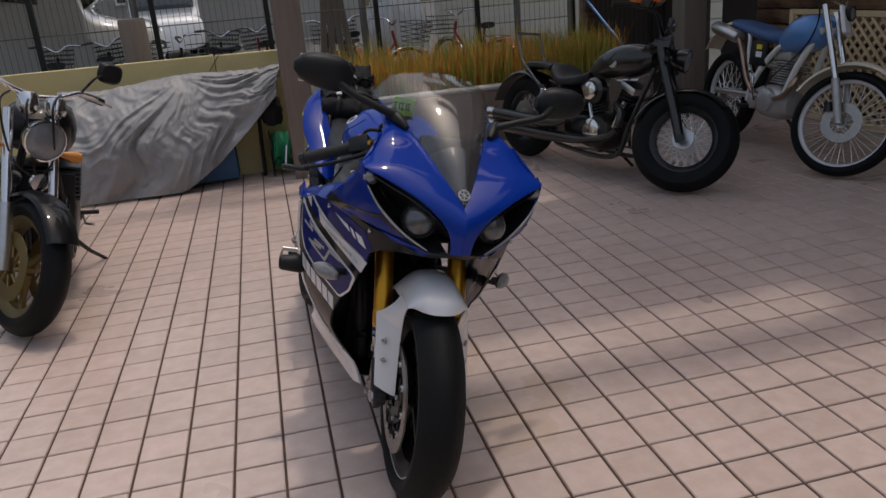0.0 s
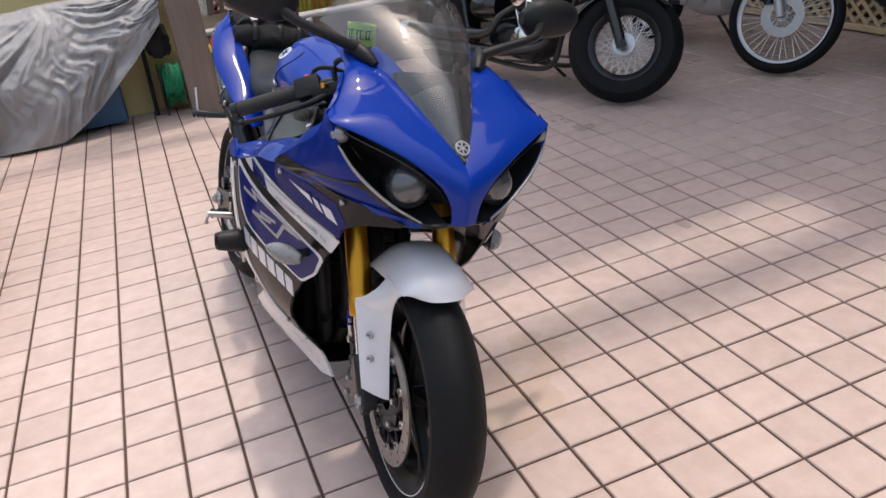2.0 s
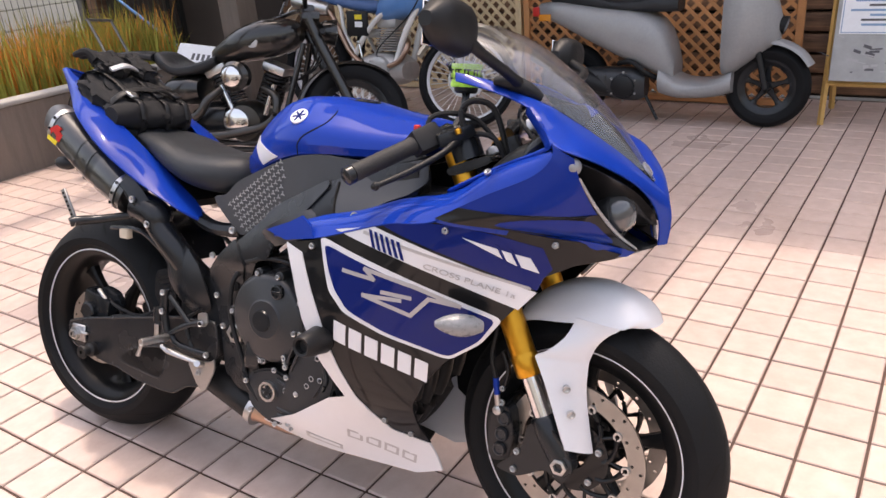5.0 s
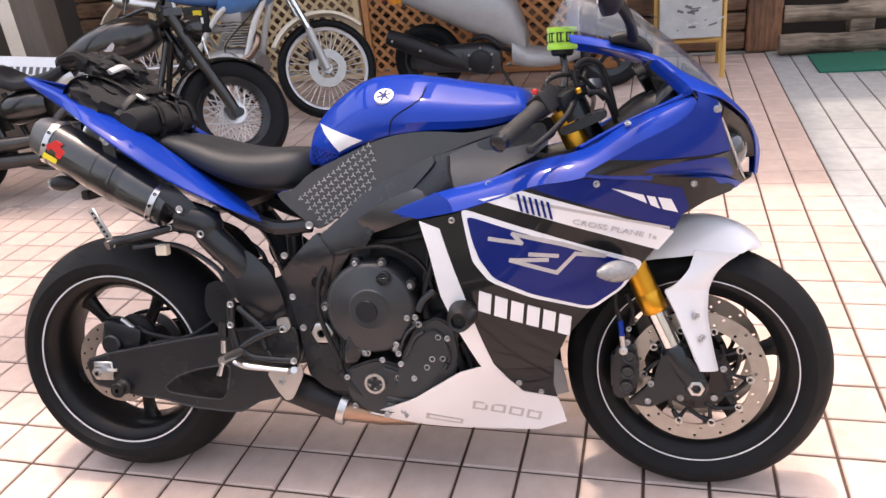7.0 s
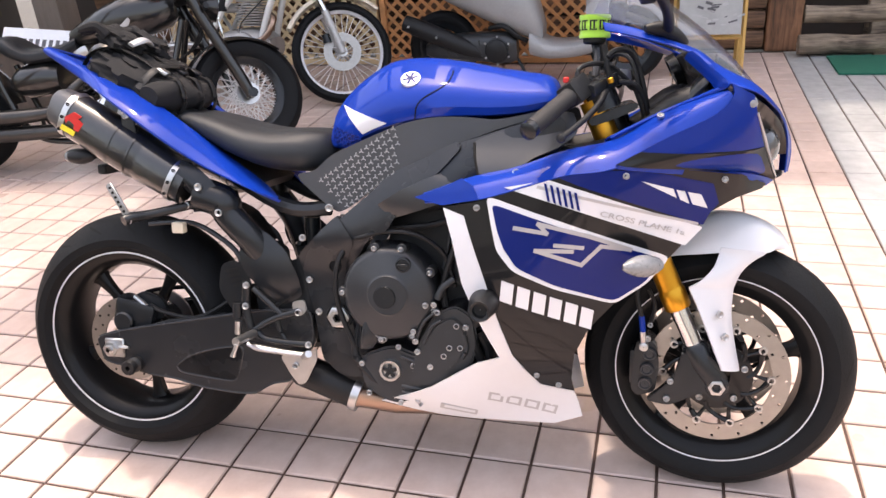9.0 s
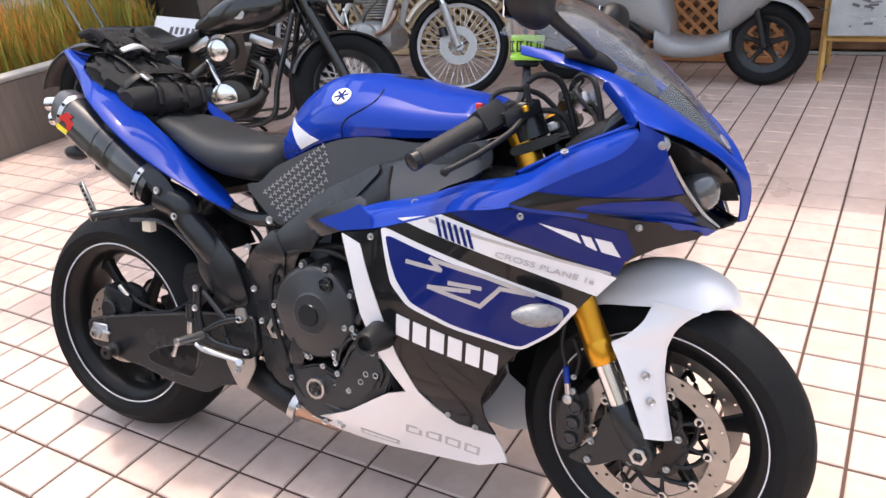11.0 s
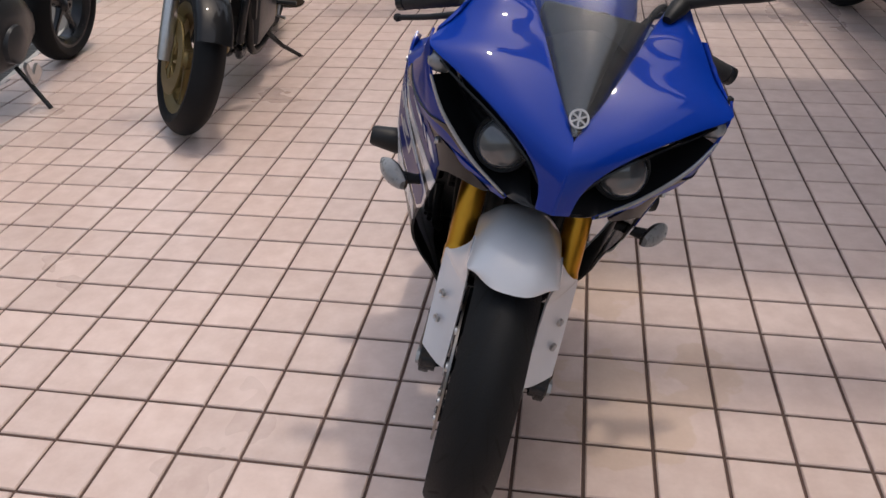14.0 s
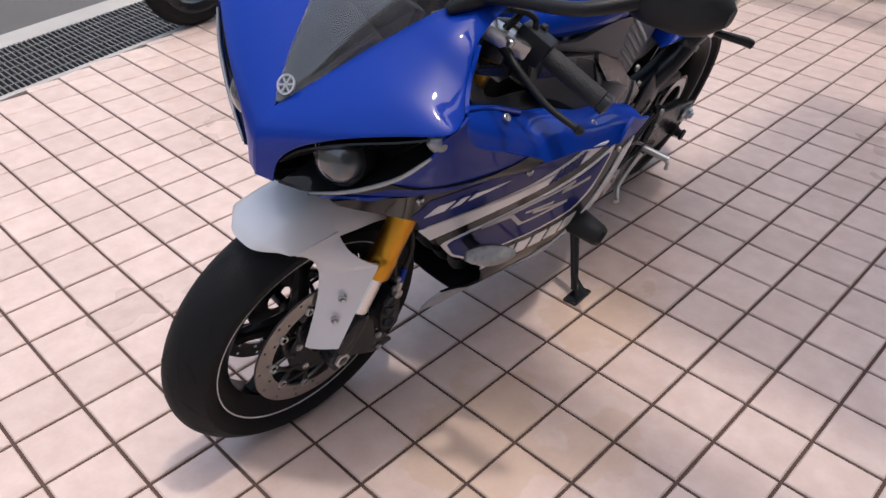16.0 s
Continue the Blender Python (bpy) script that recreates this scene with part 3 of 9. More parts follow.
def rim_profile(rim, w):
    return [(-w, rim + 0.004), (-w, rim + 0.008), (-w + 0.006, rim + 0.008), (-w + 0.012, rim - 0.006), (-w * 0.55, rim - 0.022),
            (w * 0.55, rim - 0.022), (w - 0.012, rim - 0.006), (w - 0.006, rim + 0.008), (w, rim + 0.008), (w, rim + 0.004),
            (w - 0.008, rim - 0.014), (w * 0.5, rim - 0.034), (-w * 0.5, rim - 0.034), (-w + 0.008, rim - 0.014)]


def cast_wheel(parent, name, c, R, w, rim, crown, rimw, spokes, turn, hub_r, hub_w, rim_mat, stripe=None, tread=0):
    """A tubeless tyre on a cast rim with straight spokes."""
    wheel = new(name)
    wheel.parent = parent
    wheel.matrix_basis = Matrix.Translation(c)
    bm = bmesh.new()
    bm_lathe(bm, tyre_profile(R, w, rim, crown), n=128)
    tyre = part("tyre", bm, M_RUBBER, wheel, "black rubber tyre with worn slanting grooves")
    bm = bmesh.new()
    bm_lathe(bm, rim_profile(rim, rimw), n=80, loop=True)
    part("rim", bm, rim_mat, wheel)
    for k in range(spokes):
        bm = bmesh.new()
        q = radians(turn + 360 * k / spokes)
        ca, sa = math.cos(q), math.sin(q)
        rings = []
        for s, hw, hd in ((hub_r * 0.7, 0.022, 0.020), (hub_r + 0.03, 0.014, 0.016), (rim * 0.62, 0.012, 0.013), (rim - 0.045, 0.017, 0.015), (rim - 0.022, 0.030, 0.018)):
            ring = []
            for a, b in ((-1, -0.6), (-0.6, -1), (0.6, -1), (1, -0.6), (1, 0.6), (0.6, 1), (-0.6, 1), (-1, 0.6)):
                ring.append((s * ca - a * hw * sa, b * hd, s * sa + a * hw * ca))
            rings.append(ring)
        bm_rings(bm, rings)
        part("spoke", bm, rim_mat, wheel)
    bm = bmesh.new()
    bm_lathe(bm, [(-hub_w, 0.012), (-hub_w, hub_r * 0.6), (-hub_w * 0.7, hub_r * 0.72), (-hub_w * 0.45, hub_r), (hub_w * 0.45, hub_r), (hub_w * 0.7, hub_r * 0.72), (hub_w, hub_r * 0.6), (hub_w, 0.012)], n=28, loop=True)
    part("hub", bm, rim_mat, wheel)
    if stripe:
        for sd in (-1, 1):
            bm = bmesh.new()
            y = sd * (rimw + 0.0015)
            bm_lathe(bm, [(y, rim + 0.0035), (y, rim + 0.0075), (y - sd * 0.003, rim + 0.0075), (y - sd * 0.003, rim + 0.0035)], n=96, loop=True)
            part("rim_stripe", bm, stripe, wheel, "thin white rim tape")
    if tread:
        def surf(s):
            return w * s, R - crown * abs(s) ** 2.1
        # grooves are dark strips laid on the tread, in place of their shade
        for k in range(tread):
            for sd in (-1, 1):
                for s0, s1, d0, d1 in ((0.10, 0.48, 0.0, 0.30), (0.55, 0.86, 0.16, 0.30)):
                    bm = bmesh.new()
                    A, B = [], []
                    for j in range(7):
                        e = j / 6
                        s = sd * (s0 + (s1 - s0) * e)
                        q = 2 * math.pi * (k + (0.5 if sd > 0 else 0)) / tread - (d0 + (d1 - d0) * e ** 1.4) * 1.1
                        y, r = surf(s)
                        hw = (0.0030 + 0.0022 * math.sin(math.pi * e)) / r
                        for lst, dq in ((A, -hw), (B, hw)):
                            lst.append(((r + 0.0007) * math.cos(q + dq), y, (r + 0.0007) * math.sin(q + dq)))
                    bm_rings(bm, [A, B], closed_ring=False)
                    part("groove", bm, M_RECESS, tyre)
    return wheel


cast_wheel(bike, "front_wheel", (0, 0, 0.297), 0.297, 0.060, 0.216, 0.042, 0.046, 5, 90, 0.038, 0.040, M_RIM, M_WHITE, 18)
cast_wheel(bike, "rear_wheel", (-1.447, 0, 0.304), 0.318, 0.095, 0.222, 0.055, 0.078, 5, 60, 0.050, 0.055, M_RIM, M_WHITE, 18)


# half width of the fairing in side view
FN = (-.75, -.6, -.45, -.25, -.10, 0, .06, .12)
UN = (.12, .25, .35, .45, .55, .65, .75, .85, .95)
WG = ((.08, .09, .09, .07, .05, .03, .02, .01), (.18, .19, .15, .105, .08, .05, .03, .015),
      (.21, .22, .215, .185, .14, .10, .06, .03), (.25, .265, .265, .205, .16, .12, .08, .04),
      (.27, .285, .288, .225, .18, .14, .09, .045), (.275, .295, .297, .25, .20, .155, .10, .05),
      (.27, .29, .297, .275, .225, .18, .115, .06), (.25, .27, .28, .28, .25, .22, .15, .09),
      (.22, .24, .25, .255, .25, .24, .19, .12))


def fair(x, z):
    return cubic(UN, [cubic(FN, row, x) for row in WG], z)


def skin_part(name, outline, material, off=0.0, thick=0.004, g=fair, parent=bike, label="", sides=(-1, 1), step=0.04):
    obs = []
    for sd in sides:
        bm = bmesh.new()
        bm_skin(bm, outline, g, off, thick, sd, step)
        obs.append(part(name, bm, material, parent, label if sd == sides[0] else ""))
    return obs


# -- fairing sides
BASE = [(-.572, .699), (-.499, .712), (-.423, .74), (-.339, .767), (-.245, .778), (-.139, .775), (.006, .757), (.067, .73), (.058, .721),
        (0, .709), (-.05, .683), (-.071, .653), (-.123, .591), (-.172, .539), (-.233, .489), (-.283, .432), (-.311, .374), (-.317, .298),
        (-.311, .256), (-.384, .282), (-.418, .334), (-.44, .371), (-.463, .453), (-.483, .518), (-.513, .624), (-.528, .681)]
sides = skin_part("side_fairing", BASE, M_GLOSSB, label="gloss black lower side fairing with blue and white graphics", thick=0.006)
WHITE_BACK = [(-.572, .699), (-.53, .683), (-.513, .624), (-.491, .554), (-.463, .453), (-.44, .371), (-.418, .337), (-.464, .355),
              (-.503, .453), (-.537, .541), (-.555, .635)]
BLUE_PANEL = [(-.475, .709), (-.35, .663), (-.23, .618), (-.137, .586), (-.172, .536), (-.233, .495), (-.35, .535), (-.426, .577), (-.452, .618), (-.465, .658)]
WHITE_LINE = [(-.486, .725), (-.35, .675), (-.23, .629), (-.123, .59), (-.168, .532), (-.232, .488), (-.351, .527), (-.435, .57), (-.466, .613), (-.475, .658)]
BLUE_PANEL, WHITE_LINE = rounded(BLUE_PANEL, 4, .18), rounded(WHITE_LINE, 4, .18)
STRIPE = [(-.45, .74), (-.365, .755), (-.286, .729), (-.189, .695), (-.063, .651), (-.096, .613), (-.209, .656), (-.339, .703)]
BLUE_TOP = [(-.349, .76), (-.286, .771), (-.219, .773), (-.138, .762), (-.05, .741), (-.035, .70), (-.05, .683), (-.063, .656), (-.211, .709), (-.307, .743)]
ARROW = [(-.19, .751), (-.112, .729), (-.072, .72), (-.057, .691), (-.097, .703), (-.138, .724)]
GREY_LINE = [(-.386, .745), (-.23, .704), (-.074, .662), (-.072, .656), (-.23, .698), (-.388, .739)]
SLASHES = [[(-.374 + k * .0115, .749 - k * .0036), (-.3685 + k * .0115, .7475 - k * .0036), (-.3615 + k * .0115, .712 - k * .0038), (-.367 + k * .0115, .7145 - k * .0038)] for k in range(6)]
ARROW_CUTS = [[(x, z), (x + .006, z - .002), (x + .020, z - .036), (x + .014, z - .034)] for x, z in ((-.131, .742), (-.108, .736))]
for k, sd in enumerate((-1, 1)):
    base = sides[k]
    for name, outline, m, off, lab in (
            ("white_edge_panel", WHITE_BACK, M_WHITE, 0.004, ""), ("white_outline", WHITE_LINE, M_WHITE, 0.0012, ""),
            ("blue_panel", BLUE_PANEL, M_BLUED, 0.0022, "deep blue panel"), ("white_stripe", STRIPE, M_WHITE, 0.0012, ""),
            ("blue_flash", BLUE_TOP, M_BLUED, 0.0012, ""), ("white_arrow", ARROW, M_WHITE, 0.0024, ""), ("grey_line", GREY_LINE, M_SILVER, 0.0022, "")):
        bm = bmesh.new()
        bm_skin(bm, outline, fair, off, 0.0028, sd)
        part(name, bm, m, base, lab)
    for s in SLASHES + ARROW_CUTS:
        bm = bmesh.new()
        bm_skin(bm, s, fair, 0.0036, 0.002, sd)
        part("slash", bm, M_BLUED, base)
    # slanting emblem shapes in the blue panel, and the light grey line of small writing on the stripe
    for (ax_, az_), (bx_, bz_) in (((-.43, .660), (-.368, .648)), ((-.368, .648), (-.384, .668)), ((-.384, .668), (-.286, .640)), ((-.286, .640), (-.204, .609)),
                                   ((-.352, .623), (-.298, .616)), ((-.390, .613), (-.318, .609)), ((-.390, .613), (-.300, .579)), ((-.300, .579), (-.262, .618)), ((-.262, .618), (-.204, .609))):
        d_ = Vector((bx_ - ax_, bz_ - az_)).normalized()
        n_ = Vector((-d_.y, d_.x)) * .0042
        seg = [(ax_ - d_.x * .003 + n_.x, az_ - d_.y * .003 + n_.y), (bx_ + d_.x * .003 + n_.x, bz_ + d_.y * .003 + n_.y), (bx_ + d_.x * .003 - n_.x, bz_ + d_.y * .003 - n_.y), (ax_ - d_.x * .003 - n_.x, az_ - d_.y * .003 - n_.y)]
        bm = bmesh.new()
        bm_skin(bm, seg[::-1], fair, 0.0032, 0.002, sd)
        part("silver_line", bm, M_SILVER, base)
    if sd < 0:
        p0, p1 = (Vector((x, sd * (fair(x, z) + .0050), z)) for x, z in ((-.268, .683), (-.113, .640)))
        ex = (p1 - p0).normalized()
        pm = Vector((-.19, sd * (fair(-.19, .69) + .005), .69)) - Vector((-.19, sd * (fair(-.19, .665) + .005), .665))
        ez = ex.cross(pm).normalized()
        ey = ez.cross(ex)
        word = bpy.data.curves.new("lettering", 'FONT')
        word.body = "CROSS PLANE 1a"
        word.size = .0158
        word.extrude = .0004
        word.materials.append(M_SILVER)
        ob = new("lettering", word)
        ob.parent = base
        ob.matrix_basis = Matrix.Translation(p0) @ Matrix((ex, ey, ez)).transposed().to_4x4() @ Matrix.Diagonal((1.58, 1, 1, 1))
    # block of white shapes where the maker's lettering stands
    for a in range(6):
        x = -.456 + a * .0318
        z = .547 - a * .0130
        bm = bmesh.new()
        o = [(x, z + .004), (x + .0245, z - .006), (x + .0195, z - .050), (x - .005, z - .040)]
        bm_skin(bm, o, fair, 0.0016, 0.002, sd)
        part("white_block", bm, M_WHITE, base)
    bolts(base, [(x, sd * (fair(x, z) + .001), z) for x, z in ((-.219, .762), (-.028, .749), (-.504, .70), (-.391, .313), (-.345, .279))],
          r=0.0065, direction=(0, sd, 0))

# -- blue trim along the top of the fairing
for sd in (-1, 1):
    low = [(-.61, .712), (-.51, .719), (-.423, .742), (-.339, .767), (-.24, .782), (-.142, .836), (-.057, .878), (-.025, .906)]
    up = [(-.624, -.235, .718), (-.53, -.235, .752), (-.43, -.23, .775), (-.34, -.215, .806), (-.24, -.20, .828), (-.155, -.205, .878), (-.07, -.21, .912), (-.045, -.215, .92)]
    lo3 = [(x, sd * (fair(x, z) + .003), z - .004) for x, z in low]
    mid = [(0.5 * (a[0] + b[0]), sd * (abs(a[1]) * .55 + abs(b[1]) * .45 + .006), .45 * a[2] + .55 * b[2] + .007) for a, b in zip(lo3, up)]
    up3 = [(x, sd * abs(y), z) for x, y, z in up]
    inn = [(x + .004, sd * (abs(y) - .03), z - .018) for x, y, z in up]
    bm = bmesh.new()
    bm_patch(bm, [lo3, mid, up3, inn], 40, 12, 0.004, (0, -sd, -0.3))
    part("upper_trim", bm, M_BLUE, bike, "blue upper fairing trim")
    # pointed rear end of the trim
    bm = bmesh.new()
    bm_skin(bm, [(-.632, .717), (-.575, .703), (-.50, .716), (-.512, .742), (-.535, .757), (-.565, .742)], fair, 0.004, 0.006, sd)
    part("trim_end", bm, M_BLUE, bike)
    # black inner panel between trim and tank
    bm = bmesh.new()
    bm_patch(bm, [[(x + .004, sd * (abs(y) - .028), z - .018) for x, y, z in up],
                  [(x - .01, sd * .15, z + .0) for x, y, z in up], [(x - .02, sd * .12, z - .06) for x, y, z in up]], 24, 8, 0.003, (0, -sd, -1))
    part("inner_panel", bm, M_BLACK, bike)
    bolts(bike, [(-.158, sd * .232, .872), (-.432, sd * .262, .764)], r=0.007, direction=(0, sd * .6, .8))

# -- nose cowl: wings from the tip of the nose to the mirrors
C0 = [(.119, .028, .742), (.119, .034, .785), (.110, .062, .826), (.085, .12, .868), (.045, .19, .9), (.008, .245, .920), (-.030, .240, .931),
      (-.062, .214, .953), (-.090, .191, .985), (-.14, .175, 1.008), (-.21, .168, 1.026), (-.27, .172, 1.038)]
C1 = [(.130, -.003, .742), (.134, -.003, .79), (.124, -.003, .834), (.092, -.001, .863), (.05, .028, .903), (.01, .048, .933), (-.03, .066, .960),
      (-.06, .080, .978), (-.09, .094, .996), (-.13, .112, 1.014), (-.20, .144, 1.042), (-.275, .165, 1.056)]
for sd in (-1, 1):
    a = [(x, sd * y, z) for x, y, z in C0]
    c = [(x, sd * y, z) for x, y, z in C1]
    bulge = (0, .001, .003, .007, .009, .012, .012, .011, .009, .006, .003, .001)
    b = [((p[0] + q[0]) / 2 + bulge[i] * .7, (p[1] + q[1]) / 2 + sd * bulge[i] * .25, (p[2] + q[2]) / 2 + bulge[i] * .8)
         for i, (p, q) in enumerate(zip(a, c))]
    b2 = [(.82 * p[0] + .18 * q[0] + bulge[i] * .55, .82 * p[1] + .18 * q[1] + sd * bulge[i] * .3, .82 * p[2] + .18 * q[2] + bulge[i] * .35)
          for i, (p, q) in enumerate(zip(a, c))]
    bm = bmesh.new()
    bm_patch(bm, [a, b2, b, c], 48, 14, 0.004, (-1, 0, -0.6))
    for _ in range(2):
        bmesh.ops.smooth_vert(bm, verts=bm.verts[:], factor=0.5, use_axis_x=True, use_axis_y=True, use_axis_z=True)
    part("nose_cowl", bm, M_BLUE, bike, "glossy blue nose cowl")
    # rounded corner where the cowl meets the side trim round the cockpit
    rim_in = [(-.258, .199, .826), (-.166, .203, .873), (-.074, .210, .914), (-.052, .222, .930), (-.070, .206, .955), (-.108, .184, .992)]
    rim_out = [(-.250, .204, .826), (-.155, .208, .876), (-.060, .218, .916), (-.036, .238, .930), (-.058, .216, .954), (-.098, .190, .990)]
    rim_mid = [((p[0] + q[0]) / 2 + .004, (p[1] + q[1]) / 2 + .004, (p[2] + q[2]) / 2 + .004) for p, q in zip(rim_in, rim_out)]
    rim_low = [(x - .004, y - .012, z - .010) for x, y, z in rim_in]
    bm = bmesh.new()
    bm_patch(bm, [[(x, sd * y, z) for x, y, z in c_] for c_ in (rim_out, rim_mid, rim_in, rim_low)], 34, 12, 0.003, (-1, -sd, 0))
    part("cockpit_edge", bm, M_BLUE, bike)
    # black liner inside the cowl, below the clock
    bm = bmesh.new()
    bm_patch(bm, [[(-.068, sd * .198, .944), (-.058, sd * .11, .952), (-.056, 0, .948)], [(-.036, sd * .205, .905), (-.004, sd * .11, .885), (.0, 0, .88)],
                  [(-.10, sd * .20, .855), (-.09, sd * .11, .815), (-.09, 0, .80)], [(-.20, sd * .19, .815), (-.19, sd * .11, .775), (-.19, 0, .77)]], 14, 14, .003, (1, 0, -.5))
    part("cowl_liner", bm, M_BLACK, bike, "matt black cowl liner")
    bm = bmesh.new()
    bm_tube(bm, [(-.060, sd * .170, .955), (-.085, sd * .178, .925), (-.105, sd * .175, .890), (-.150, sd * .165, .845)], [.020, .026, .026, .020], 12, 14, flat=.6)
    part("air_duct", bm, M_SATIN, bike)
    # cheek behind the headlamp
    f0 = [(-.033, .246, .934), (-.030, .251, .91), (-.061, .256, .876), (-.142, .268, .836), (-.24, .279, .784)]
    f3 = [(.008, .242, .912), (.018, .232, .875), (.036, .20, .825), (.062, .14, .772), (.088, .073, .734)]
    f1 = [(-.018, .247, .925), (-.010, .247, .893), (-.028, .247, .85), (-.09, .255, .80), (-.19, .271, .777)]
    f2 = [(-.004, .245, .918), (.006, .240, .882), (.008, .228, .832), (-.005, .212, .781), (-.04, .20, .765)]
    bm = bmesh.new()
    bm_patch(bm, [[(x, sd * y, z) for x, y, z in c_] for c_ in (f0, f1, f2, f3)], 26, 18, 0.004, (0, -sd, 0))
    part("cheek_panel", bm, M_BLUE_SHADED, bike, "blue cheek panel, its paint darkened for shade")
    bm = bmesh.new()
    low_ = [[(-.195, .275, .808), (-.24, .279, .784)], [(-.085, .256, .803), (-.19, .271, .777)], [(.004, .221, .806), (-.04, .20, .765)], [(.042, .185, .812), (.062, .14, .772), (.088, .073, .734)]]
    bm_patch(bm, [[(x + .0015, sd * (y + .0022), z) for x, y, z in c_] for c_ in low_], 12, 20, .004, (0, -sd, 0))
    part("cheek_lower", bm, M_GLOSSB, bike, "gloss black lower cheek")
    # lower edge from the lip back to the side
    bm = bmesh.new()
    g0 = [(.088, .073, .735), (.03, .155, .755), (-.04, .2, .766), (-.19, .271, .778), (-.24, .279, .783)]
    g1 = [(.072, .075, .722), (.02, .15, .732), (-.04, .196, .752), (-.19, .268, .770), (-.24, .276, .776)]
    bm_patch(bm, [[(x, sd * y, z) for x, y, z in c_] for c_ in (g0, g1)], 24, 4, 0.004, (0, -sd, 0))
    part("lower_lip", bm, M_BLUE, bike)
    # headlamp: dark bowl, projector lens, position lamp, clear strip
    lamp = new("headlamp")
    lamp.parent = bike
    top = [(.115, .036, .785), (.106, .066, .820), (.080, .125, .858), (.040, .195, .889), (.004, .238, .908)]
    bot = [(.112, .031, .741), (.086, .073, .738), (.060, .14, .773), (.034, .199, .826), (.012, .232, .875)]
    deep = [(.045, .045, .775), (.020, .09, .79), (.005, .13, .81), (-.015, .17, .84), (-.02, .2, .88)]
    bm = bmesh.new()
    bm_patch(bm, [[(x, sd * y, z) for x, y, z in c_] for c_ in (top, deep, bot)], 22, 14, 0.003, (-1, 0, 0))
    part("lamp_bowl", bm, M_GLOSSB, lamp)
    bm = bmesh.new()
    mx = Matrix.Translation((.054, sd * .098, .809)) @ Euler((0, radians(78), sd * radians(12))).to_matrix().to_4x4()
    bm_lathe(bm, [(-.03, .046), (.000, .047), (.003, .045), (.002, .042), (-.01, .040)], axis='z', n=32, m=mx)
    part("projector_shroud", bm, M_BLACK, lamp)
    bm = bmesh.new()
    bm_lathe(bm, [(.034 - .034 * (1 - math.cos(radians(90 * k / 9))), .0415 * math.sin(radians(90 * k / 9)) + 1e-4) for k in range(10)], axis='z', n=32, m=mx)
    part("projector_lens", bm, M_LAMPGLASS, lamp, "round clear projector lens")
    bm = bmesh.new()
    mx2 = Matrix.Translation((-.004, sd * .223, .894)) @ Euler((0, radians(70), sd * radians(35))).to_matrix().to_4x4()
    bm_lathe(bm, [(.024 - .02 * (1 - math.cos(radians(90 * k / 6))), .0175 * math.sin(radians(90 * k / 6)) + 1e-4) for k in range(7)] + [(-.01, .0175)], axis='z', n=24, m=mx2)
    part("position_lamp", bm, M_LENS, lamp, "small clear position lamp")
    bm = bmesh.new()
    strip = curve_points([(.090, sd * .078, .741), (.066, sd * .14, .776), (.040, sd * .199, .828), (.018, sd * .233, .878)], 84)
    bm_tube(bm, strip, [(.0020 + .0016 * math.sin(math.pi * k / 83)) * (1.10 if k % 2 else .88) for k in range(84)], 8)
    part("light_strip", bm, M_STRIP, lamp, "ribbed silver light strip")
    # chin under the lamp
    bm = bmesh.new()
    bm_patch(bm, [[(.118, sd * .001, .744), (.112, sd * .028, .742), (.09, sd * .06, .735)],
                  [(.04, sd * .001, .71), (.03, sd * .05, .705), (.02, sd * .11, .715)],
                  [(-.10, sd * .001, .68), (-.10, sd * .1, .68), (-.08, sd * .18, .70)]], 10, 10, 0.003, (0, 0, 1))
    part("chin", bm, M_BLACK, bike)

# emblem on the nose, a plain ring on a dark shield
bm = bmesh.new()
mx = Matrix.Translation((.0765, 0, .8868)) @ Euler((0, radians(52), 0)).to_matrix().to_4x4()
bm_lathe(bm, [(.0, .0155), (.003, .0155), (.003, .0125), (.0, .0125)], axis='z', n=28, loop=True, m=mx)
for k in range(3):
    q = Matrix.Rotation(math.pi * k / 3, 4, 'Z')
    bm_box(bm, (-.0128, -.0013, 0), (.0128, .0013, .0026), m=mx @ q)
part("nose_emblem", bm, M_SILVER, bike)
bm = bmesh.new()
bm_patch(bm, [[(.0925, -.003, .8640), (.0925, .003, .8640)], [(.043, -.034, .902), (.050, 0, .912), (.043, .034, .902)], [(.000, -.055, .934), (.012, 0, .958), (.000, .055, .934)],
              [(-.04, -.072, .960), (-.03, 0, .990), (-.04, .072, .960)]], 14, 12, 0.002, (-1, 0, -1))
part("screen_shield", bm, M_GLOSSB, bike, "black base under the windscreen")

# windscreen
def sc(side, ctr, k=.56):
    """One cross-section of the screen: low side edge, full flank, rounded crown."""
    (a, b, c), (d, e) = side, ctr
    m1 = (a * (1 - k) + d * k, b * .80, c * (1 - k) + e * k)
    m2 = (a * .12 + d * .88, b * .44, c * .12 + e * .88)
    half = [(a, b, c), m1, m2]
    return [(x, -y, z) for x, y, z in half] + [(d, 0, e)] + half[::-1]


bm = bmesh.new()
bm_patch(bm, [sc((.094, .005, .865), (.096, .867)), sc((.045, .036, .907), (.055, .922)), sc((-.03, .072, .961), (-.005, .992)), sc((-.11, .108, 1.008), (-.09, 1.068)),
              sc((-.20, .146, 1.046), (-.18, 1.128)), sc((-.31, .174, 1.074), (-.262, 1.158), .66)], 34, 28, 0.003, (-1, 0, -1))
part("windscreen", bm, M_SCREEN, bike, "clear double-bubble windscreen")
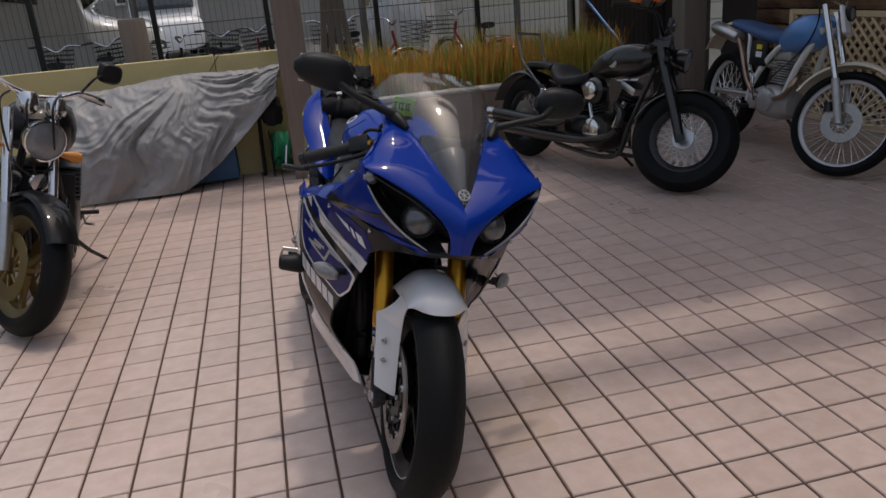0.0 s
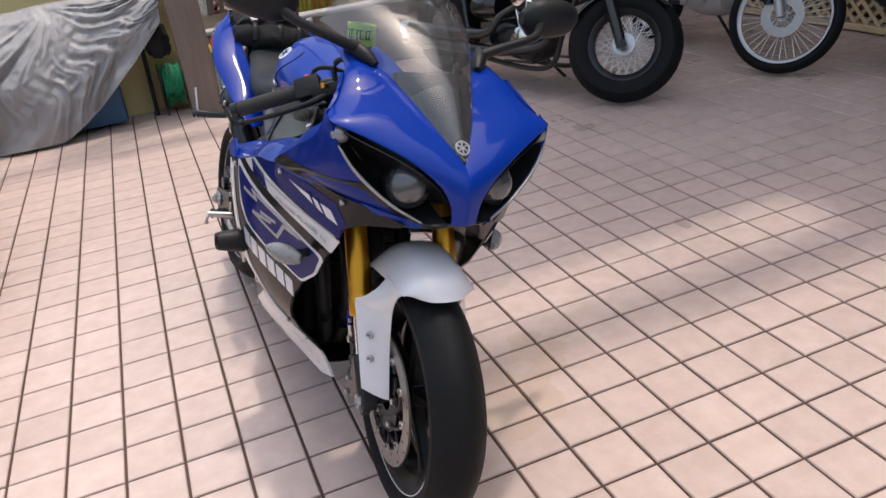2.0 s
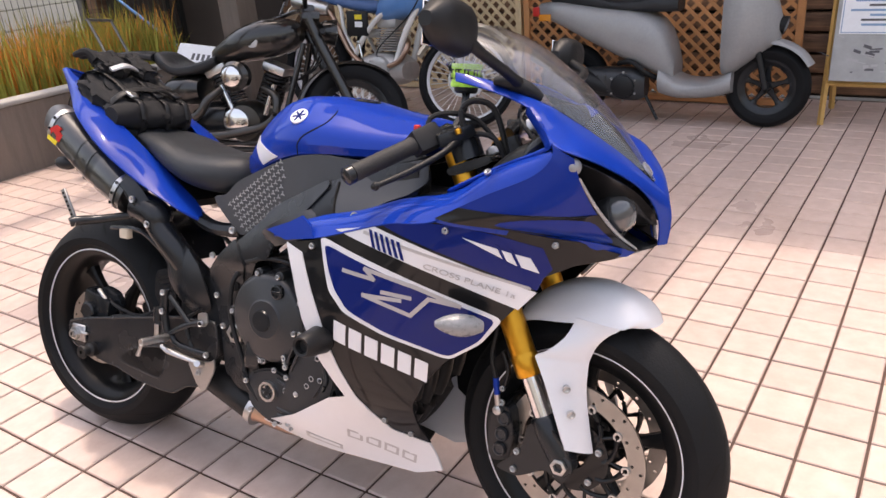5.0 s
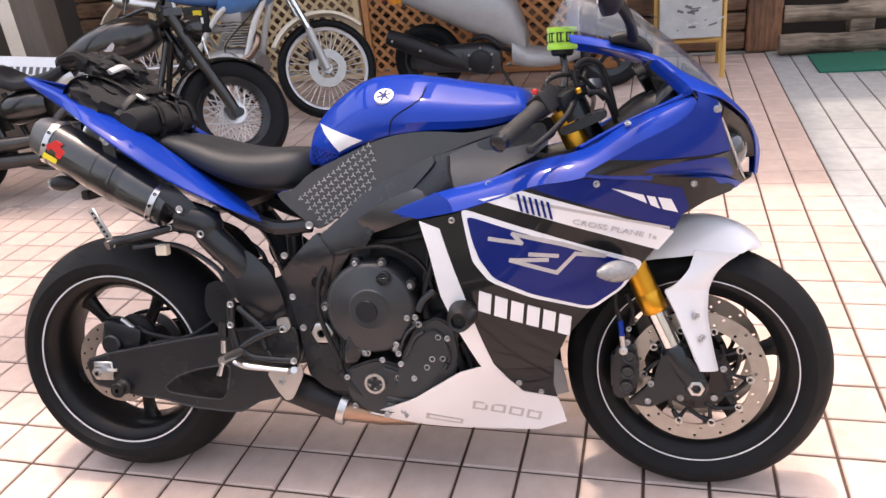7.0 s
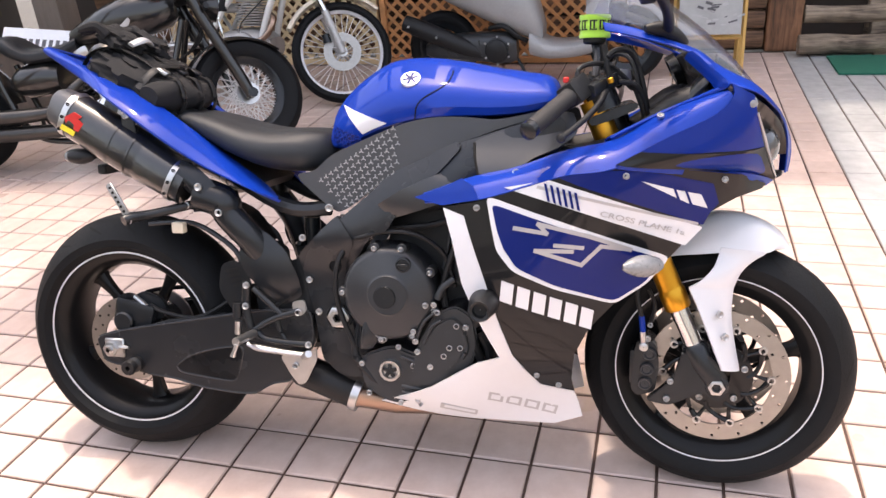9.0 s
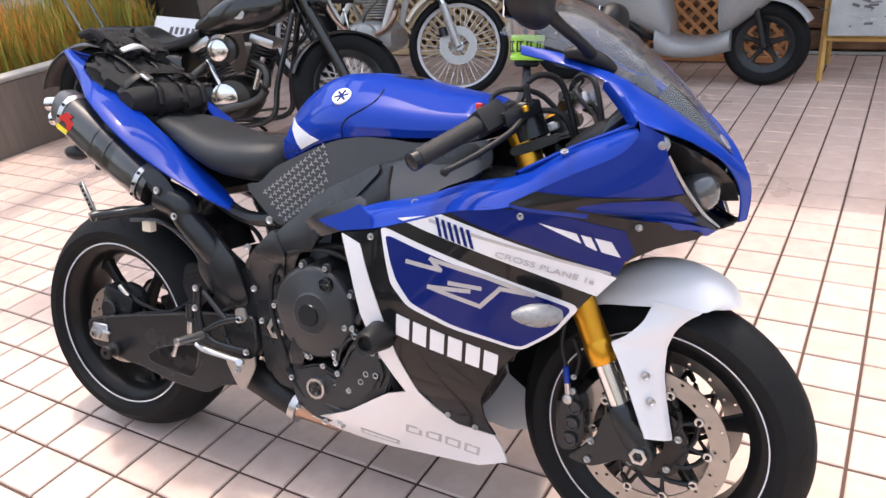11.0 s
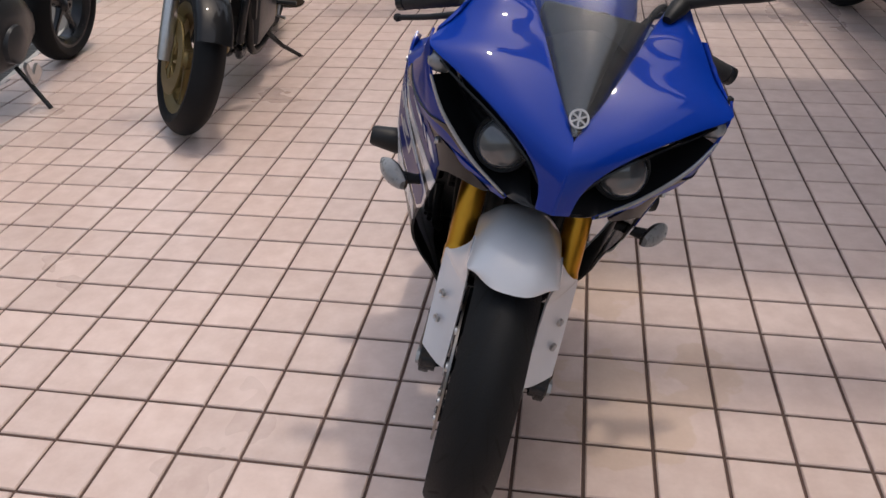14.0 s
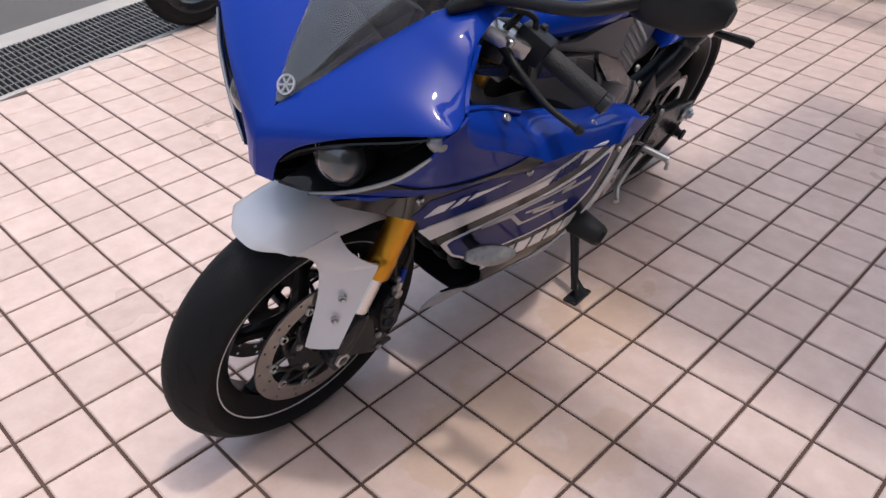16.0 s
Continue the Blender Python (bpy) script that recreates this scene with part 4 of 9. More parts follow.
# instruments behind the screen
bm = bmesh.new()
bm_box(bm, (-.10, -.085, .93), (-.065, .085, 1.005), 0.012, Matrix.Translation((-.08, 0, .97)) @ pose(0, 0, 0, 0, -28, 0) @ Matrix.Translation((.08, 0, -.97)), 2)
part("instrument_panel", bm, M_BLACK, bike)
bm = bmesh.new()
bm_lathe(bm, [(-.012, .034), (.008, .034), (.008, .030), (.004, .029), (.004, .002)], axis='x', n=28, m=Matrix.Translation((-.116, .02, .962)) @ pose(0, 0, 0, 0, -28, 0) @ Matrix.Scale(-1, 4, (1, 0, 0)))
part("tachometer", bm, M_GLOSSB, bike)
for sd in (-1, 1):
    bm = bmesh.new()
    bm_tube(bm, [(-.03, sd * .14, .91), (-.07, sd * .11, .95), (-.09, sd * .06, .96)], 0.012, 8, 8)
    part("fairing_stay", bm, M_BLACK, bike)
    bm = bmesh.new()
    bm_tube(bm, [(.05, sd * .08, .84), (-.02, sd * .15, .88), (-.09, sd * .17, .90), (-.16, sd * .16, .86)], [.03, .034, .034, .028], 12, 14)
    part("air_duct", bm, M_BLACK, bike)
    # mirrors
    mirror = new("mirror")
    mirror.parent = bike
    off, back, k_ = (0.0, 0.0, .88) if sd < 0 else (0.042, -.045, .88)
    bm = bmesh.new()
    bm_tube(bm, [(-.108, sd * .118, 1.012), (-.13, sd * .132, 1.026), (-.16, sd * .150, 1.040), (-.19, sd * .162, 1.040)], [.008, .016, .016, .007], 10, 12)
    part("mirror_base", bm, M_BLACK, mirror)
    bm = bmesh.new()
    bm_tube(bm, [(-.145, sd * .145, 1.038), (-.150, sd * .205, 1.058), (-.165, sd * .268 + sd * off * .5, 1.082), (-.185 + back, sd * (.305 + off), 1.108)], [.012, .010, .010, .013], 10, 14)
    part("mirror_stem", bm, M_BLACK, mirror)
    bm = bmesh.new()
    rings = []
    for k in range(9):
        s = -1 + k / 4
        e = max(1 - abs(s) ** 3.2, 0.0) ** 0.5 if abs(s) < 1 else 0.12
        e = max(e, .30)
        hh, dd = .052 * k_ * e * (1 - .12 * s), .036 * e
        ring = []
        for j in range(20):
            q = 2 * math.pi * j / 20
            cx = math.copysign(abs(math.cos(q)) ** .75, math.cos(q))
            cz = math.copysign(abs(math.sin(q)) ** .75, math.sin(q))
            ring.append((-.20 + back + (dd * cx if cx > 0 else .014 * cx), sd * (.335 + off + .088 * k_ * s), 1.122 + hh * cz + .006 * s))
        rings.append(ring)
    bm_rings(bm, rings)
    part("mirror_shell", bm, M_BLACK, mirror, "matt black mirror shell")
    bm = bmesh.new()
    bm_box(bm, (-.2165 + back, sd * (.335 + off) - .062, 1.088), (-.2135 + back, sd * (.335 + off) + .062, 1.158), .001)
    part("mirror_glass", bm, M_CHROME, mirror)

# -- belly pan
BELLY = [(-.752, .218), (-.69, .245), (-.625, .276), (-.518, .346), (-.469, .363), (-.418, .334), (-.384, .282), (-.311, .256), (-.300, .22), (-.292, .184),
         (-.355, .164), (-.45, .17), (-.547, .179), (-.676, .2)]
belly = skin_part("belly_pan", BELLY, M_WHITE, 0.003, 0.006, label="white lower belly pan with grey lettering marks")
for k, sd in enumerate((-1, 1)):
    bm = bmesh.new()
    e = [(-.752, .214), (-.676, .198), (-.60, .187), (-.547, .178), (-.48, .172), (-.42, .168)]
    bm_patch(bm, [[(x, sd * (fair(x, z) + .001), z) for x, z in e], [(x, sd * fair(x, z) * .62, z - .015) for x, z in e], [(x, 0, z - .02) for x, z in e]], 20, 8, 0.004, (0, 0, 1))
    part("belly_floor", bm, M_BLACK, bike)
    for a in range(4):
        x = -.497 + a * .0395
        z = .262 - a * .0125
        bm = bmesh.new()
        o = [(x, z), (x + .032, z - .010), (x + .026, z - .034), (x - .006, z - .024)]
        i_ = [(x + .005, z - .007), (x + .025, z - .0135), (x + .021, z - .027), (x + .001, z - .0205)]
        bm_skin(bm, o, fair, 0.0036, 0.0015, sd)
        part("grey_mark", bm, M_SILVER, belly[k])
        bm = bmesh.new()
        bm_skin(bm, i_, fair, 0.0042, 0.0015, sd)
        part("pale_mark", bm, M_WHITE, belly[k])
    bm = bmesh.new()
    bm_skin(bm, [(-.606, .232), (-.526, .205), (-.531, .190), (-.612, .215)], fair, 0.0036, 0.0015, sd)
    part("label_plate", bm, M_SILVER, belly[k])
    bm = bmesh.new()
    bm_skin(bm, [(-.598, .226), (-.532, .204), (-.535, .197), (-.602, .218)], fair, 0.0042, 0.0015, sd)
    part("label_bar", bm, M_WHITE, belly[k])
    bolts(belly[k], [(-.655, sd * (fair(-.655, .222) + .003), .222)], r=.005, direction=(0, sd, 0))

# -- tank
STUDS = {}


def stud(parent, x, y, z, material, size=1.0):
    """A raised three-armed grip stud; studs of one kind share a mesh."""
    if material.name not in STUDS:
        bm = bmesh.new()
        for k in range(3):
            bm_box(bm, (-.0012, -.0017, 0), (.0078, .0017, .0026), .0006, pose(0, 0, 0, 0, 0, 90 + 120 * k) @ Matrix.Scale(size, 4))
        ob = part("stud", bm, material, parent, smooth=0)
        STUDS[material.name] = ob.data
    else:
        ob = new("stud", STUDS[material.name])
        ob.parent = parent
    ob.matrix_basis = Matrix.Translation((x, y, z)) @ pose(0, 0, 0, 90 if y < 0 else -90, 0, 0)


ST = [(-.890, .838, .050, .802), (-.875, .878, .078, .796), (-.84, .922, .103, .798), (-.79, .960, .128, .815), (-.73, .990, .152, .838), (-.66, .997, .168, .856),
      (-.58, .989, .168, .864), (-.50, .973, .158, .866), (-.43, .962, .146, .872), (-.385, .954, .136, .884), (-.366, .938, .128, .892), (-.360, .918, .118, .898)]


SECTION = ((0, 0), (.80, .0), (.95, .07), (1.0, .22), (.985, .36), (.94, .52), (.88, .60), (.66, .87), (.56, .94), (.36, .99), (0, 1.0))


def tank_ring(f, top, w, bot):
    """Cross-section with a creased shoulder on each side."""
    right = [(f, w * a, bot + (top - bot) * c) for a, c in SECTION]
    return right + [(x, -y, z) for x, y, z in right[-2:0:-1]]


def tank_side(x, z):
    """Half width of the tank at a height."""
    xs = [s[0] for s in ST]
    top, w, bot = (cubic(xs, [s[i] for s in ST], x) for i in (1, 2, 3))
    c = min(max((z - bot) / (top - bot), .05), .985)
    for (a0, c0), (a1, c1) in zip(SECTION[1:], SECTION[2:]):
        if c <= c1:
            return w * (a0 + (a1 - a0) * (c - c0) / (c1 - c0))
    return 0


bm = bmesh.new()
xs = [s[0] for s in ST]
rings = []
for k in range(40):
    f = xs[0] + (xs[-1] - xs[0]) * (0.5 - 0.5 * math.cos(math.pi * k / 39))
    rings.append(tank_ring(f, *(cubic(xs, [s[i] for s in ST], f) for i in (1, 2, 3))))
bm_rings(bm, rings)
tank = part("fuel_tank", bm, M_BLUE, bike, "glossy blue fuel tank", smooth=30)
bm = bmesh.new()
bm_lathe(bm, [(0, .044), (.004, .043), (.005, .038), (.003, .02), (.006, .018), (.006, .001)], axis='z', n=32, m=Matrix.Translation((-.60, 0, .987)) @ pose(0, 0, 0, 0, 4, 0))
part("filler_cap", bm, M_SATIN, tank)
for sd in (-1, 1):
    for name, o, m, off in (
            ("white_flash", [(-.848, .895), (-.79, .877), (-.725, .856), (-.755, .845), (-.788, .831), (-.82, .865)], M_WHITE, .0026),):
        bm = bmesh.new()
        bm_skin(bm, o, tank_side, off + .0012, .003, sd, .01)
        part(name, bm, m, tank)
    bm = bmesh.new()
    bm_tube(bm, [(x, sd * (tank_side(x, z) + .0002), z) for x, z in [(p.x, p.y) for p in curve_points([(-.66, .866, 0), (-.647, .903, 0), (-.596, .935, 0), (-.584, .955, 0), (-.583, .966, 0)], 24)]], .0016, 6)
    part("tank_seam", bm, M_RECESS, tank)
    bm = bmesh.new()
    x, z = -.672, .948
    y = tank_side(x, z)
    n = Vector((0, sd * .70, .71))
    mx = Matrix.Translation((x, sd * (y + .0022), z + .0022)) @ Vector((0, 0, 1)).rotation_difference(n).to_matrix().to_4x4()
    bm_lathe(bm, [(-.006, .0215), (.0012, .0215), (.0016, .020), (.0016, .001)], axis='z', n=28, m=mx)
    part("tank_emblem", bm, M_WHITE, tank, "round white emblem disc")
    bm = bmesh.new()
    for k in range(3):
        bm_box(bm, (-.0165, -.0026, .0016), (.0165, .0026, .0022), m=mx @ Matrix.Rotation(math.pi * k / 3 + .3, 4, 'Z'))
    part("emblem_mark", bm, M_BLUED, tank)
    # stippled knee pads
    bm = bmesh.new()
    o = [(-.868, .850), (-.855, .842), (-.80, .826), (-.79, .818), (-.835, .800), (-.85, .797), (-.872, .815)]
    bm_skin(bm, o, tank_side, .0008, .002, sd, .02)
    pad = part("knee_pad", bm, M_BLUED, tank)
    for a in range(6):
        for b in range(6):
            x, z = -.864 + a * .0125 + b * .0035, .842 - b * .0078 - a * .0028
            stud(tank, x, sd * (tank_side(x, z) + .0005), z, M_BLUE, .7)

# -- grey side cover above the frame with a studded pad
COVER = [(-.965, .742), (-.905, .745), (-.865, .785), (-.80, .812), (-.718, .846), (-.66, .864), (-.60, .872), (-.525, .868), (-.48, .862), (-.353, .890), (-.34, .882), (-.467, .850),
         (-.574, .811), (-.66, .775), (-.709, .752), (-.79, .69), (-.84, .656), (-.861, .660)]


def cover_g(x, z):
    return cubic((-1.0, -.86, -.7, -.5, -.34), (.115, .135, .158, .160, .145), x)


M_COVER = mat("dark_grey_side_cover", (0.052, 0.0565, 0.063), 0.36, var=0.15, bump=0.1, bscale=500)
M_STUD = mat("grey_rubber_stud", (0.29, 0.30, 0.31), 0.35, var=0.2)
covers = skin_part("side_cover", rounded(COVER, 4, .45), M_COVER, 0, 0.012, cover_g, label="dark grey side cover with studded grip pad")
for k, sd in enumerate((-1, 1)):
    for a in range(15):
        for b in range(7):
            x, z = -.888 + a * .0128 + b * .0112 + .0064 * (b % 2), .728 + a * .0084 - b * .0118 + .0042 * (b % 2)
            if x < -.698:
                stud(covers[k], x, sd * (cover_g(x, z) + .0005), z, M_STUD, .78)
    bolts(covers[k], [(-.866, sd * .145, .668)], r=.009, direction=(0, sd, 0))

# -- main frame spar
SPAR = [(-.945, .548), (-.90, .59), (-.83, .652), (-.77, .70), (-.709, .755), (-.64, .790), (-.574, .812), (-.467, .846), (-.35, .880), (-.335, .84), (-.345, .80), (-.41, .79), (-.43, .762),
        (-.52, .735), (-.62, .708), (-.69, .672), (-.75, .625), (-.80, .56), (-.82, .50), (-.80, .42), (-.78, .33), (-.785, .265), (-.86, .262), (-.90, .30), (-.915, .38), (-.93, .47)]


def spar_g(x, z):
    """Side of the frame: a rounded beam from the head down to the pivot, flat below."""
    w = cubic((-.95, -.8, -.6, -.34), (.125, .142, .155, .14), x)
    d = abs((x + .87) * -.48 + (z - .57) * .877)
    s = min(max((z - .52) / .08, 0), 1)
    return w + .034 * s * max(1 - (d / .085) ** 2, 0)


spars = skin_part("frame_spar", rounded(SPAR, 4, .42), M_FRAME, 0, 0.05, spar_g, step=.022, label="satin black aluminium frame spar")
RIB = [(-.736, .737), (-.69, .762), (-.644, .781), (-.566, .821), (-.557, .806), (-.59, .77), (-.623, .736), (-.671, .698), (-.70, .66), (-.728, .617), (-.775, .63), (-.772, .679)]
for k, sd in enumerate((-1, 1)):
    bm = bmesh.new()
    bm_skin(bm, rounded(RIB, 4, .3), spar_g, 0.006, 0.012, sd)
    part("frame_rib", bm, M_FRAME, spars[k])
    # proud pivot plate and the creases of the casting
    bm = bmesh.new()
    bm_skin(bm, rounded([(-.950, .553), (-.895, .607), (-.845, .655), (-.80, .60), (-.825, .55), (-.838, .505), (-.832, .442), (-.815, .373), (-.826, .303), (-.90, .29), (-.918, .412), (-.934, .476)], 4, .22), spar_g, .005, .02, sd, .03)
    part("pivot_plate", bm, M_FRAME, spars[k])
    bm = bmesh.new()
    bm_lathe(bm, [(-.01, .027), (.004, .027), (.006, .024), (.006, .020), (.010, .019), (.010, .011), (.002, .010)], axis='z', n=6, m=side_m(-0.855, .148, 0.411, sd))
    part("pivot_nut", bm, M_ALU, spars[k])
    bm = bmesh.new()
    bm_lathe(bm, [(0, .033), (.004, .032), (.004, .028), (-.004, .027)], axis='z', n=28, m=side_m(-0.855, .147, 0.411, sd))
    part("pivot_ring", bm, M_FRAME, spars[k])
    # dark disc for the shade in the frame hole
    bm = bmesh.new()
    bm_lathe(bm, [(0, .015), (.003, .014), (.003, .012), (.001, .011), (.001, .001)], axis='z', n=24, m=side_m(-0.857, .149, 0.533, sd))
    part("frame_hole_plug", bm, M_RECESS, spars[k])
    bm = bmesh.new()
    bm_skin(bm, rounded([(-0.767, 0.644), (-0.749, 0.679), (-0.691, 0.715), (-0.629, 0.743), (-0.568, 0.765), (-0.550, 0.747), (-0.584, 0.716), (-0.599, 0.691), (-0.650, 0.673), (-0.706, 0.654)], 4, .3), lambda x, z: .178 + .026 * max(1 - ((x - -0.649) / .10) ** 2 - ((z - 0.703) / .06) ** 2, 0) ** .5, 0, .02, sd, .012)
    part("intake_scoop", bm, M_SCOOP, bike, "glossy dark intake scoop")
    bolts(spars[k], [(-.925, sd * .137, .496), (-.936, sd * .14, .596), (-.905, sd * .137, .42)], r=.008, direction=(0, sd, 0))
    # dark intake cover beside the tank front
    bm = bmesh.new()
    bm_skin(bm, rounded([(-.530, .822), (-.444, .852), (-.325, .884), (-.314, .837), (-.352, .809), (-.40, .79), (-.43, .77), (-.505, .735), (-.525, .79)], 4, .25),
            lambda x, z: cubic((.72, .77, .82, .90), (.232, .212, .182, .155), z), 0, .006, sd, .02)
    part("intake_cover", bm, M_SCOOP, bike, "glossy dark intake cover")
    bm = bmesh.new()
    bm_tube(bm, [(x, sd * (cubic((.72, .77, .82, .90), (.232, .212, .182, .155), z) + .001), z) for x, z in ((-.527, .818), (-.524, .79), (-.516, .76), (-.505, .737))], .003, 6)
    part("panel_gap", bm, M_RECESS, bike)

# airbox, added as a black block to darken the gap behind the fork, and steering head between the frame spars
bm = bmesh.new()
bm_box(bm, (-.58, -.105, .63), (-.335, .105, .80), .02, seg=2)
part("airbox", bm, M_BLACK, bike)
bm = bmesh.new()
bm_tube(bm, [(-.165, 0, .69), (-.25, 0, .875)], .032, 16)
bm_box(bm, (-.36, -.03, .70), (-.20, .03, .80), .01)
part("steering_head", bm, M_SATIN, bike)

# -- engine
engine = new("engine")
engine.parent = bike
# crankcase in matt black, which stands in for the shade between engine parts
bm = bmesh.new()
bm_box(bm, (-.88, -.112, .20), (-.50, .112, .50), .03, seg=2)
bm_box(bm, (-.75, -.105, .45), (-.45, .105, .66), .02, pose(-.6, 0, .55, 0, 12, 0) @ pose(.6, 0, -.55), 2)
part("crankcase", bm, M_BLACK, engine)
bm = bmesh.new()
bm_box(bm, (-.46, -.15, .42), (-.44, .15, .70), .004, pose(-.45, 0, .56, 0, 14, 0) @ pose(.45, 0, -.56))
part("radiator", bm, M_BLACK, engine)
bm = bmesh.new()
for k in range(18):
    z = .435 + k * .0145
    bm_box(bm, (-.439, -.14, z), (-.434, .14, z + .005), m=pose(-.45, 0, .56, 0, 14, 0) @ pose(.45, 0, -.56))
tagged(part("radiator_fin_field", bm, M_SATIN, engine, smooth=0), kind="stuff")


bm = bmesh.new()
bm_lathe(bm, [(-.09, .107), (.012, .107), (.022, .101), (.026, .093), (.030, .05), (.032, .046), (.034, .044), (.034, .001)], axis='z', n=48, m=side_m(-.722, .165, .482, -1))
cover = part("clutch_cover", bm, M_ENGINE, engine, "round dark grey clutch cover with bolts")
bm = bmesh.new()
bm_lathe(bm, [(0, .026), (.004, .024), (.004, .001)], axis='z', n=28, m=side_m(-.728, .199, .478, -1))
part("raised_disc", bm, M_SATIN, cover)
bm = bmesh.new()
bm_lathe(bm, [(0, .017), (.010, .0165), (.011, .014), (.008, .012), (.008, .001)], axis='z', n=24, m=side_m(-.684, .19, .553, -1))
bm_box(bm, (-.013, -.003, .008), (.013, .003, .013), .001, side_m(-.684, .19, .553, -1))
part("oil_filler_cap", bm, M_SATIN, cover)
ring = [(-.722 + .108 * math.cos(radians(a)), -.184, .482 + .108 * math.sin(radians(a))) for a in (29, 73, 106, 342, 299, 259, 180)]
for x, y, z in ring:
    bm = bmesh.new()
    bm_disc_rod(bm, (x, -.15, z), (x, -.183, z), .012, 12, .002)
    part("cover_boss", bm, M_ENGINE, cover)
bolts(cover, ring, r=.006)
bm = bmesh.new()
bm_plate(bm, rounded([(-.66, .36), (-.62, .44), (-.57, .465), (-.53, .44), (-.52, .37), (-.55, .29), (-.62, .265), (-.68, .28)], 4, .3), -.19, -.10, .006)
part("pickup_cover", bm, M_ENGINE, engine)
bm = bmesh.new()
bm_plate(bm, rounded([(-.80, .33), (-.72, .36), (-.66, .34), (-.60, .29), (-.61, .235), (-.72, .215), (-.79, .25)], 4, .3), -.175, -.10, .008)
part("oil_pump_cover", bm, M_ENGINE, engine)
bm = bmesh.new()
bm_lathe(bm, [(0, .026), (.012, .025), (.012, .019), (.006, .017), (.006, .001)], axis='z', n=12, m=side_m(-.725, .172, .300, -1))
part("timing_plug", bm, M_ALU, engine)
bm = bmesh.new()
bm_lathe(bm, [(0, .017), (.008, .016), (.009, .001)], axis='z', n=16, m=side_m(-.60, .178, .275, -1))
part("drain_plug", bm, M_SATIN, engine)
# raised inner plate of the pickup cover, cast ribs, cylinder block edge, wiring and small hoses in the gap
bm = bmesh.new()
bm_plate(bm, rounded([(-.645, .37), (-.61, .425), (-.575, .44), (-.55, .42), (-.545, .37), (-.575, .32), (-.62, .305)], 4, .3), -.197, -.188, .003)
part("raised_plate", bm, M_ENGINE, engine)
for k in range(4):
    bm = bmesh.new()
    bm_box(bm, (-.60 + .028 * k, -.135, .52), (-.592 + .028 * k, -.10, .64), .002, pose(-.55, 0, .58, 0, 12, 0) @ pose(.55, 0, -.58))
    part("cylinder_rib", bm, M_ENGINE, engine)
bm = bmesh.new()
bm_plate(bm, rounded([(-.59, .50), (-.56, .64), (-.525, .66), (-.50, .60), (-.52, .50)], 3, .25), -.15, -.10, .006)
part("cam_chain_cover", bm, M_ENGINE, engine)
for pts_, r_ in (([(-.80, -.135, .60), (-.72, -.15, .625), (-.63, -.15, .635), (-.56, -.14, .66)], .007),
                 ([(-.56, -.16, .62), (-.585, -.165, .56), (-.60, -.165, .50), (-.595, -.17, .455)], .008),
                 ([(-.80, -.15, .40), (-.812, -.165, .34), (-.79, -.17, .30), (-.75, -.165, .255)], .009),
                 ([(-.52, -.165, .40), (-.50, -.16, .35), (-.52, -.15, .29), (-.58, -.14, .24)], .012)):
    bm = bmesh.new()
    bm_tube(bm, pts_, r_, 8, 18)
    part("engine_hose", bm, M_BLACK, engine)
bolts(engine, [(x, -.152, z) for x, z in ((-.575, .63), (-.53, .645), (-.515, .585), (-.535, .515))], r=.006)
bolts(engine, [(x, -.193, z) for x, z in ((-.636, .463), (-.617, .465), (-.609, .448), (-.567, .419), (-.546, .417), (-.559, .369), (-.583, .368), (-.596, .348), (-.627, .321), (-.664, .401), (-.660, .379), (-.656, .355))], r=.0068)
bolts(engine, [(x, -.180, z) for x, z in ((-.703, .359), (-.736, .375), (-.749, .386), (-.669, .316), (-.790, .315), (-.775, .245), (-.66, .235), (-.70, .225))], r=.0068)
# cast ridges of the pickup cover, water pipe, ribs of the sump, cables between engine and frame
for pts_, r_, m_ in (([(-.660, -.190, .380), (-.640, -.194, .425), (-.610, -.194, .450)], .004, M_ENGINE), ([(-.640, -.198, .375), (-.622, -.199, .415), (-.600, -.199, .432)], .0035, M_ENGINE),
                     ([(-.552, -.192, .400), (-.545, -.192, .370), (-.556, -.192, .345)], .006, M_ENGINE), ([(-.700, -.176, .335), (-.650, -.178, .318), (-.600, -.178, .300)], .004, M_ENGINE),
                     ([(-.70, -.172, .262), (-.65, -.172, .256), (-.60, -.170, .262)], .006, M_ENGINE), ([(-.70, -.172, .246), (-.65, -.172, .240), (-.60, -.170, .246)], .006, M_ENGINE),
                     ([(-.826, -.150, .62), (-.795, -.172, .606), (-.735, -.178, .622), (-.66, -.176, .618), (-.60, -.165, .575), (-.575, -.165, .50)], .0055, M_BLACK),
                     ([(-.815, -.15, .60), (-.842, -.17, .55), (-.850, -.172, .49), (-.842, -.17, .43), (-.815, -.168, .36), (-.80, -.165, .30)], .006, M_BLACK),
                     ([(-.575, -.172, .52), (-.600, -.178, .50), (-.612, -.180, .475)], .009, M_ENGINE), ([(-.52, -.160, .47), (-.535, -.175, .43), (-.53, -.18, .38), (-.515, -.17, .33)], .010, M_BLACK)):
    bm = bmesh.new()
    bm_tube(bm, pts_, r_, 10, 22)
    part("cast_ridge" if m_ is M_ENGINE else "cable", bm, m_, engine)
bm = bmesh.new()
bm_patch(bm, [[(-.792, -.168, .425), (-.800, -.170, .385), (-.806, -.168, .352)], [(-.776, -.192, .420), (-.780, -.196, .385), (-.785, -.190, .352)], [(-.752, -.176, .405), (-.750, -.180, .380), (-.765, -.176, .350)]], 12, 10, .004, (0, 1, 0))
part("water_elbow", bm, M_FRAME, engine)
bm = bmesh.new()
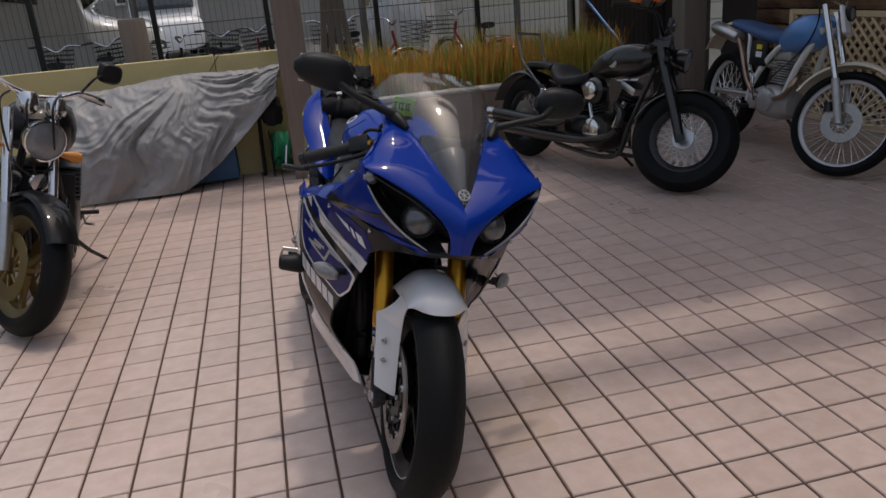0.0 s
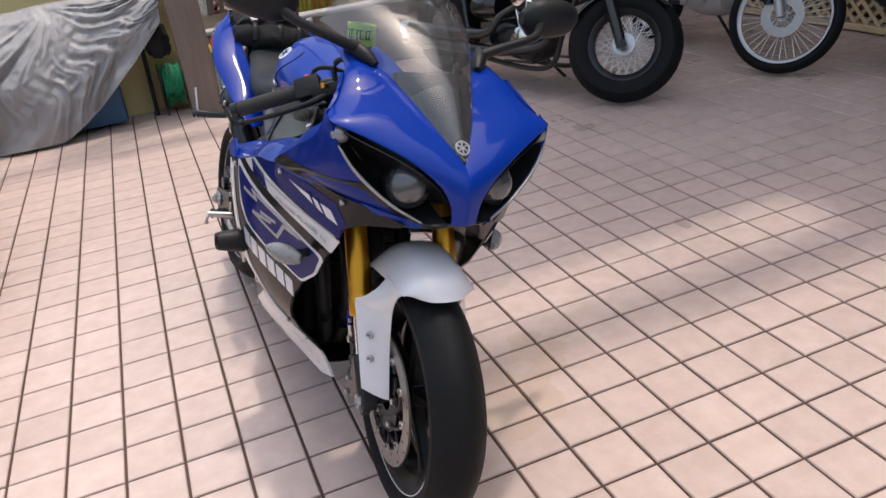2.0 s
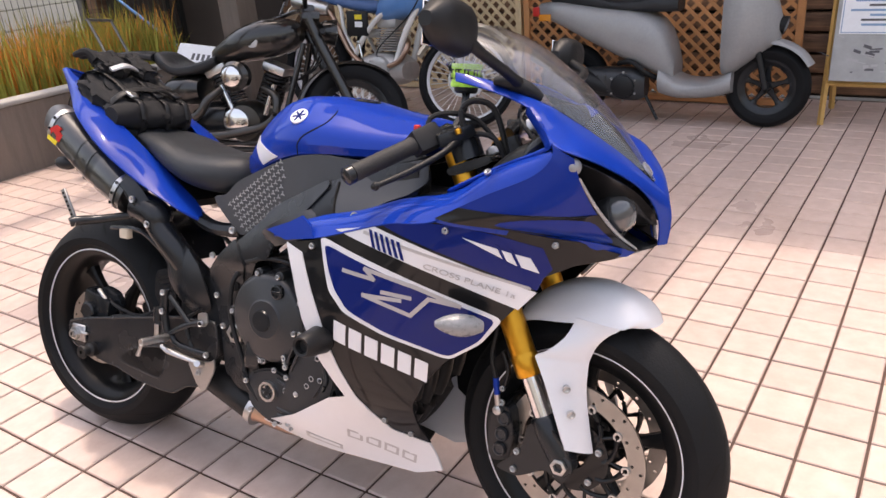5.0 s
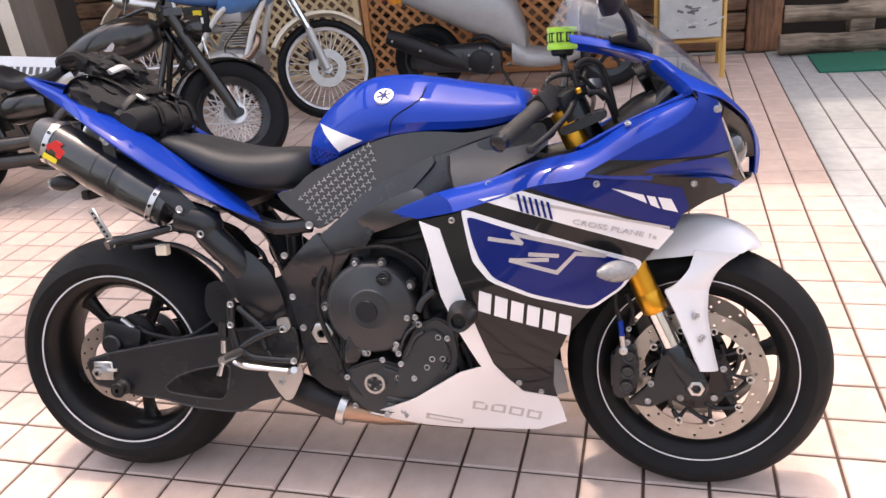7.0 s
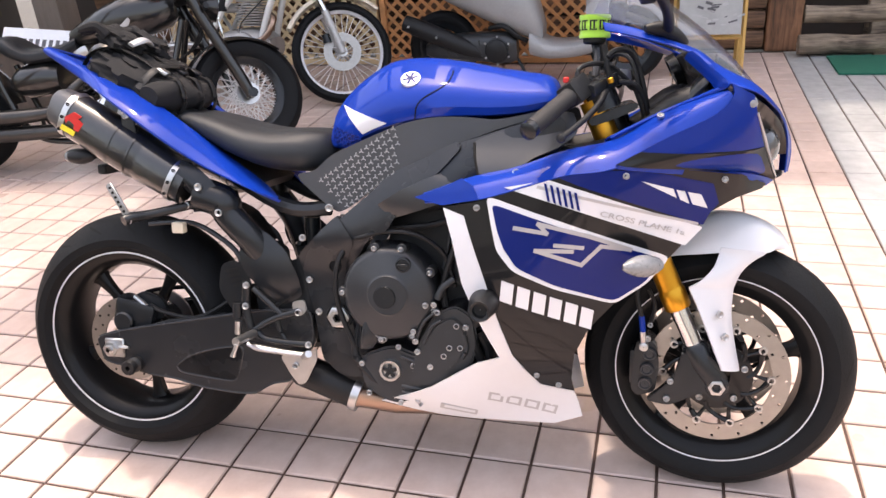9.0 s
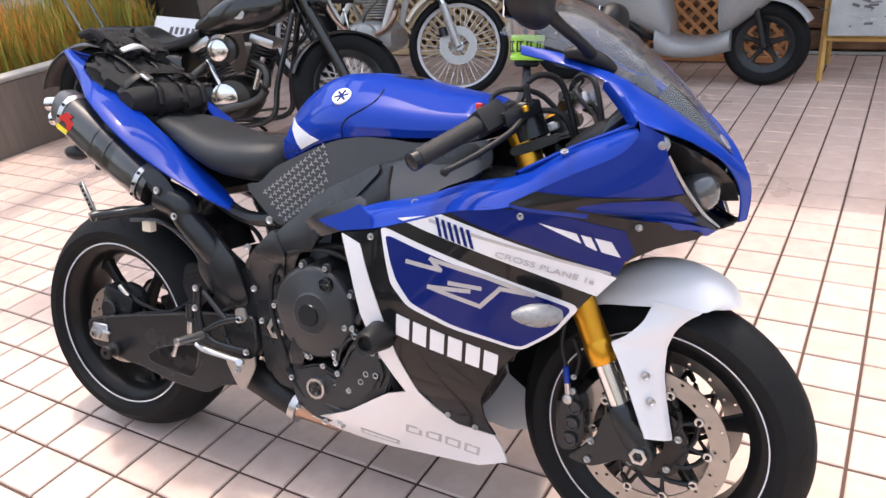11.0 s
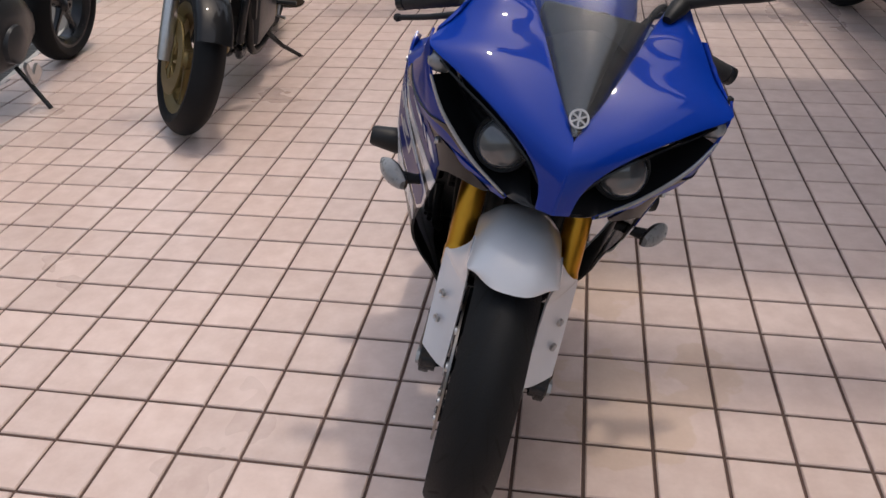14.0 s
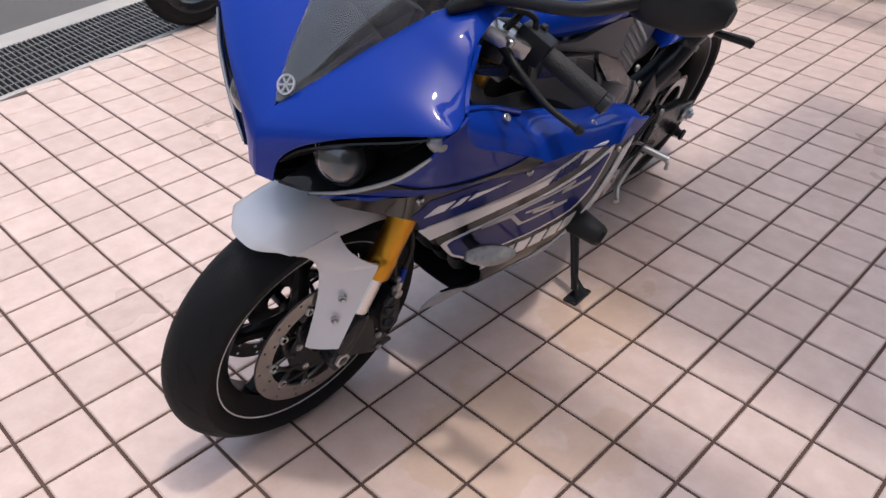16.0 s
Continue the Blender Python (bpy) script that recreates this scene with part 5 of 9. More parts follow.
for k in range(5):
    bm_box(bm, (-.0045, 0, .005), (.0045, .0165, .0085), .001, side_m(-.725, .176, .300, -1) @ pose(0, 0, 0, 0, 0, 72 * k))
part("plug_star", bm, M_SATIN, engine)
for sd in (-1, 1):
    bm = bmesh.new()
    bm_tube(bm, [(-.57, sd * .15, .57), (-.52, sd * .175, .54), (-.50, sd * .18, .48), (-.53, sd * .175, .42)], .014, 10, 14)
    part("coolant_hose", bm, M_BLACK, engine)
for k, y in enumerate((-.115, -.04, .04, .115)):
    bm = bmesh.new()
    bm_tube(bm, [(-.47, y, .56), (-.40, y * 1.02, .53), (-.365, y * .95, .44), (-.38, y * .8, .33), (-.45, y * .55, .22), (-.56, y * .35, .17), (-.68, y * .2 - .02, .165)], .021, 12, 24)
    part("exhaust_header", bm, M_BLACK, engine)
# left engine cover
bm = bmesh.new()
bm_lathe(bm, [(-.05, .105), (.0, .105), (.016, .096), (.024, .06), (.026, .001)], axis='z', n=40, m=side_m(-.70, .165, .44, 1))
part("generator_cover", bm, M_ENGINE, engine)
bm = bmesh.new()
bm_plate(bm, rounded([(-.88, .30), (-.86, .45), (-.80, .50), (-.76, .40), (-.79, .29)], 4, .3), .14, .175, .006)
part("sprocket_cover", bm, M_ENGINE, engine)
# engine guards
for sd in (-1, 1):
    guard = new("crash_bung")
    guard.parent = bike
    bm = bmesh.new()
    bm_disc_rod(bm, (-.495, sd * .16, .508), (-.493, sd * .285, .503), .015, 14, .002)
    part("spacer", bm, M_ALU, guard)
    bm = bmesh.new()
    bm_lathe(bm, [(-.045, .026), (-.03, .031), (.028, .024), (.036, .020), (.034, .015), (.022, .013), (.022, .001)], axis='z', n=24, m=side_m(-.492, .315, .502, sd))
    part("rubber_bung", bm, M_BLACK, guard, "black rubber crash bung")

# -- front end
RAKE = .445
for sd in (-1, 1):
    leg = new("fork_leg")
    leg.parent = bike
    ax = lambda u: (-.07 - RAKE * (u - .42), sd * .106, u)
    bm = bmesh.new()
    bm_tube(bm, [ax(.462), ax(.465), ax(.50), ax(.504), ax(.508), ax(.70), ax(.905)], [.026, .0285, .0285, .0265, .0265, .0265, .0265], 22)
    part("outer_tube", bm, M_GOLD, leg, "gold anodised fork tube")
    bm = bmesh.new()
    bm_tube(bm, [ax(.365), ax(.47)], .0205, 20)
    part("slider", bm, M_CHROME, leg)
    bm = bmesh.new()
    bm_tube(bm, [(.0, sd * .106, .285), (-.012, sd * .106, .315), ax(.345), ax(.378), ax(.384)], [.024, .031, .029, .029, .024], 16)
    bm_plate(bm, rounded([(-0.061, 0.372), (-0.027, 0.373), (0.016, 0.326), (0.024, 0.286), (0.007, 0.257), (-0.034, 0.278), (-0.071, 0.255), (-0.100, 0.240), (-0.151, 0.247), (-0.125, 0.271), (-0.092, 0.306), (-0.078, 0.363)], 4, .28), sd * .118 - .010, sd * .118 + .010, .004)
    bm_lathe(bm, [(-.02, .026), (.010, .026), (.014, .022), (.014, .001)], axis='z', n=24, m=side_m(-.002, .116, .295, sd))
    part("axle_casting", bm, M_SATIN, leg)
    bm = bmesh.new()
    bm_lathe(bm, [(0, .018), (.006, .018), (.007, .016), (.007, .011), (.0, .010)], axis='z', n=6, m=side_m(-.002, .131, .295, sd))
    part("axle_nut", bm, M_ALU, leg)
    # radial caliper
    cal = new("brake_caliper")
    cal.parent = bike
    bm = bmesh.new()
    bm_plate(bm, rounded([(-0.176, 0.372), (-0.152, 0.384), (-0.130, 0.368), (-0.123, 0.316), (-0.130, 0.258), (-0.167, 0.245), (-0.184, 0.259)], 4, .25), sd * .068 - .034, sd * .068 + .037, .008)
    bm_box(bm, (-.188, sd * .072 - .026, .272), (-.170, sd * .072 + .026, .352), .006, seg=2)
    part("caliper_body", bm, M_SATIN, cal)
    for x, z in ((-0.145, 0.350), (-0.149, 0.313), (-0.152, 0.278)):
        bm = bmesh.new()
        bm_lathe(bm, [(0, .016), (.006, .014), (.006, .011), (.003, .009), (.003, .001)], axis='z', n=18, m=side_m(x, .1045, z, sd))
        part("piston_cap", bm, M_ENGINE, cal)
    bolts(cal, [(-.150, sd * .106, .386), (-.098, sd * .129, .300), (-.104, sd * .129, .258)], r=.007, direction=(0, sd, 0))
    bm = bmesh.new()
    bm_tube(bm, [(-0.161, sd * .110, 0.403), (-0.165, sd * .112, 0.439), (-.176, sd * .112, .49), (-.165, sd * .10, .58)], [.005, .005, .005, .005], 8, 14)
    part("brake_hose", bm, M_BLACK, cal)
    bm = bmesh.new()
    bm_tube(bm, [(-0.158, sd * .108, 0.368), (-0.161, sd * .111, 0.403)], .0065, 8)
    bm_lathe(bm, [(-.006, .010), (.006, .010), (.008, .007), (.008, .001)], axis='z', n=14, m=side_m(-0.158, .110, 0.368, sd))
    part("hose_fitting", bm, M_ALU, cal)
    bm = bmesh.new()
    bm_tube(bm, [(-0.161, sd * .111, 0.403), (-0.165, sd * .112, 0.439)], .0068, 10)
    part("hose_collar", bm, M_BLUE, cal, "blue anodised hose collar")
    bm = bmesh.new()
    bm_tube(bm, [(-.152, sd * .108, .50), (-.138, sd * .108, .462), (-.146, sd * .108, .420)], .0075, 8, 12, flat=.6)
    part("hose_stay", bm, M_BLACK, cal)
    bolts(cal, [(-.146, sd * .114, .421)], r=.006, direction=(0, sd, 0))

    # drilled disc: every cell of the ring has a hole through it
    disc = new("brake_disc")
    disc.parent = bike
    disc.matrix_basis = Matrix.Translation((0, sd * .068, .297))
    bm = bmesh.new()
    rows, cols = ((.118, .136), (.136, .155)), 32
    for half, (r0, r1) in enumerate(rows):
        for c in range(cols):
            a0 = 2 * math.pi * (c + .5 * half) / cols
            da = 2 * math.pi / cols
            edge = [(r0, a0), (r0, a0 + da / 2), (r0, a0 + da), ((r0 + r1) / 2, a0 + da), (r1, a0 + da), (r1, a0 + da / 2), (r1, a0), ((r0 + r1) / 2, a0)]
            rm, am = (r0 + r1) / 2, a0 + da / 2
            hole = [Vector((rm * math.cos(am), rm * math.sin(am))) + .0036 * Vector((math.cos(am + math.pi + k * math.pi / 4 - math.pi / 4), math.sin(am + math.pi + k * math.pi / 4 - math.pi / 4))) for k in range(8)][::-1]
            if (c + half) % 2:
                hole = None
            O = [Vector((r * math.cos(a), r * math.sin(a))) for r, a in edge]
            for y in (-.0025, .0025):
                if hole is None:
                    bm.faces.new([bm.verts.new((p.x, y, p.y)) for p in O])
                    continue
                vo = [bm.verts.new((p.x, y, p.y)) for p in O]
                best = min(range(8), key=lambda s: sum((hole[(k + s) % 8] - O[k]).length for k in range(8)))
                vi = [bm.verts.new((hole[(k + best) % 8].x, y, hole[(k + best) % 8].y)) for k in range(8)]
                for k in range(8):
                    bm.faces.new((vo[k], vo[(k + 1) % 8], vi[(k + 1) % 8], vi[k]))
            if hole is not None:
                for k in range(8):
                    p, q = hole[k], hole[(k + 1) % 8]
                    bm.faces.new([bm.verts.new(v) for v in ((p.x, -.0025, p.y), (q.x, -.0025, q.y), (q.x, .0025, q.y), (p.x, .0025, p.y))])
    for r in (.118, .155):
        bm_lathe(bm, [(-.0025, r), (.0025, r)], n=64)
    part("drilled_ring", bm, M_DISC, disc, "drilled steel brake ring")
    bm = bmesh.new()
    bm_lathe(bm, [(-.003, .030), (-.003, .078), (.003, .078), (.003, .030)], n=40, loop=True)
    part("carrier", bm, M_GLOSSB, disc)
    for k in range(10):
        q = 2 * math.pi * k / 10
        bm = bmesh.new()
        arm_line = [(r * math.cos(q + w), 0, r * math.sin(q + w)) for r, w in ((.066, -.62), (.082, -.46), (.097, -.24), (.114, 0))]
        bm_tube(bm, arm_line, [.0065, .0055, .005, .0085], 8, 12)
        bm_tube(bm, [(r * math.cos(q + w), 0, r * math.sin(q + w)) for r, w in ((.070, .16), (.090, .05), (.112, -.01))], [.0045, .0038, .006], 8, 8)
        part("carrier_arm", bm, M_GLOSSB, disc)
    bolts(disc, [(.062 * math.cos(2 * math.pi * (k + .3) / 5), sd * .004, .062 * math.sin(2 * math.pi * (k + .3) / 5)) for k in range(5)], r=.0075, direction=(0, sd, 0))
    for k in range(10):
        q = 2 * math.pi * k / 10
        bm = bmesh.new()
        bm_lathe(bm, [(0, .0095), (.005, .009), (.005, .005), (.002, .004)], axis='z', n=12, m=Matrix.Translation((.115 * math.cos(q), sd * .002, .115 * math.sin(q))) @ pose(0, 0, 0, 90 if sd < 0 else -90, 0, 0))
        part("float_button", bm, M_ALU, disc)

# axle
bm = bmesh.new()
bm_disc_rod(bm, (0, -.125, .294), (0, .125, .294), .012, 12)
part("front_axle", bm, M_SATIN, bike)

# front mudguard: arched top and two legs down the fork
bm = bmesh.new()
arch = []
for v in (-.082, -.07, -.04, 0, .04, .07, .082):
    d = (abs(v) / .082) ** 3
    arch.append([(.136 - .036 * d, v * .74, .588 + .001 * d), (.119 - .023 * d, v * .92, .614 - .023 * d), (.08, v * .985, .640 - .053 * d), (.02, v, .657 - .071 * d), (-.045, v, .652 - .074 * d), (-.10, v, .628 - .056 * d), (-.135, v, .598 - .036 * d)])
bm_patch(bm, arch, 26, 22, .004, (0, 0, -1))
guard = part("front_mudguard", bm, M_WHITE, bike, "white front mudguard with fork legs")
FRONT = [(.084, .588, .0808), (.076, .580, .0804), (.064, .572, .0795), (.046, .554, .078), (.034, .536, .077), (.027, .517, .0765), (.0235, .506, .076), (.0225, .495, .076), (.022, .475, .076), (.022, .45, .076),
         (.026, .42, .0765), (.031, .392, .077), (.040, .350, .078), (.0445, .332, .0785), (.047, .318, .079)]
REAR = [(-.008, .594, .0825), (-.011, .583, .084), (-.014, .574, .088), (-.022, .555, .101), (-.042, .533, .117), (-.060, .521, .127), (-.069, .515, .130), (-.065, .504, .131), (-.054, .482, .131), (-.042, .455, .131),
        (-.030, .426, .131), (-.018, .397, .131), (-.004, .362, .131), (.003, .347, .131), (.008, .334, .131)]
for sd in (-1, 1):
    rows = []
    for f, r in zip(FRONT, REAR):
        rows.append([(f[0] + (r[0] - f[0]) * s, sd * (f[2] + (r[2] - f[2]) * s ** .75), f[1] + (r[1] - f[1]) * s) for s in (0, .12, .35, .7, .92, 1)])
    bm = bmesh.new()
    bm_patch(bm, rows, 14, 44, .004, (0, -sd, 0))
    leg_part = part("guard_leg", bm, M_WHITE, guard)
    bolts(leg_part, [(-.006, sd * .1125, .455), (.008, sd * .1125, .405)], r=.0085, depth=.006, direction=(.6, sd * .8, 0))

# triple clamp, bars, controls
bm = bmesh.new()
bm_plate(bm, rounded([(-.30, .865), (-.20, .90), (-.19, .885), (-.29, .845)], 3, .3), -.14, .14, .006)
part("top_clamp", bm, M_SATIN, bike)
bm = bmesh.new()
bm_box(bm, (-.19, -.14, .70), (-.13, .14, .735), .01, seg=2)
part("lower_clamp", bm, M_BLACK, bike)
bm = bmesh.new()
bm_lathe(bm, [(0, .016), (.012, .015), (.012, .009), (.016, .008), (.016, .001)], axis='z', n=16, m=Matrix.Translation((-.255, 0, .892)) @ pose(0, 0, 0, 0, -24, 0))
part("stem_nut", bm, M_ALU, bike)
for sd in (-1, 1):
    for k, (x, z) in enumerate(((-.292, .925),)):
        bm = bmesh.new()
        bm_lathe(bm, [(-.03, .024), (.0, .024), (.004, .020), (.010, .012), (.010, .001)], axis='z', n=18, m=Matrix.Translation((x + .004, sd * .106, z - .012)) @ pose(0, 0, 0, 0, -24, 0))
        part("fork_cap", bm, M_GOLD, bike)
    bar = new("handlebar")
    bar.parent = bike
    g0, g1 = Vector((-.305, sd * .155, .935)), Vector((-.397, sd * .325, .855))
    if sd > 0:
        g0, g1 = Vector((-.272, .150, .944)), Vector((-.300, .314, .896))
    bm = bmesh.new()
    bm_tube(bm, [(-.27, sd * .106, .935), g0.lerp(g1, -.1), g0.lerp(g1, .35)], .0125, 12)
    part("bar_tube", bm, M_SATIN, bar)
    bm = bmesh.new()
    bm_lathe(bm, [(-.02, .034), (.02, .034), (.02, .024), (-.02, .024)], axis='z', n=24, loop=True, m=Matrix.Translation((-.268, sd * .106, .90)) @ pose(0, 0, 0, 0, -24, 0))
    part("bar_clamp", bm, M_SATIN, bar)
    bm = bmesh.new()
    pts = [g0.lerp(g1, .30 + .68 * k / 16) for k in range(17)]
    bm_tube(bm, pts, [.0185 if k == 0 else (.0168 + .0008 * (k % 2)) for k in range(17)], 16)
    part("grip", bm, mat("rubber_grip", (0.02, 0.02, 0.021), 0.65, bump=0.4, bscale=300), bar, "ribbed black rubber grip")
    bm = bmesh.new()
    bm_tube(bm, [g0.lerp(g1, .97), g0.lerp(g1, .99), g0.lerp(g1, 1.06), g0.lerp(g1, 1.08)], [.012, .018, .018, .012], 16)
    part("bar_end", bm, M_SATIN, bar)
    bm = bmesh.new()
    c = g0.lerp(g1, .17)
    d = (g1 - g0).normalized()
    q = Vector((0, 0, 1)).rotation_difference(d).to_matrix().to_4x4()
    bm_box(bm, (-.022, -.024, -.03), (.022, .024, .03), .007, Matrix.Translation(c) @ q, 2)
    part("switch_box", bm, M_BLACK, bar)
    bm = bmesh.new()
    bm_box(bm, (-.006, -.006, .0), (.006, .006, .012), .002, Matrix.Translation(c + Vector((-.02, 0, .016))))
    part("switch", bm, M_RED if sd < 0 else M_BLACK, bar)
    low = -.004 if sd < 0 else -.016
    lev = [g0 + Vector((.04, 0, -.012)), g0.lerp(g1, .25) + Vector((.055, 0, -.016)), g0.lerp(g1, .65) + Vector((.060, 0, -.014 + low)), g0.lerp(g1, 1.02) + Vector((.058, 0, -.012 + low))]
    bm = bmesh.new()
    bm_tube(bm, lev, [.010, .0065, .006, .0055], 10, 18)
    bm_lathe(bm, [(-.009, .001), (-.007, .006), (0, .009), (.007, .006), (.009, .001)], axis='y', n=12, center=lev[-1])
    part("lever", bm, M_BLACK, bar, "black hand lever")
    bm = bmesh.new()
    bm_box(bm, (-.045, -.018, -.014), (.035, .018, .014), .006, Matrix.Translation(g0 + Vector((.035, -sd * .005, .0))) @ pose(0, 0, 0, 0, -20, sd * -50), 2)
    part("master_cylinder", bm, M_SATIN if sd < 0 else M_ALU, bar)
    bm = bmesh.new()
    bm_tube(bm, [g0 + Vector((.04, -sd * .03, 0)), (-.20, sd * .12, .93), (-.17, sd * .10, .85), (-.16, sd * .09, .76)], .0055, 8, 16)
    part("control_hose", bm, M_BLACK, bar)
    # cables rising in an arch from the switch box, and the looped hose over the clamp
    bm = bmesh.new()
    bm_tube(bm, [c + Vector((.005, 0, .012)), c + Vector((.004, -sd * .008, .042)), c + Vector((.035, -sd * .03, .054)), (-.245, sd * .115, .965), (-.20, sd * .10, .92)], .0052, 8, 22)
    part("arched_cable", bm, M_BLACK, bar)
    bm = bmesh.new()
    bm_tube(bm, [g0 + Vector((.055, -sd * .01, .0)), (-.262, sd * .150, .982), (-.238, sd * .138, 1.002), (-.205, sd * .115, .985), (-.18, sd * .10, .90), (-.165, sd * .09, .80)], .0062, 8, 26)
    part("looped_hose", bm, M_BLACK, bar)
    bm = bmesh.new()
    bm_lathe(bm, [(-.005, .001), (-.005, .006), (.004, .007), (.006, .005), (.006, .001)], axis='z', n=12, m=Matrix.Translation(g0 + Vector((.052, sd * .02, .006))) @ pose(0, 0, 0, 0, -20, 0))
    part("lever_pivot", bm, M_GOLD if sd < 0 else M_ALU, bar)
# brake fluid reservoir wrapped in a lime sweatband
res = new("brake_reservoir")
res.parent = bike
bm = bmesh.new()
bm_lathe(bm, [(0, .020), (.004, .024), (.05, .026), (.056, .024), (.056, .001)], axis='z', n=24, m=Matrix.Translation((-.288, -.083, 1.016)))
part("pot", bm, M_BLACK, res)
bm = bmesh.new()
bm_tube(bm, [(-.288, -.083, 1.02), (-.282, -.10, .985), (-.285, -.135, .94)], .008, 8, 8)
part("bracket", bm, M_SATIN, res)
bm = bmesh.new()
prof = [(.012 + .046 * k / 8, .0315 + .0012 * math.sin(k * 1.9)) for k in range(9)]
bm_lathe(bm, prof + [(.058, .028), (.012, .028)], axis='z', n=32, loop=True, m=Matrix.Translation((-.288, -.083, 1.016)))
band = part("sweatband", bm, M_LIME, res, "lime green knitted sweatband with dark lettering marks")
for k in range(7):
    bm = bmesh.new()
    q0 = radians(150 + k * 34)
    A = [[((.0334) * math.cos(q0 + dq), (.0334) * math.sin(q0 + dq), z) for dq in (0, .09, .18)] for z in (.027, .0295)]
    for zz in ((.027, .0295), (.0445, .047)):
        bm_rings(bm, [[(.0336 * math.cos(q0 + dq), .0336 * math.sin(q0 + dq), z) for dq in (0, .15, .3, .45)] for z in zz], closed_ring=False)
    for qq in (0, .22):
        bm_rings(bm, [[(.0336 * math.cos(q0 + qq + dq), .0336 * math.sin(q0 + qq + dq), z) for dq in (0, .05, .1)] for z in (.027, .047)], closed_ring=False)
    part("dark_mark", bm, M_BLACK, band, at=Matrix.Translation((-.288, -.083, 1.016)))

# front indicators
M_IND = mat("grey_clear_indicator_lens", (0.23, 0.235, 0.24), 0.28, var=0.25, scale=90, coat=0.3, bump=0.25, bscale=260)
for sd in (-1, 1):
    ind = new("indicator")
    ind.parent = bike
    bm = bmesh.new()
    bm_tube(bm, [(-.190, sd * .19, .585), (-.178, sd * .225, .584), (-.172, sd * .250, .584)], [.013, .010, .014], 10)
    part("indicator_stalk", bm, M_BLACK, ind)
    for name_, m_, half, lab in (("indicator_lens", M_IND, 1, "clear ribbed indicator lens"), ("indicator_shell", M_PIPE, -1, "dark grey indicator shell")):
        rings = []
        for k in range(15):
            s = k / 14
            r = .0235 * math.sin(math.pi * (.12 + .83 * s)) ** .75
            c_ = Vector((-.146 - .074 * s, .240 + .056 * s, .583 + .005 * s))
            ring = []
            for j in range(12):
                q = math.pi * (j / 11 - .5)
                f_ = (.95 if half > 0 else .6) * r * math.cos(q) * half
                p = c_ + Vector((.61 * f_, .79 * f_, .95 * r * math.sin(q)))
                ring.append((p.x, sd * p.y, p.z))
            rings.append(ring)
        bm = bmesh.new()
        bm_rings(bm, rings)
        part(name_, bm, m_, ind, lab)

# -- rear end
bm = bmesh.new()
rings = []
for s, w, top, bot in ((-.875, .060, .800, .745), (-.90, .095, .838, .742), (-.95, .125, .846, .738), (-1.03, .135, .846, .745), (-1.10, .130, .856, .768), (-1.17, .112, .876, .80), (-1.24, .095, .888, .84), (-1.262, .085, .880, .852)):
    mid = (top + bot) / 2
    rings.append([(s, w * math.copysign(abs(math.cos(q)) ** .6, math.cos(q)) * (1 - .15 * max(math.sin(q), 0)), mid + (top - bot) / 2 * math.copysign(abs(math.sin(q)) ** .7, math.sin(q)) - (.012 * (1 - abs(math.cos(q))) if math.sin(q) > 0 else 0))
                  for q in (2 * math.pi * j / 28 for j in range(28))])
fine = [[tuple(v) for v in curve_points([r[j] for r in rings], 26)] for j in range(28)]
bm_rings(bm, [[fine[j][k] for j in range(28)] for k in range(26)])
part("rider_seat", bm, M_SEAT, bike, "black vinyl rider seat")
for sd in (-1, 1):
    top = [(-1.0, .118, .684), (-1.054, .120, .724), (-1.157, .136, .800), (-1.282, .154, .890), (-1.38, .132, .944), (-1.50, .092, .992), (-1.655, .010, 1.040)]
    mid = [(-.995, .134, .683), (-1.045, .152, .717), (-1.158, .174, .786), (-1.268, .191, .867), (-1.38, .165, .931), (-1.49, .108, .976), (-1.66, .012, 1.034)]
    bot = [(-.988, .138, .678), (-1.035, .166, .704), (-1.155, .188, .766), (-1.254, .207, .836), (-1.377, .180, .912), (-1.48, .115, .955), (-1.652, .010, 1.022)]
    inn = [(-1.02, .10, .680), (-1.06, .11, .702), (-1.165, .125, .765), (-1.26, .14, .835), (-1.375, .12, .906), (-1.47, .07, .945), (-1.64, .004, 1.012)]
    itop = [(-1.01, .09, .684), (-1.06, .09, .728), (-1.165, .10, .806), (-1.285, .115, .898), (-1.385, .09, .952), (-1.51, .055, .998), (-1.65, .003, 1.042)]
    bm = bmesh.new()
    bm_patch(bm, [[(x, sd * y, z) for x, y, z in c] for c in (itop, top, mid, bot, inn)], 30, 16, .004, (0, -sd, 0))
    part("tail_panel", bm, M_BLUE, bike, "glossy blue tail panel")
    bm = bmesh.new()
    bm_tube(bm, [(-.88, sd * .10, .66), (-1.0, sd * .10, .665), (-1.2, sd * .085, .78), (-1.45, sd * .05, .93)], .018, 8, 16)
    part("subframe_rail", bm, M_SATIN, bike)
bm = bmesh.new()
bm_patch(bm, [[(-1.05, y, .70) for y in (-.09, 0, .09)], [(-1.2, y, .77) for y in (-.085, 0, .085)], [(-1.38, y, .885) for y in (-.06, 0, .06)], [(-1.54, y, .985) for y in (-.012, 0, .012)]], 8, 12, .02, (0, 0, 1))
part("undertail", bm, M_BLACK, bike)
bm = bmesh.new()
bm_patch(bm, [[(-1.22, y, .855 + .010 * (1 - (y / .09) ** 2)) for y in (-.09, -.05, 0, .05, .09)], [(-1.35, y * .8, .922 + .01 * (1 - (y / .09) ** 2)) for y in (-.09, -.05, 0, .05, .09)],
              [(-1.47, y * .45, .975 + .006 * (1 - (y / .09) ** 2)) for y in (-.09, -.05, 0, .05, .09)]], 12, 12, .02, (0, 0, -1))
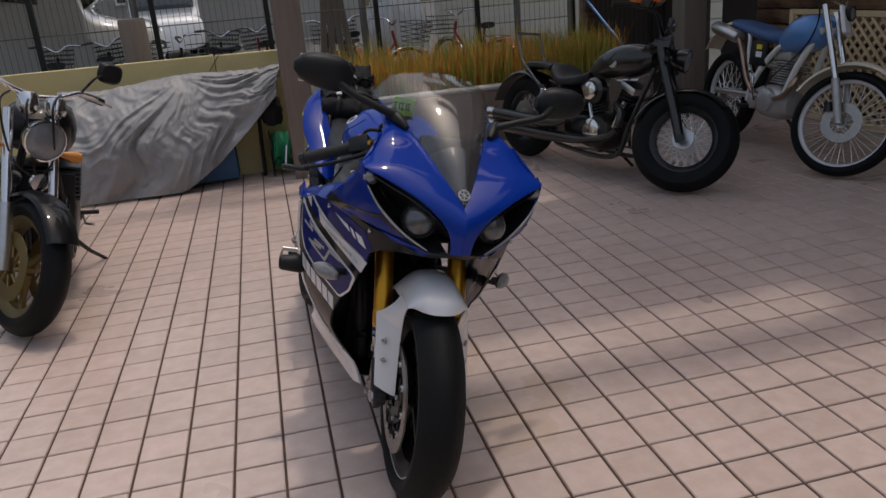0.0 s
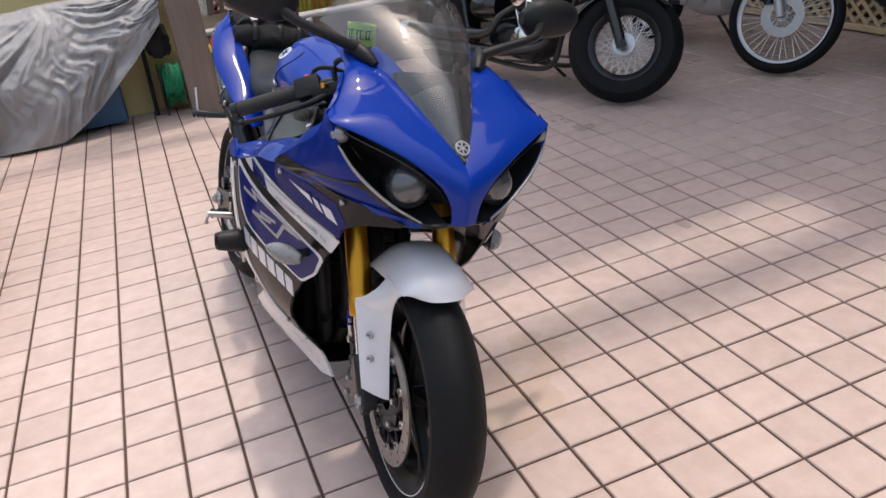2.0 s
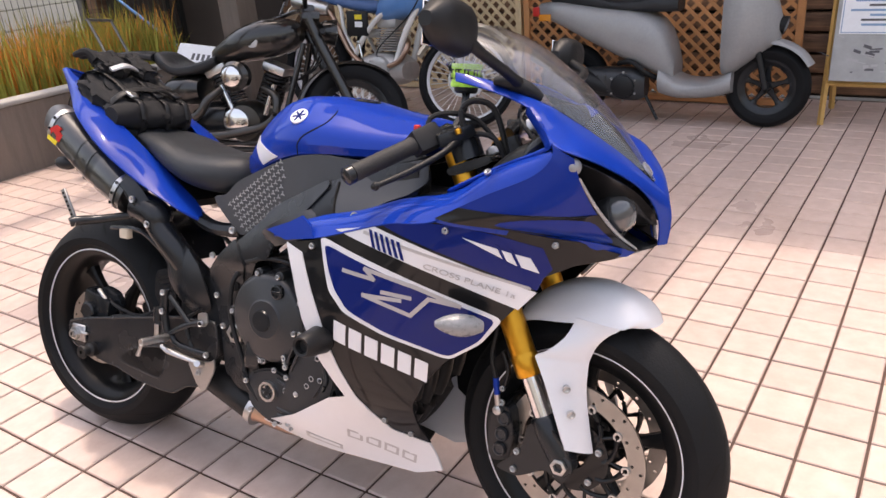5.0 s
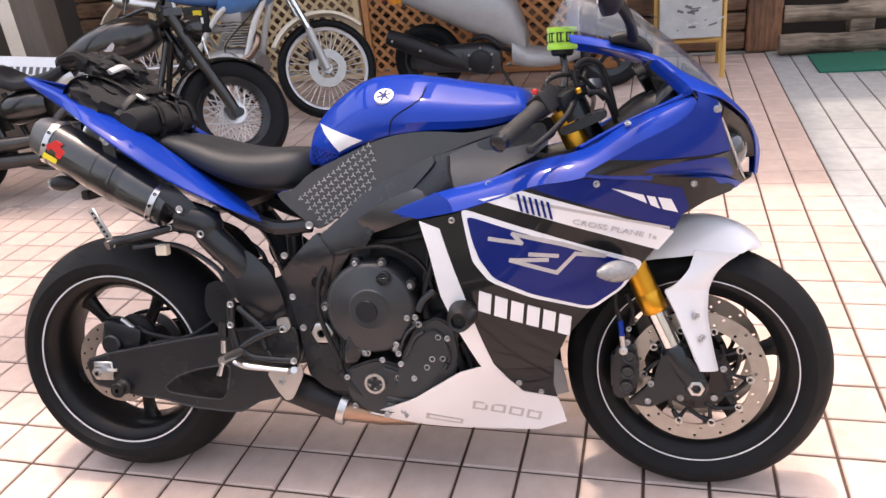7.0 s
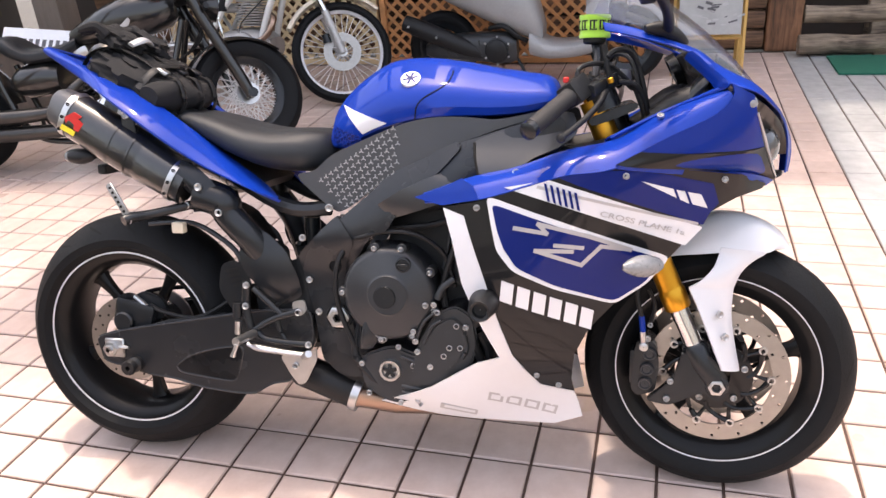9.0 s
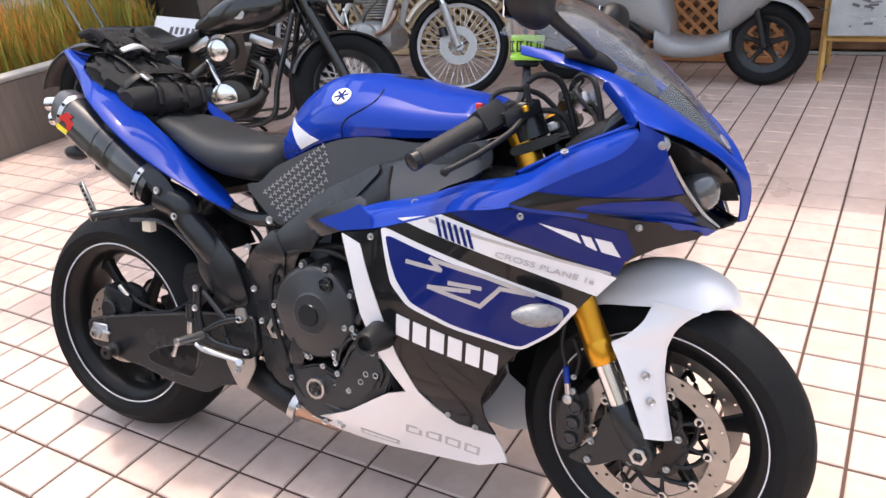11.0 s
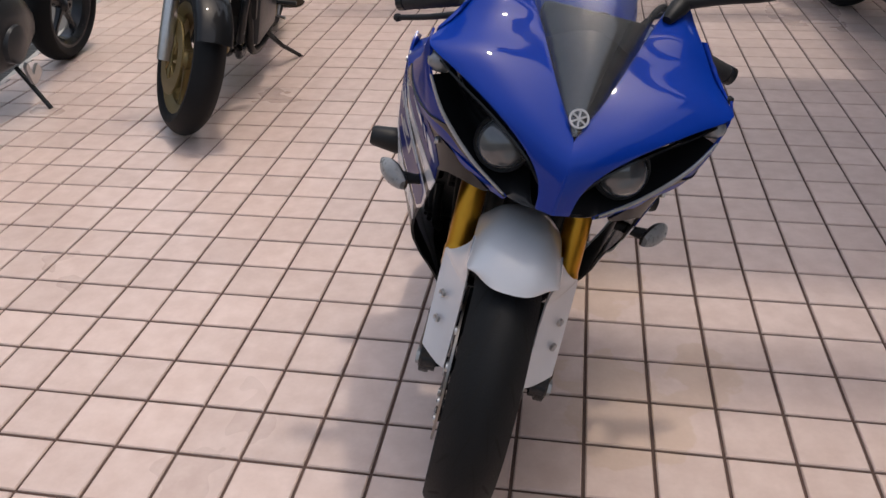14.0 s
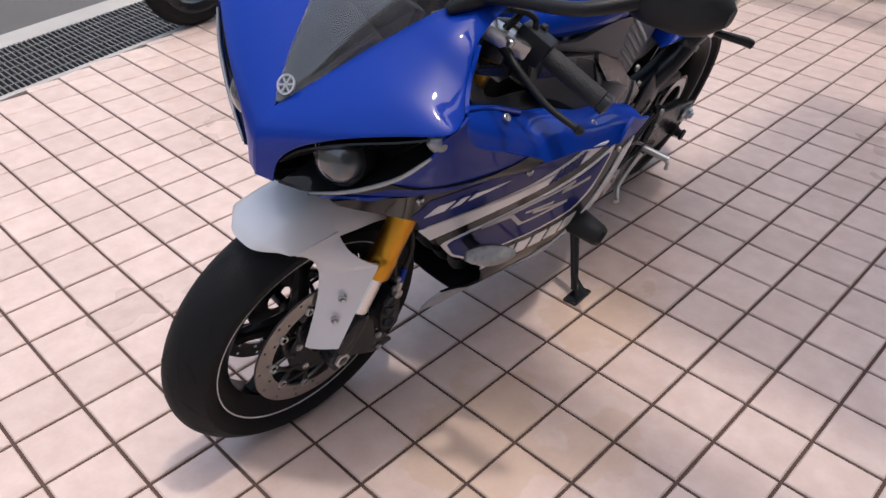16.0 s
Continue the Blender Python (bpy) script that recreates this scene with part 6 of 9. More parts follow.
part("pillion_seat", bm, M_SEAT, bike)
# silencers, one on each side under the tail
for sd in (-1, 1):
    can = new("silencer")
    can.parent = bike
    A, B = Vector((-1.560, sd * .108, .902)), Vector((-1.172, sd * .150, .692))
    d = (B - A).normalized()

    def can_ring(s, w, h, n=24):
        c = A.lerp(B, s)
        up = Vector((0, 1, 0)).cross(d).normalized()
        if up.z < 0:
            up = -up
        return [c + Vector((0, 1, 0)) * w * math.copysign(abs(math.cos(q)) ** .8, math.cos(q)) + up * h * math.copysign(abs(math.sin(q)) ** .8, math.sin(q)) for q in (2 * math.pi * j / n for j in range(n))]
    bm = bmesh.new()
    bm_rings(bm, [can_ring(.13, .050, .054), can_ring(.45, .052, .056), can_ring(.60, .051, .055), can_ring(.615, .049, .053), can_ring(.63, .051, .054), can_ring(.90, .044, .047)])
    part("carbon_sleeve", bm, M_CARBON, can, "carbon fibre silencer sleeve")
    bm = bmesh.new()
    bm_rings(bm, [can_ring(0.0, .034, .040), can_ring(.02, .040, .046), can_ring(.13, .049, .053)])
    bm_rings(bm, [can_ring(-.012, .026, .030), can_ring(.02, .028, .032)])
    part("end_cap", bm, mat("grey_end_cap", (0.10, 0.10, 0.105), 0.35, 0.6) if sd < 0 else M_SATIN, can)
    for s in (.125, .83):
        bm = bmesh.new()
        k = 1 if s < .5 else .93
        bm_rings(bm, [can_ring(s - .012, .052 * k, .056 * k), can_ring(s + .022, .052 * k, .056 * k)], cap=False)
        bm_rings(bm, [can_ring(s - .012, .0505 * k, .0545 * k), can_ring(s + .022, .0505 * k, .0545 * k)], cap=False)
        part("clamp_band", bm, M_ALU, can)
        for q in ((150, 180, 210) if sd < 0 else (-30, 0, 30)):
            ring_ = can_ring(s + .005, .052 * k, .056 * k, 36)
            bolts(can, [ring_[int(q / 10) % 36]], r=.0042, depth=.003, direction=(0, sd, 0), material=M_SATIN, name="rivet")
    for s in (.44, .56):
        bm = bmesh.new()
        bm_rings(bm, [can_ring(s - .006, .0535, .0575), can_ring(s + .006, .0535, .0575)], cap=False)
        bm_rings(bm, [can_ring(s - .006, .0515, .0555), can_ring(s + .006, .0515, .0555)], cap=False)
        part("hanger_strap", bm, M_CARBON, can)
    # red and yellow maker's plates as plain shapes
    c = A.lerp(B, .215)
    mx = Matrix.Translation(c + Vector((0, sd * .0535, .006))) @ pose(0, 0, 0, 0, 28, -sd * 6)
    bm = bmesh.new()
    bm_plate(bm, [(-.024, .0), (-.006, .022), (.014, .020), (.008, .010), (.024, .006), (.018, -.018), (.006, -.016), (.004, -.006), (-.012, -.002), (-.016, -.012)], -.001, .001, m=mx)
    part("red_badge", bm, M_RED, can)
    bm = bmesh.new()
    bm_plate(bm, [(-.024, -.018), (.012, -.020), (.012, -.032), (-.024, -.030)], -.001, .001, m=mx)
    part("yellow_badge", bm, M_YELLOW, can)
    bm = bmesh.new()
    bm_plate(bm, rounded([(-1.365, .893), (-1.335, .893), (-1.325, .80), (-1.36, .80)], 3, .3), sd * .150 - .004, sd * .150 + .004, .001)
    part("hanger", bm, M_SATIN, can)
    bolts(can, [(-1.349, sd * .155, .877)], r=.010, direction=(0, sd, 0))
    # link pipe with heat shield
    bm = bmesh.new()
    bm_tube(bm, [B + Vector((-.01, 0, .005)), B + Vector((.05, -sd * .002, -.015)), (-1.115, sd * .148, .650), (-1.07, sd * .138, .595), (-1.03, sd * .11, .53), (-.98, sd * .06, .45)], [.040, .038, .034, .034, .036, .038], 16, 24)
    part("link_pipe", bm, M_SATIN, can)
    bm = bmesh.new()
    bm_patch(bm, [[(-1.211, sd * .165, 0.777), (-1.156, sd * .17, 0.747), (-1.111, sd * .165, 0.692), (-1.056, sd * .155, 0.622)],
                  [(-1.216, sd * .185, 0.747), (-1.166, sd * .188, 0.712), (-1.126, sd * .18, 0.667), (-1.081, sd * .17, 0.602)],
                  [(-1.211, sd * .17, 0.712), (-1.176, sd * .175, 0.682), (-1.141, sd * .168, 0.642), (-1.106, sd * .155, 0.587)]], 16, 8, .003, (0, -sd, 0))
    part("heat_shield", bm, M_SATIN, can)
    bolts(can, [(-1.160, sd * .190, .717), (-1.120, sd * .180, .657)], r=.009, direction=(0, sd, 0))
    bm = bmesh.new()
    bm_plate(bm, rounded([(-.99, .53), (-.94, .55), (-.91, .42), (-.97, .38), (-1.06, .40), (-1.07, .45)], 4, .3), sd * .09 - .02, sd * .13, .01)
    part("valve_box", bm, M_SATIN, can)

# rear mudguard and bracket
bm = bmesh.new()
bm_patch(bm, [[(-1.10, y, .545) for y in (-.085, 0, .085)], [(-1.15, y, .62) for y in (-.085, 0, .085)], [(-1.24, y, .652) for y in (-.085, 0, .085)], [(-1.33, y, .640) for y in (-.08, 0, .08)]], 8, 14, .006, (0, 0, -1))
part("rear_hugger", bm, M_SATIN, bike)
for sd in (-1, 1):
    bm = bmesh.new()
    bm_tube(bm, [(-1.310, sd * .262, .648), (-1.300, sd * .245, .652), (-1.27, sd * .20, .655), (-1.19, sd * .130, .672), (-1.11, sd * .10, .69)], [.012, .013, .011, .010, .009], 10, 16)
    part("rear_rail", bm, M_SATIN, bike)
    bm = bmesh.new()
    bm_tube(bm, [(-1.345, sd * .108, .612), (-1.25, sd * .112, .620), (-1.19, sd * .115, .605), (-1.12, sd * .118, .558), (-1.10, sd * .118, .515)], .0065, 8, 18)
    part("rail_strut", bm, M_SATIN, bike)
    bm = bmesh.new()
    bm_skin(bm, rounded([(-1.153, .523), (-1.118, .533), (-1.082, .51), (-1.085, .44), (-1.125, .40), (-1.165, .457)], 4, .3), lambda x, z: .126, 0, .004, sd)
    shield = part("hugger_shield", bm, M_SATIN, bike)
    # dark strips on the shield stand in for shaded slots
    for k in range(4):
        bm = bmesh.new()
        bm_skin(bm, rounded([(-1.146 + k * .006, .508 - k * .012), (-1.112 + k * .004, .516 - k * .012), (-1.112 + k * .004, .509 - k * .012), (-1.144 + k * .006, .501 - k * .012)], 3, .3), lambda x, z: .127, 0, .002, sd)
        part("shield_slot", bm, M_RECESS, shield)
    bm = bmesh.new()
    bm_skin(bm, rounded([(-1.075, .625), (-1.017, .602), (-.974, .565), (-.95, .507), (-.944, .455), (-.994, .428), (-1.046, .475), (-1.09, .52), (-1.10, .56)], 4, .3),
            lambda x, z: .105 + .055 * max(1 - ((x + 1.015) ** 2 + (z - .52) ** 2) / .014, 0) ** .6, 0, .005, sd, .02)
    part("pipe_cover", bm, M_SATIN, bike)
bm = bmesh.new()
bm_box(bm, (-.008, -.003, -.01), (.008, .003, .088), .001, Matrix.Translation((-1.304, -.250, .652)) @ pose(0, 0, 0, 0, -29, 0))
bracket = part("plate_bracket", bm, M_ALU, bike)
# dark discs stand in for the shade in the bracket's holes
for k in range(6):
    bm = bmesh.new()
    bm_lathe(bm, [(-.0045, .0032), (.0045, .0032)], n=8, m=Matrix.Translation((-1.304, -.250, .652)) @ pose(0, 0, 0, 0, -29, 0) @ Matrix.Translation((0, 0, .018 + k * .012)))
    bmesh.ops.holes_fill(bm, edges=bm.edges[:])
    part("slot", bm, M_RECESS, bracket)
bolts(bike, [(-1.301, -.252, .648), (-1.215, -.152, .668)], r=.008, direction=(0, -1, 0))
bm = bmesh.new()
bm_box(bm, (-1.259, -.155, .600), (-1.229, -.135, .626), .004, seg=2)
part("sensor_block", bm, M_CREAM, bike)

# swingarm: a tapered beam with a lower brace and an opening between them
OUT = rounded([(-1.498, 0.326), (-1.422, 0.348), (-1.165, 0.396), (-1.052, 0.416), (-0.926, 0.424), (-0.920, 0.341), (-0.981, 0.244), (-1.033, 0.234), (-1.081, 0.204), (-1.120, 0.202), (-1.215, 0.210), (-1.294, 0.230), (-1.361, 0.236), (-1.413, 0.250), (-1.482, 0.264)], 4, .22)
HOLE = rounded([(-1.285, 0.265), (-1.245, 0.292), (-1.189, 0.311), (-1.097, 0.328), (-1.126, 0.230), (-1.184, 0.235), (-1.275, 0.247)], 5, .28)
for sd in (-1, 1):
    arm = new("swingarm")
    arm.parent = bike
    k0 = min(range(len(OUT)), key=lambda i: (OUT[i][0] - HOLE[0][0]) ** 2 + (OUT[i][1] - HOLE[0][1]) ** 2)
    j0 = min(range(len(HOLE)), key=lambda i: (OUT[k0][0] - HOLE[i][0]) ** 2 + (OUT[k0][1] - HOLE[i][1]) ** 2)
    bm = bmesh.new()
    bm_plate(bm, OUT[k0:] + OUT[:k0 + 1] + (HOLE[j0:] + HOLE[:j0 + 1])[::-1], sd * .128 - .015, sd * .128 + .015)
    bmesh.ops.remove_doubles(bm, verts=bm.verts, dist=1e-5)
    part("arm_casting", bm, M_FRAME, arm, "satin black swingarm casting")
    for edge in (OUT, HOLE):
        bm = bmesh.new()
        bm_tube(bm, [(x, sd * .141, z) for x, z in edge], .0035, 8, closed=True)
        part("arm_edge", bm, M_FRAME, arm)
    bm = bmesh.new()
    bm_box(bm, (-1.475, sd * .146 - .004, 0.277), (-1.422, sd * .146 + .004, 0.326), .003)
    part("axle_block", bm, M_ALU, arm)
    bm = bmesh.new()
    bm_lathe(bm, [(0, .019), (.010, .019), (.011, .012), (.018, .011), (.018, .006), (.010, .005)], axis='z', n=6, m=side_m(-1.455, .150, 0.301, sd))
    part("axle_nut", bm, M_ALU, arm)
    bm = bmesh.new()
    bm_disc_rod(bm, (-1.434, sd * .150, 0.305), (-1.408, sd * .150, 0.305), .004, 8)
    part("adjuster_screw", bm, M_ALU, arm)
    bm = bmesh.new()
    bm_lathe(bm, [(-.01, .020), (.012, .020), (.018, .014), (.030, .013), (.034, .019), (.040, .017), (.040, .006), (.034, .005)], axis='z', n=18, m=side_m(-1.393, .145, 0.263, sd))
    part("stand_bobbin", bm, M_BLACK, arm)
    # footrest hanger: open triangle of bars, peg, pedal and heel plate
    rest = new("footrest_hanger")
    rest.parent = bike
    for line, r_ in (([(-1.065, sd * 0.175, 0.496), (-1.072, sd * 0.175, 0.435), (-1.063, sd * 0.175, 0.384)], .0105), ([(-1.051, sd * 0.175, 0.479), (-1.016, sd * 0.175, 0.448), (-0.985, sd * 0.175, 0.420)], .007), ([(-1.052, sd * 0.175, 0.380), (-1.000, sd * 0.175, 0.410), (-0.941, sd * 0.175, 0.429)], .0085),
                     ([(-1.049, sd * 0.175, 0.376), (-1.028, sd * 0.175, 0.358), (-0.979, sd * 0.175, 0.352), (-0.920, sd * 0.175, 0.350)], .0085), ([(-0.997, sd * 0.172, 0.411), (-0.991, sd * 0.172, 0.379), (-0.977, sd * 0.172, 0.354)], .006)):
        bm = bmesh.new()
        bm_tube(bm, line, r_, 10, 14)
        part("hanger_bar", bm, M_SATIN, rest)
    bm = bmesh.new()
    bm_plate(bm, rounded([(-0.957, 0.451), (-0.927, 0.457), (-0.922, 0.433), (-0.934, 0.418), (-0.955, 0.418)], 3, .25), sd * .172 - .003, sd * .172 + .003, .001)
    part("lug_plate", bm, M_ALU, rest)
    bm = bmesh.new()
    bm_plate(bm, rounded([(-0.997, 0.320), (-0.918, 0.330), (-0.904, 0.341), (-0.903, 0.312), (-0.934, 0.252), (-0.951, 0.247), (-0.969, 0.269)], 4, .25), sd * .170 - .003, sd * .170 + .003, .001)
    part("heel_plate", bm, M_ALU, rest)
    bm = bmesh.new()
    peg = curve_points([(-1.050, sd * 0.185, 0.374), (-1.060, sd * 0.262, 0.377)], 15)
    bm_tube(bm, peg, [.0105 if k % 2 else .0092 for k in range(15)], 10)
    part("foot_peg", bm, M_ALU, rest, "ribbed aluminium foot peg")
    bm = bmesh.new()
    bm_tube(bm, [(-1.058, sd * 0.262, 0.371), (-1.062, sd * 0.264, 0.358), (-1.068, sd * 0.264, 0.344)], [.005, .0045, .0065], 8)
    part("peg_feeler", bm, M_ALU, rest)
    bm = bmesh.new()
    if sd < 0:
        bm_tube(bm, [(-1.066, sd * 0.192, 0.350), (-1.039, sd * 0.192, 0.341), (-0.987, sd * 0.192, 0.335), (-0.926, sd * 0.192, 0.330)], [.006, .0105, .0085, .0075], 10, 14, flat=.8)
        bm_tube(bm, [(-0.930, sd * 0.188, 0.325), (-0.898, sd * 0.235, 0.349)], .008, 10)
    else:
        bm_tube(bm, [(-1.04, .19, .36), (-.94, .2, .31), (-.89, .23, .295)], [.008, .007, .009], 8, 8)
    part("pedal", bm, M_ALU, rest)
    if sd < 0:
        bm = bmesh.new()
        bm_tube(bm, [(-1.091, sd * 0.178, 0.444), (-1.094, sd * 0.178, 0.409)], .011, 12)
        part("brake_switch", bm, M_SATIN, rest)
        bm = bmesh.new()
        bm_tube(bm, [(-1.092, sd * 0.180, 0.400), (-1.095, sd * 0.180, 0.368)], .0075, 10)
        part("rod_clevis", bm, M_ALU, rest)
    bolts(rest, [(-1.061, sd * 0.186, 0.490), (-1.066, sd * 0.186, 0.440), (-0.940, sd * 0.178, 0.428), (-0.917, sd * 0.184, 0.353), (-0.956, sd * 0.174, 0.296)], r=.008, direction=(0, sd, 0))

# rear brake
bm = bmesh.new()
bm_lathe(bm, [(-.0025, .070), (-.0025, .110), (.0025, .110), (.0025, .070)], n=48, loop=True, m=Matrix.Translation((-1.415, -.082, .318)))
rd = part("rear_brake_disc", bm, M_DISC, bike)
# dark discs on the ring, for the shade in its drilled holes
for k in range(30):
    q = 2 * math.pi * k / 30
    r = .082 if k % 2 else .099
    bm = bmesh.new()
    bm_lathe(bm, [(-.003, .0034), (.003, .0034)], n=8, m=Matrix.Translation((-1.415 + r * math.cos(q), -.082, .318 + r * math.sin(q))))
    bmesh.ops.holes_fill(bm, edges=bm.edges[:])
    part("drill_hole", bm, M_RECESS, rd)
bm = bmesh.new()
bm_box(bm, (-1.425, -.125, .362), (-1.318, -.070, .432), .012, pose(-1.37, 0, .4, 0, 14, 0) @ pose(1.37, 0, -.4), 2)
bm_disc_rod(bm, (-1.395, -.07, .380), (-1.395, -.138, .380), .026, 20, .004)
bm_plate(bm, rounded([(-1.41, .42), (-1.36, .452), (-1.31, .44), (-1.29, .40), (-1.34, .36), (-1.42, .36)], 3, .25), -.100, -.082, .003)
rc = part("rear_caliper", bm, M_SATIN, bike)
bolts(rc, [(-1.385, -.117, .41), (-1.33, -.117, .39)], r=.007)
bm = bmesh.new()
bm_tube(bm, [(-1.33, -.11, .42), (-1.29, -.115, .405), (-1.2, -.11, .395), (-1.1, -.10, .45), (-1.0, -.12, .50)], .005, 8, 18)
part("rear_brake_line", bm, M_BLACK, bike)
bm = bmesh.new()
bm_tube(bm, [(-1.37, -.112, .442), (-1.325, -.118, .41)], .006, 8)
part("line_fitting", bm, M_ALU, bike)
# chain and sprocket
bm = bmesh.new()
bm_lathe(bm, [(-.003, .06), (-.003, .088), (.003, .088), (.003, .06)], n=40, loop=True, m=Matrix.Translation((-1.415, .082, .318)))
part("sprocket", bm, M_ALU, bike)
bm = bmesh.new()
bm_tube(bm, [(-1.415, .082, .408), (-1.1, .085, .43), (-.82, .09, .45), (-.79, .09, .42), (-.82, .09, .39), (-1.1, .085, .30), (-1.415, .082, .228), (-1.49, .082, .265), (-1.505, .082, .318), (-1.49, .082, .372)], .006, 6, 60, closed=True)
part("chain", bm, M_SATIN, bike)
# shock absorber and silencer body under the engine
bm = bmesh.new()
bm_tube(bm, [(-.97 + .035 * math.cos(q), .035 * math.sin(q), .36 + k * .0042) for k, q in ((k, k * .62) for k in range(48))], .006, 6)
part("shock_spring", bm, M_SATIN, bike)
bm = bmesh.new()
bm_tube(bm, [(-.97, 0, .30), (-.965, 0, .62)], .02, 12)
part("shock_body", bm, M_SATIN, bike)
bm = bmesh.new()
bm_tube(bm, [(-.95, -.135, .278), (-.935, -.135, .272), (-.80, -.135, .222), (-.79, -.135, .218)], [.034, .04, .04, .034], 18)
part("collector", bm, M_BLACK, bike)
bm = bmesh.new()
bm_tube(bm, [(-.80, -.135, .222), (-.785, -.134, .216), (-.70, -.12, .20), (-.62, -.08, .185)], [.042, .030, .030, .028], 16)
part("collector_joint", bm, M_TITAN, bike)
for x, z in ((-.793, .219),):
    bm = bmesh.new()
    bm_tube(bm, [(x - .012, -.135, z + .004), (x + .006, -.135, z - .002)], .044, 18)
    part("collector_clamp", bm, M_ALU, bike)
# side stand, down on the left
stand = new("side_stand")
stand.parent = bike
bm = bmesh.new()
bm_tube(bm, [(-.80, .17, .25), (-.78, .215, .17), (-.750, .268, .080)], [.014, .012, .010], 10)
part("stand_leg", bm, M_SATIN, stand)
bm = bmesh.new()
bm_tube(bm, [(-.762, .245, .115), (-.735, .285, .118), (-.715, .315, .123)], .005, 8)
part("stand_tang", bm, M_SATIN, stand)
bm = bmesh.new()
mfoot = Matrix.Translation((-.745, .281, .067)) @ pose(0, 0, 0, -LEAN, 0, 0)
bm_box(bm, (-.045, -.02, -.006), (.035, .022, .004), .003, mfoot @ Matrix.Translation((0, 0, .0)))
part("stand_foot", bm, M_SATIN, stand)

# rear indicators and the plate carrier under the tail
for sd in (-1, 1):
    ind = new("rear_indicator")
    ind.parent = bike
    bm = bmesh.new()
    bm_tube(bm, [(-1.40, sd * .03, .80), (-1.45, sd * .07, .785), (-1.485, sd * .105, .778)], [.010, .008, .009], 8, 10)
    part("indicator_stalk", bm, M_BLACK, ind)
    bm = bmesh.new()
    bm_rings(bm, [[(-1.475 - .070 * s, sd * (.125 + .022 * math.cos(q) * r), .778 + .019 * math.sin(q) * r) for q in (2 * math.pi * j / 16 for j in range(16))]
                  for s, r in ((-.15, .35), (0, .7), (.25, .98), (.5, 1.0), (.72, .85))])
    part("indicator_shell", bm, M_BLACK, ind)
    bm = bmesh.new()
    bm_rings(bm, [[(-1.475 - .070 * s, sd * (.125 + .022 * math.cos(q) * r), .778 + .019 * math.sin(q) * r) for q in (2 * math.pi * j / 16 for j in range(16))]
                  for s, r in ((.72, .86), (.85, .68), (.95, .42), (1.0, .15))])
    part("indicator_lens", bm, M_LENS, ind)
bm = bmesh.new()
bm_box(bm, (-.012, -.09, -.012), (.012, .09, .012), .004, Matrix.Translation((-1.475, 0, .742)))
bm_tube(bm, [(-1.38, 0, .82), (-1.44, 0, .77), (-1.475, 0, .745)], .02, 8, 8, flat=.5)
part("plate_carrier", bm, M_BLACK, bike)

# chain guard on the left arm, rear brake hose on the right
bm = bmesh.new()
bm_patch(bm, [[(-1.06, .075, .452), (-1.20, .072, .468), (-1.36, .070, .452)], [(-1.06, .098, .456), (-1.20, .098, .472), (-1.36, .094, .454)],
              [(-1.06, .106, .438), (-1.20, .106, .450), (-1.36, .100, .432)]], 16, 8, .003, (0, -1, -1))
part("chain_guard", bm, M_BLACK, bike)
bm = bmesh.new()
bm_tube(bm, [(-1.36, -.118, .345), (-1.28, -.130, .385), (-1.15, -.132, .402), (-1.02, -.135, .425), (-.94, -.14, .47)], .0045, 8, 24)
part("rear_brake_hose", bm, M_BLACK, bike)

# the front end rests a little to the right of straight ahead, about the steering axis
axis = Vector((-RAKE, 0, 1)).normalized()
TURNED = Matrix.Translation((.004, 0, 0)) @ Matrix.Translation((-.305, 0, .88)) @ Matrix.Rotation(radians(-5), 4, axis) @ Matrix.Translation((.305, 0, -.88))
DRIVE, COLLECT = (Matrix.Translation(v) for v in ((-.032, 0, -.014), (-.037, .042, -.018)))
SETTLED = {word: m for m, words in (
    (TURNED, "front_wheel fork_leg brake_caliper brake_disc front_axle front_mudguard lower_clamp"),
    (DRIVE, "rear_brake_disc rear_caliper rear_brake_line line_fitting sprocket chain chain_guard rear_brake_hose"),
    (COLLECT, "collector collector_joint collector_clamp")) for word in words.split()}
for ob in bike.children:
    if ob.name.split(".")[0] in SETTLED:
        ob.matrix_basis = SETTLED[ob.name.split(".")[0]] @ ob.matrix_basis

# -- gloves and soft bag strapped on the pillion seat
bag = thing("strapped_soft_bag", BIKE @ Matrix.Translation((-1.37, -.005, .922)) @ pose(0, 0, 0, 0, 25, 0), "black nylon soft bag strapped on the pillion seat with riding gloves", "bag")


def lump(bm, c, r, n=22, m=14, amp=.12, freq=3.2, seed=0.0):
    rings = []
    for i in range(1, m):
        t = math.pi * i / m
        ring = []
        for j in range(n):
            q = 2 * math.pi * j / n
            d = Vector((math.sin(t) * math.cos(q), math.sin(t) * math.sin(q), math.cos(t)))
            k = 1 + amp * noise.noise(d * freq + Vector((seed, seed * 1.7, 0)))
            sq = lambda a: math.copysign(abs(a) ** .75, a)
            ring.append(Vector(c) + Vector((sq(d.x) * r[0], sq(d.y) * r[1], sq(d.z) * r[2])) * k)
        rings.append(ring)
    bm_rings(bm, rings)


bm = bmesh.new()
lump(bm, (-.02, 0, .026), (.125, .120, .048), 36, 22, .20, 4.2, 1.3)
part("bag_body", bm, M_CLOTH, bag)
bm = bmesh.new()
lump(bm, (-.035, .01, .066), (.085, .085, .020), 30, 16, .5, 5.0, 7.7)
part("bag_flap", bm, M_CLOTH, bag, "crumpled top flap")
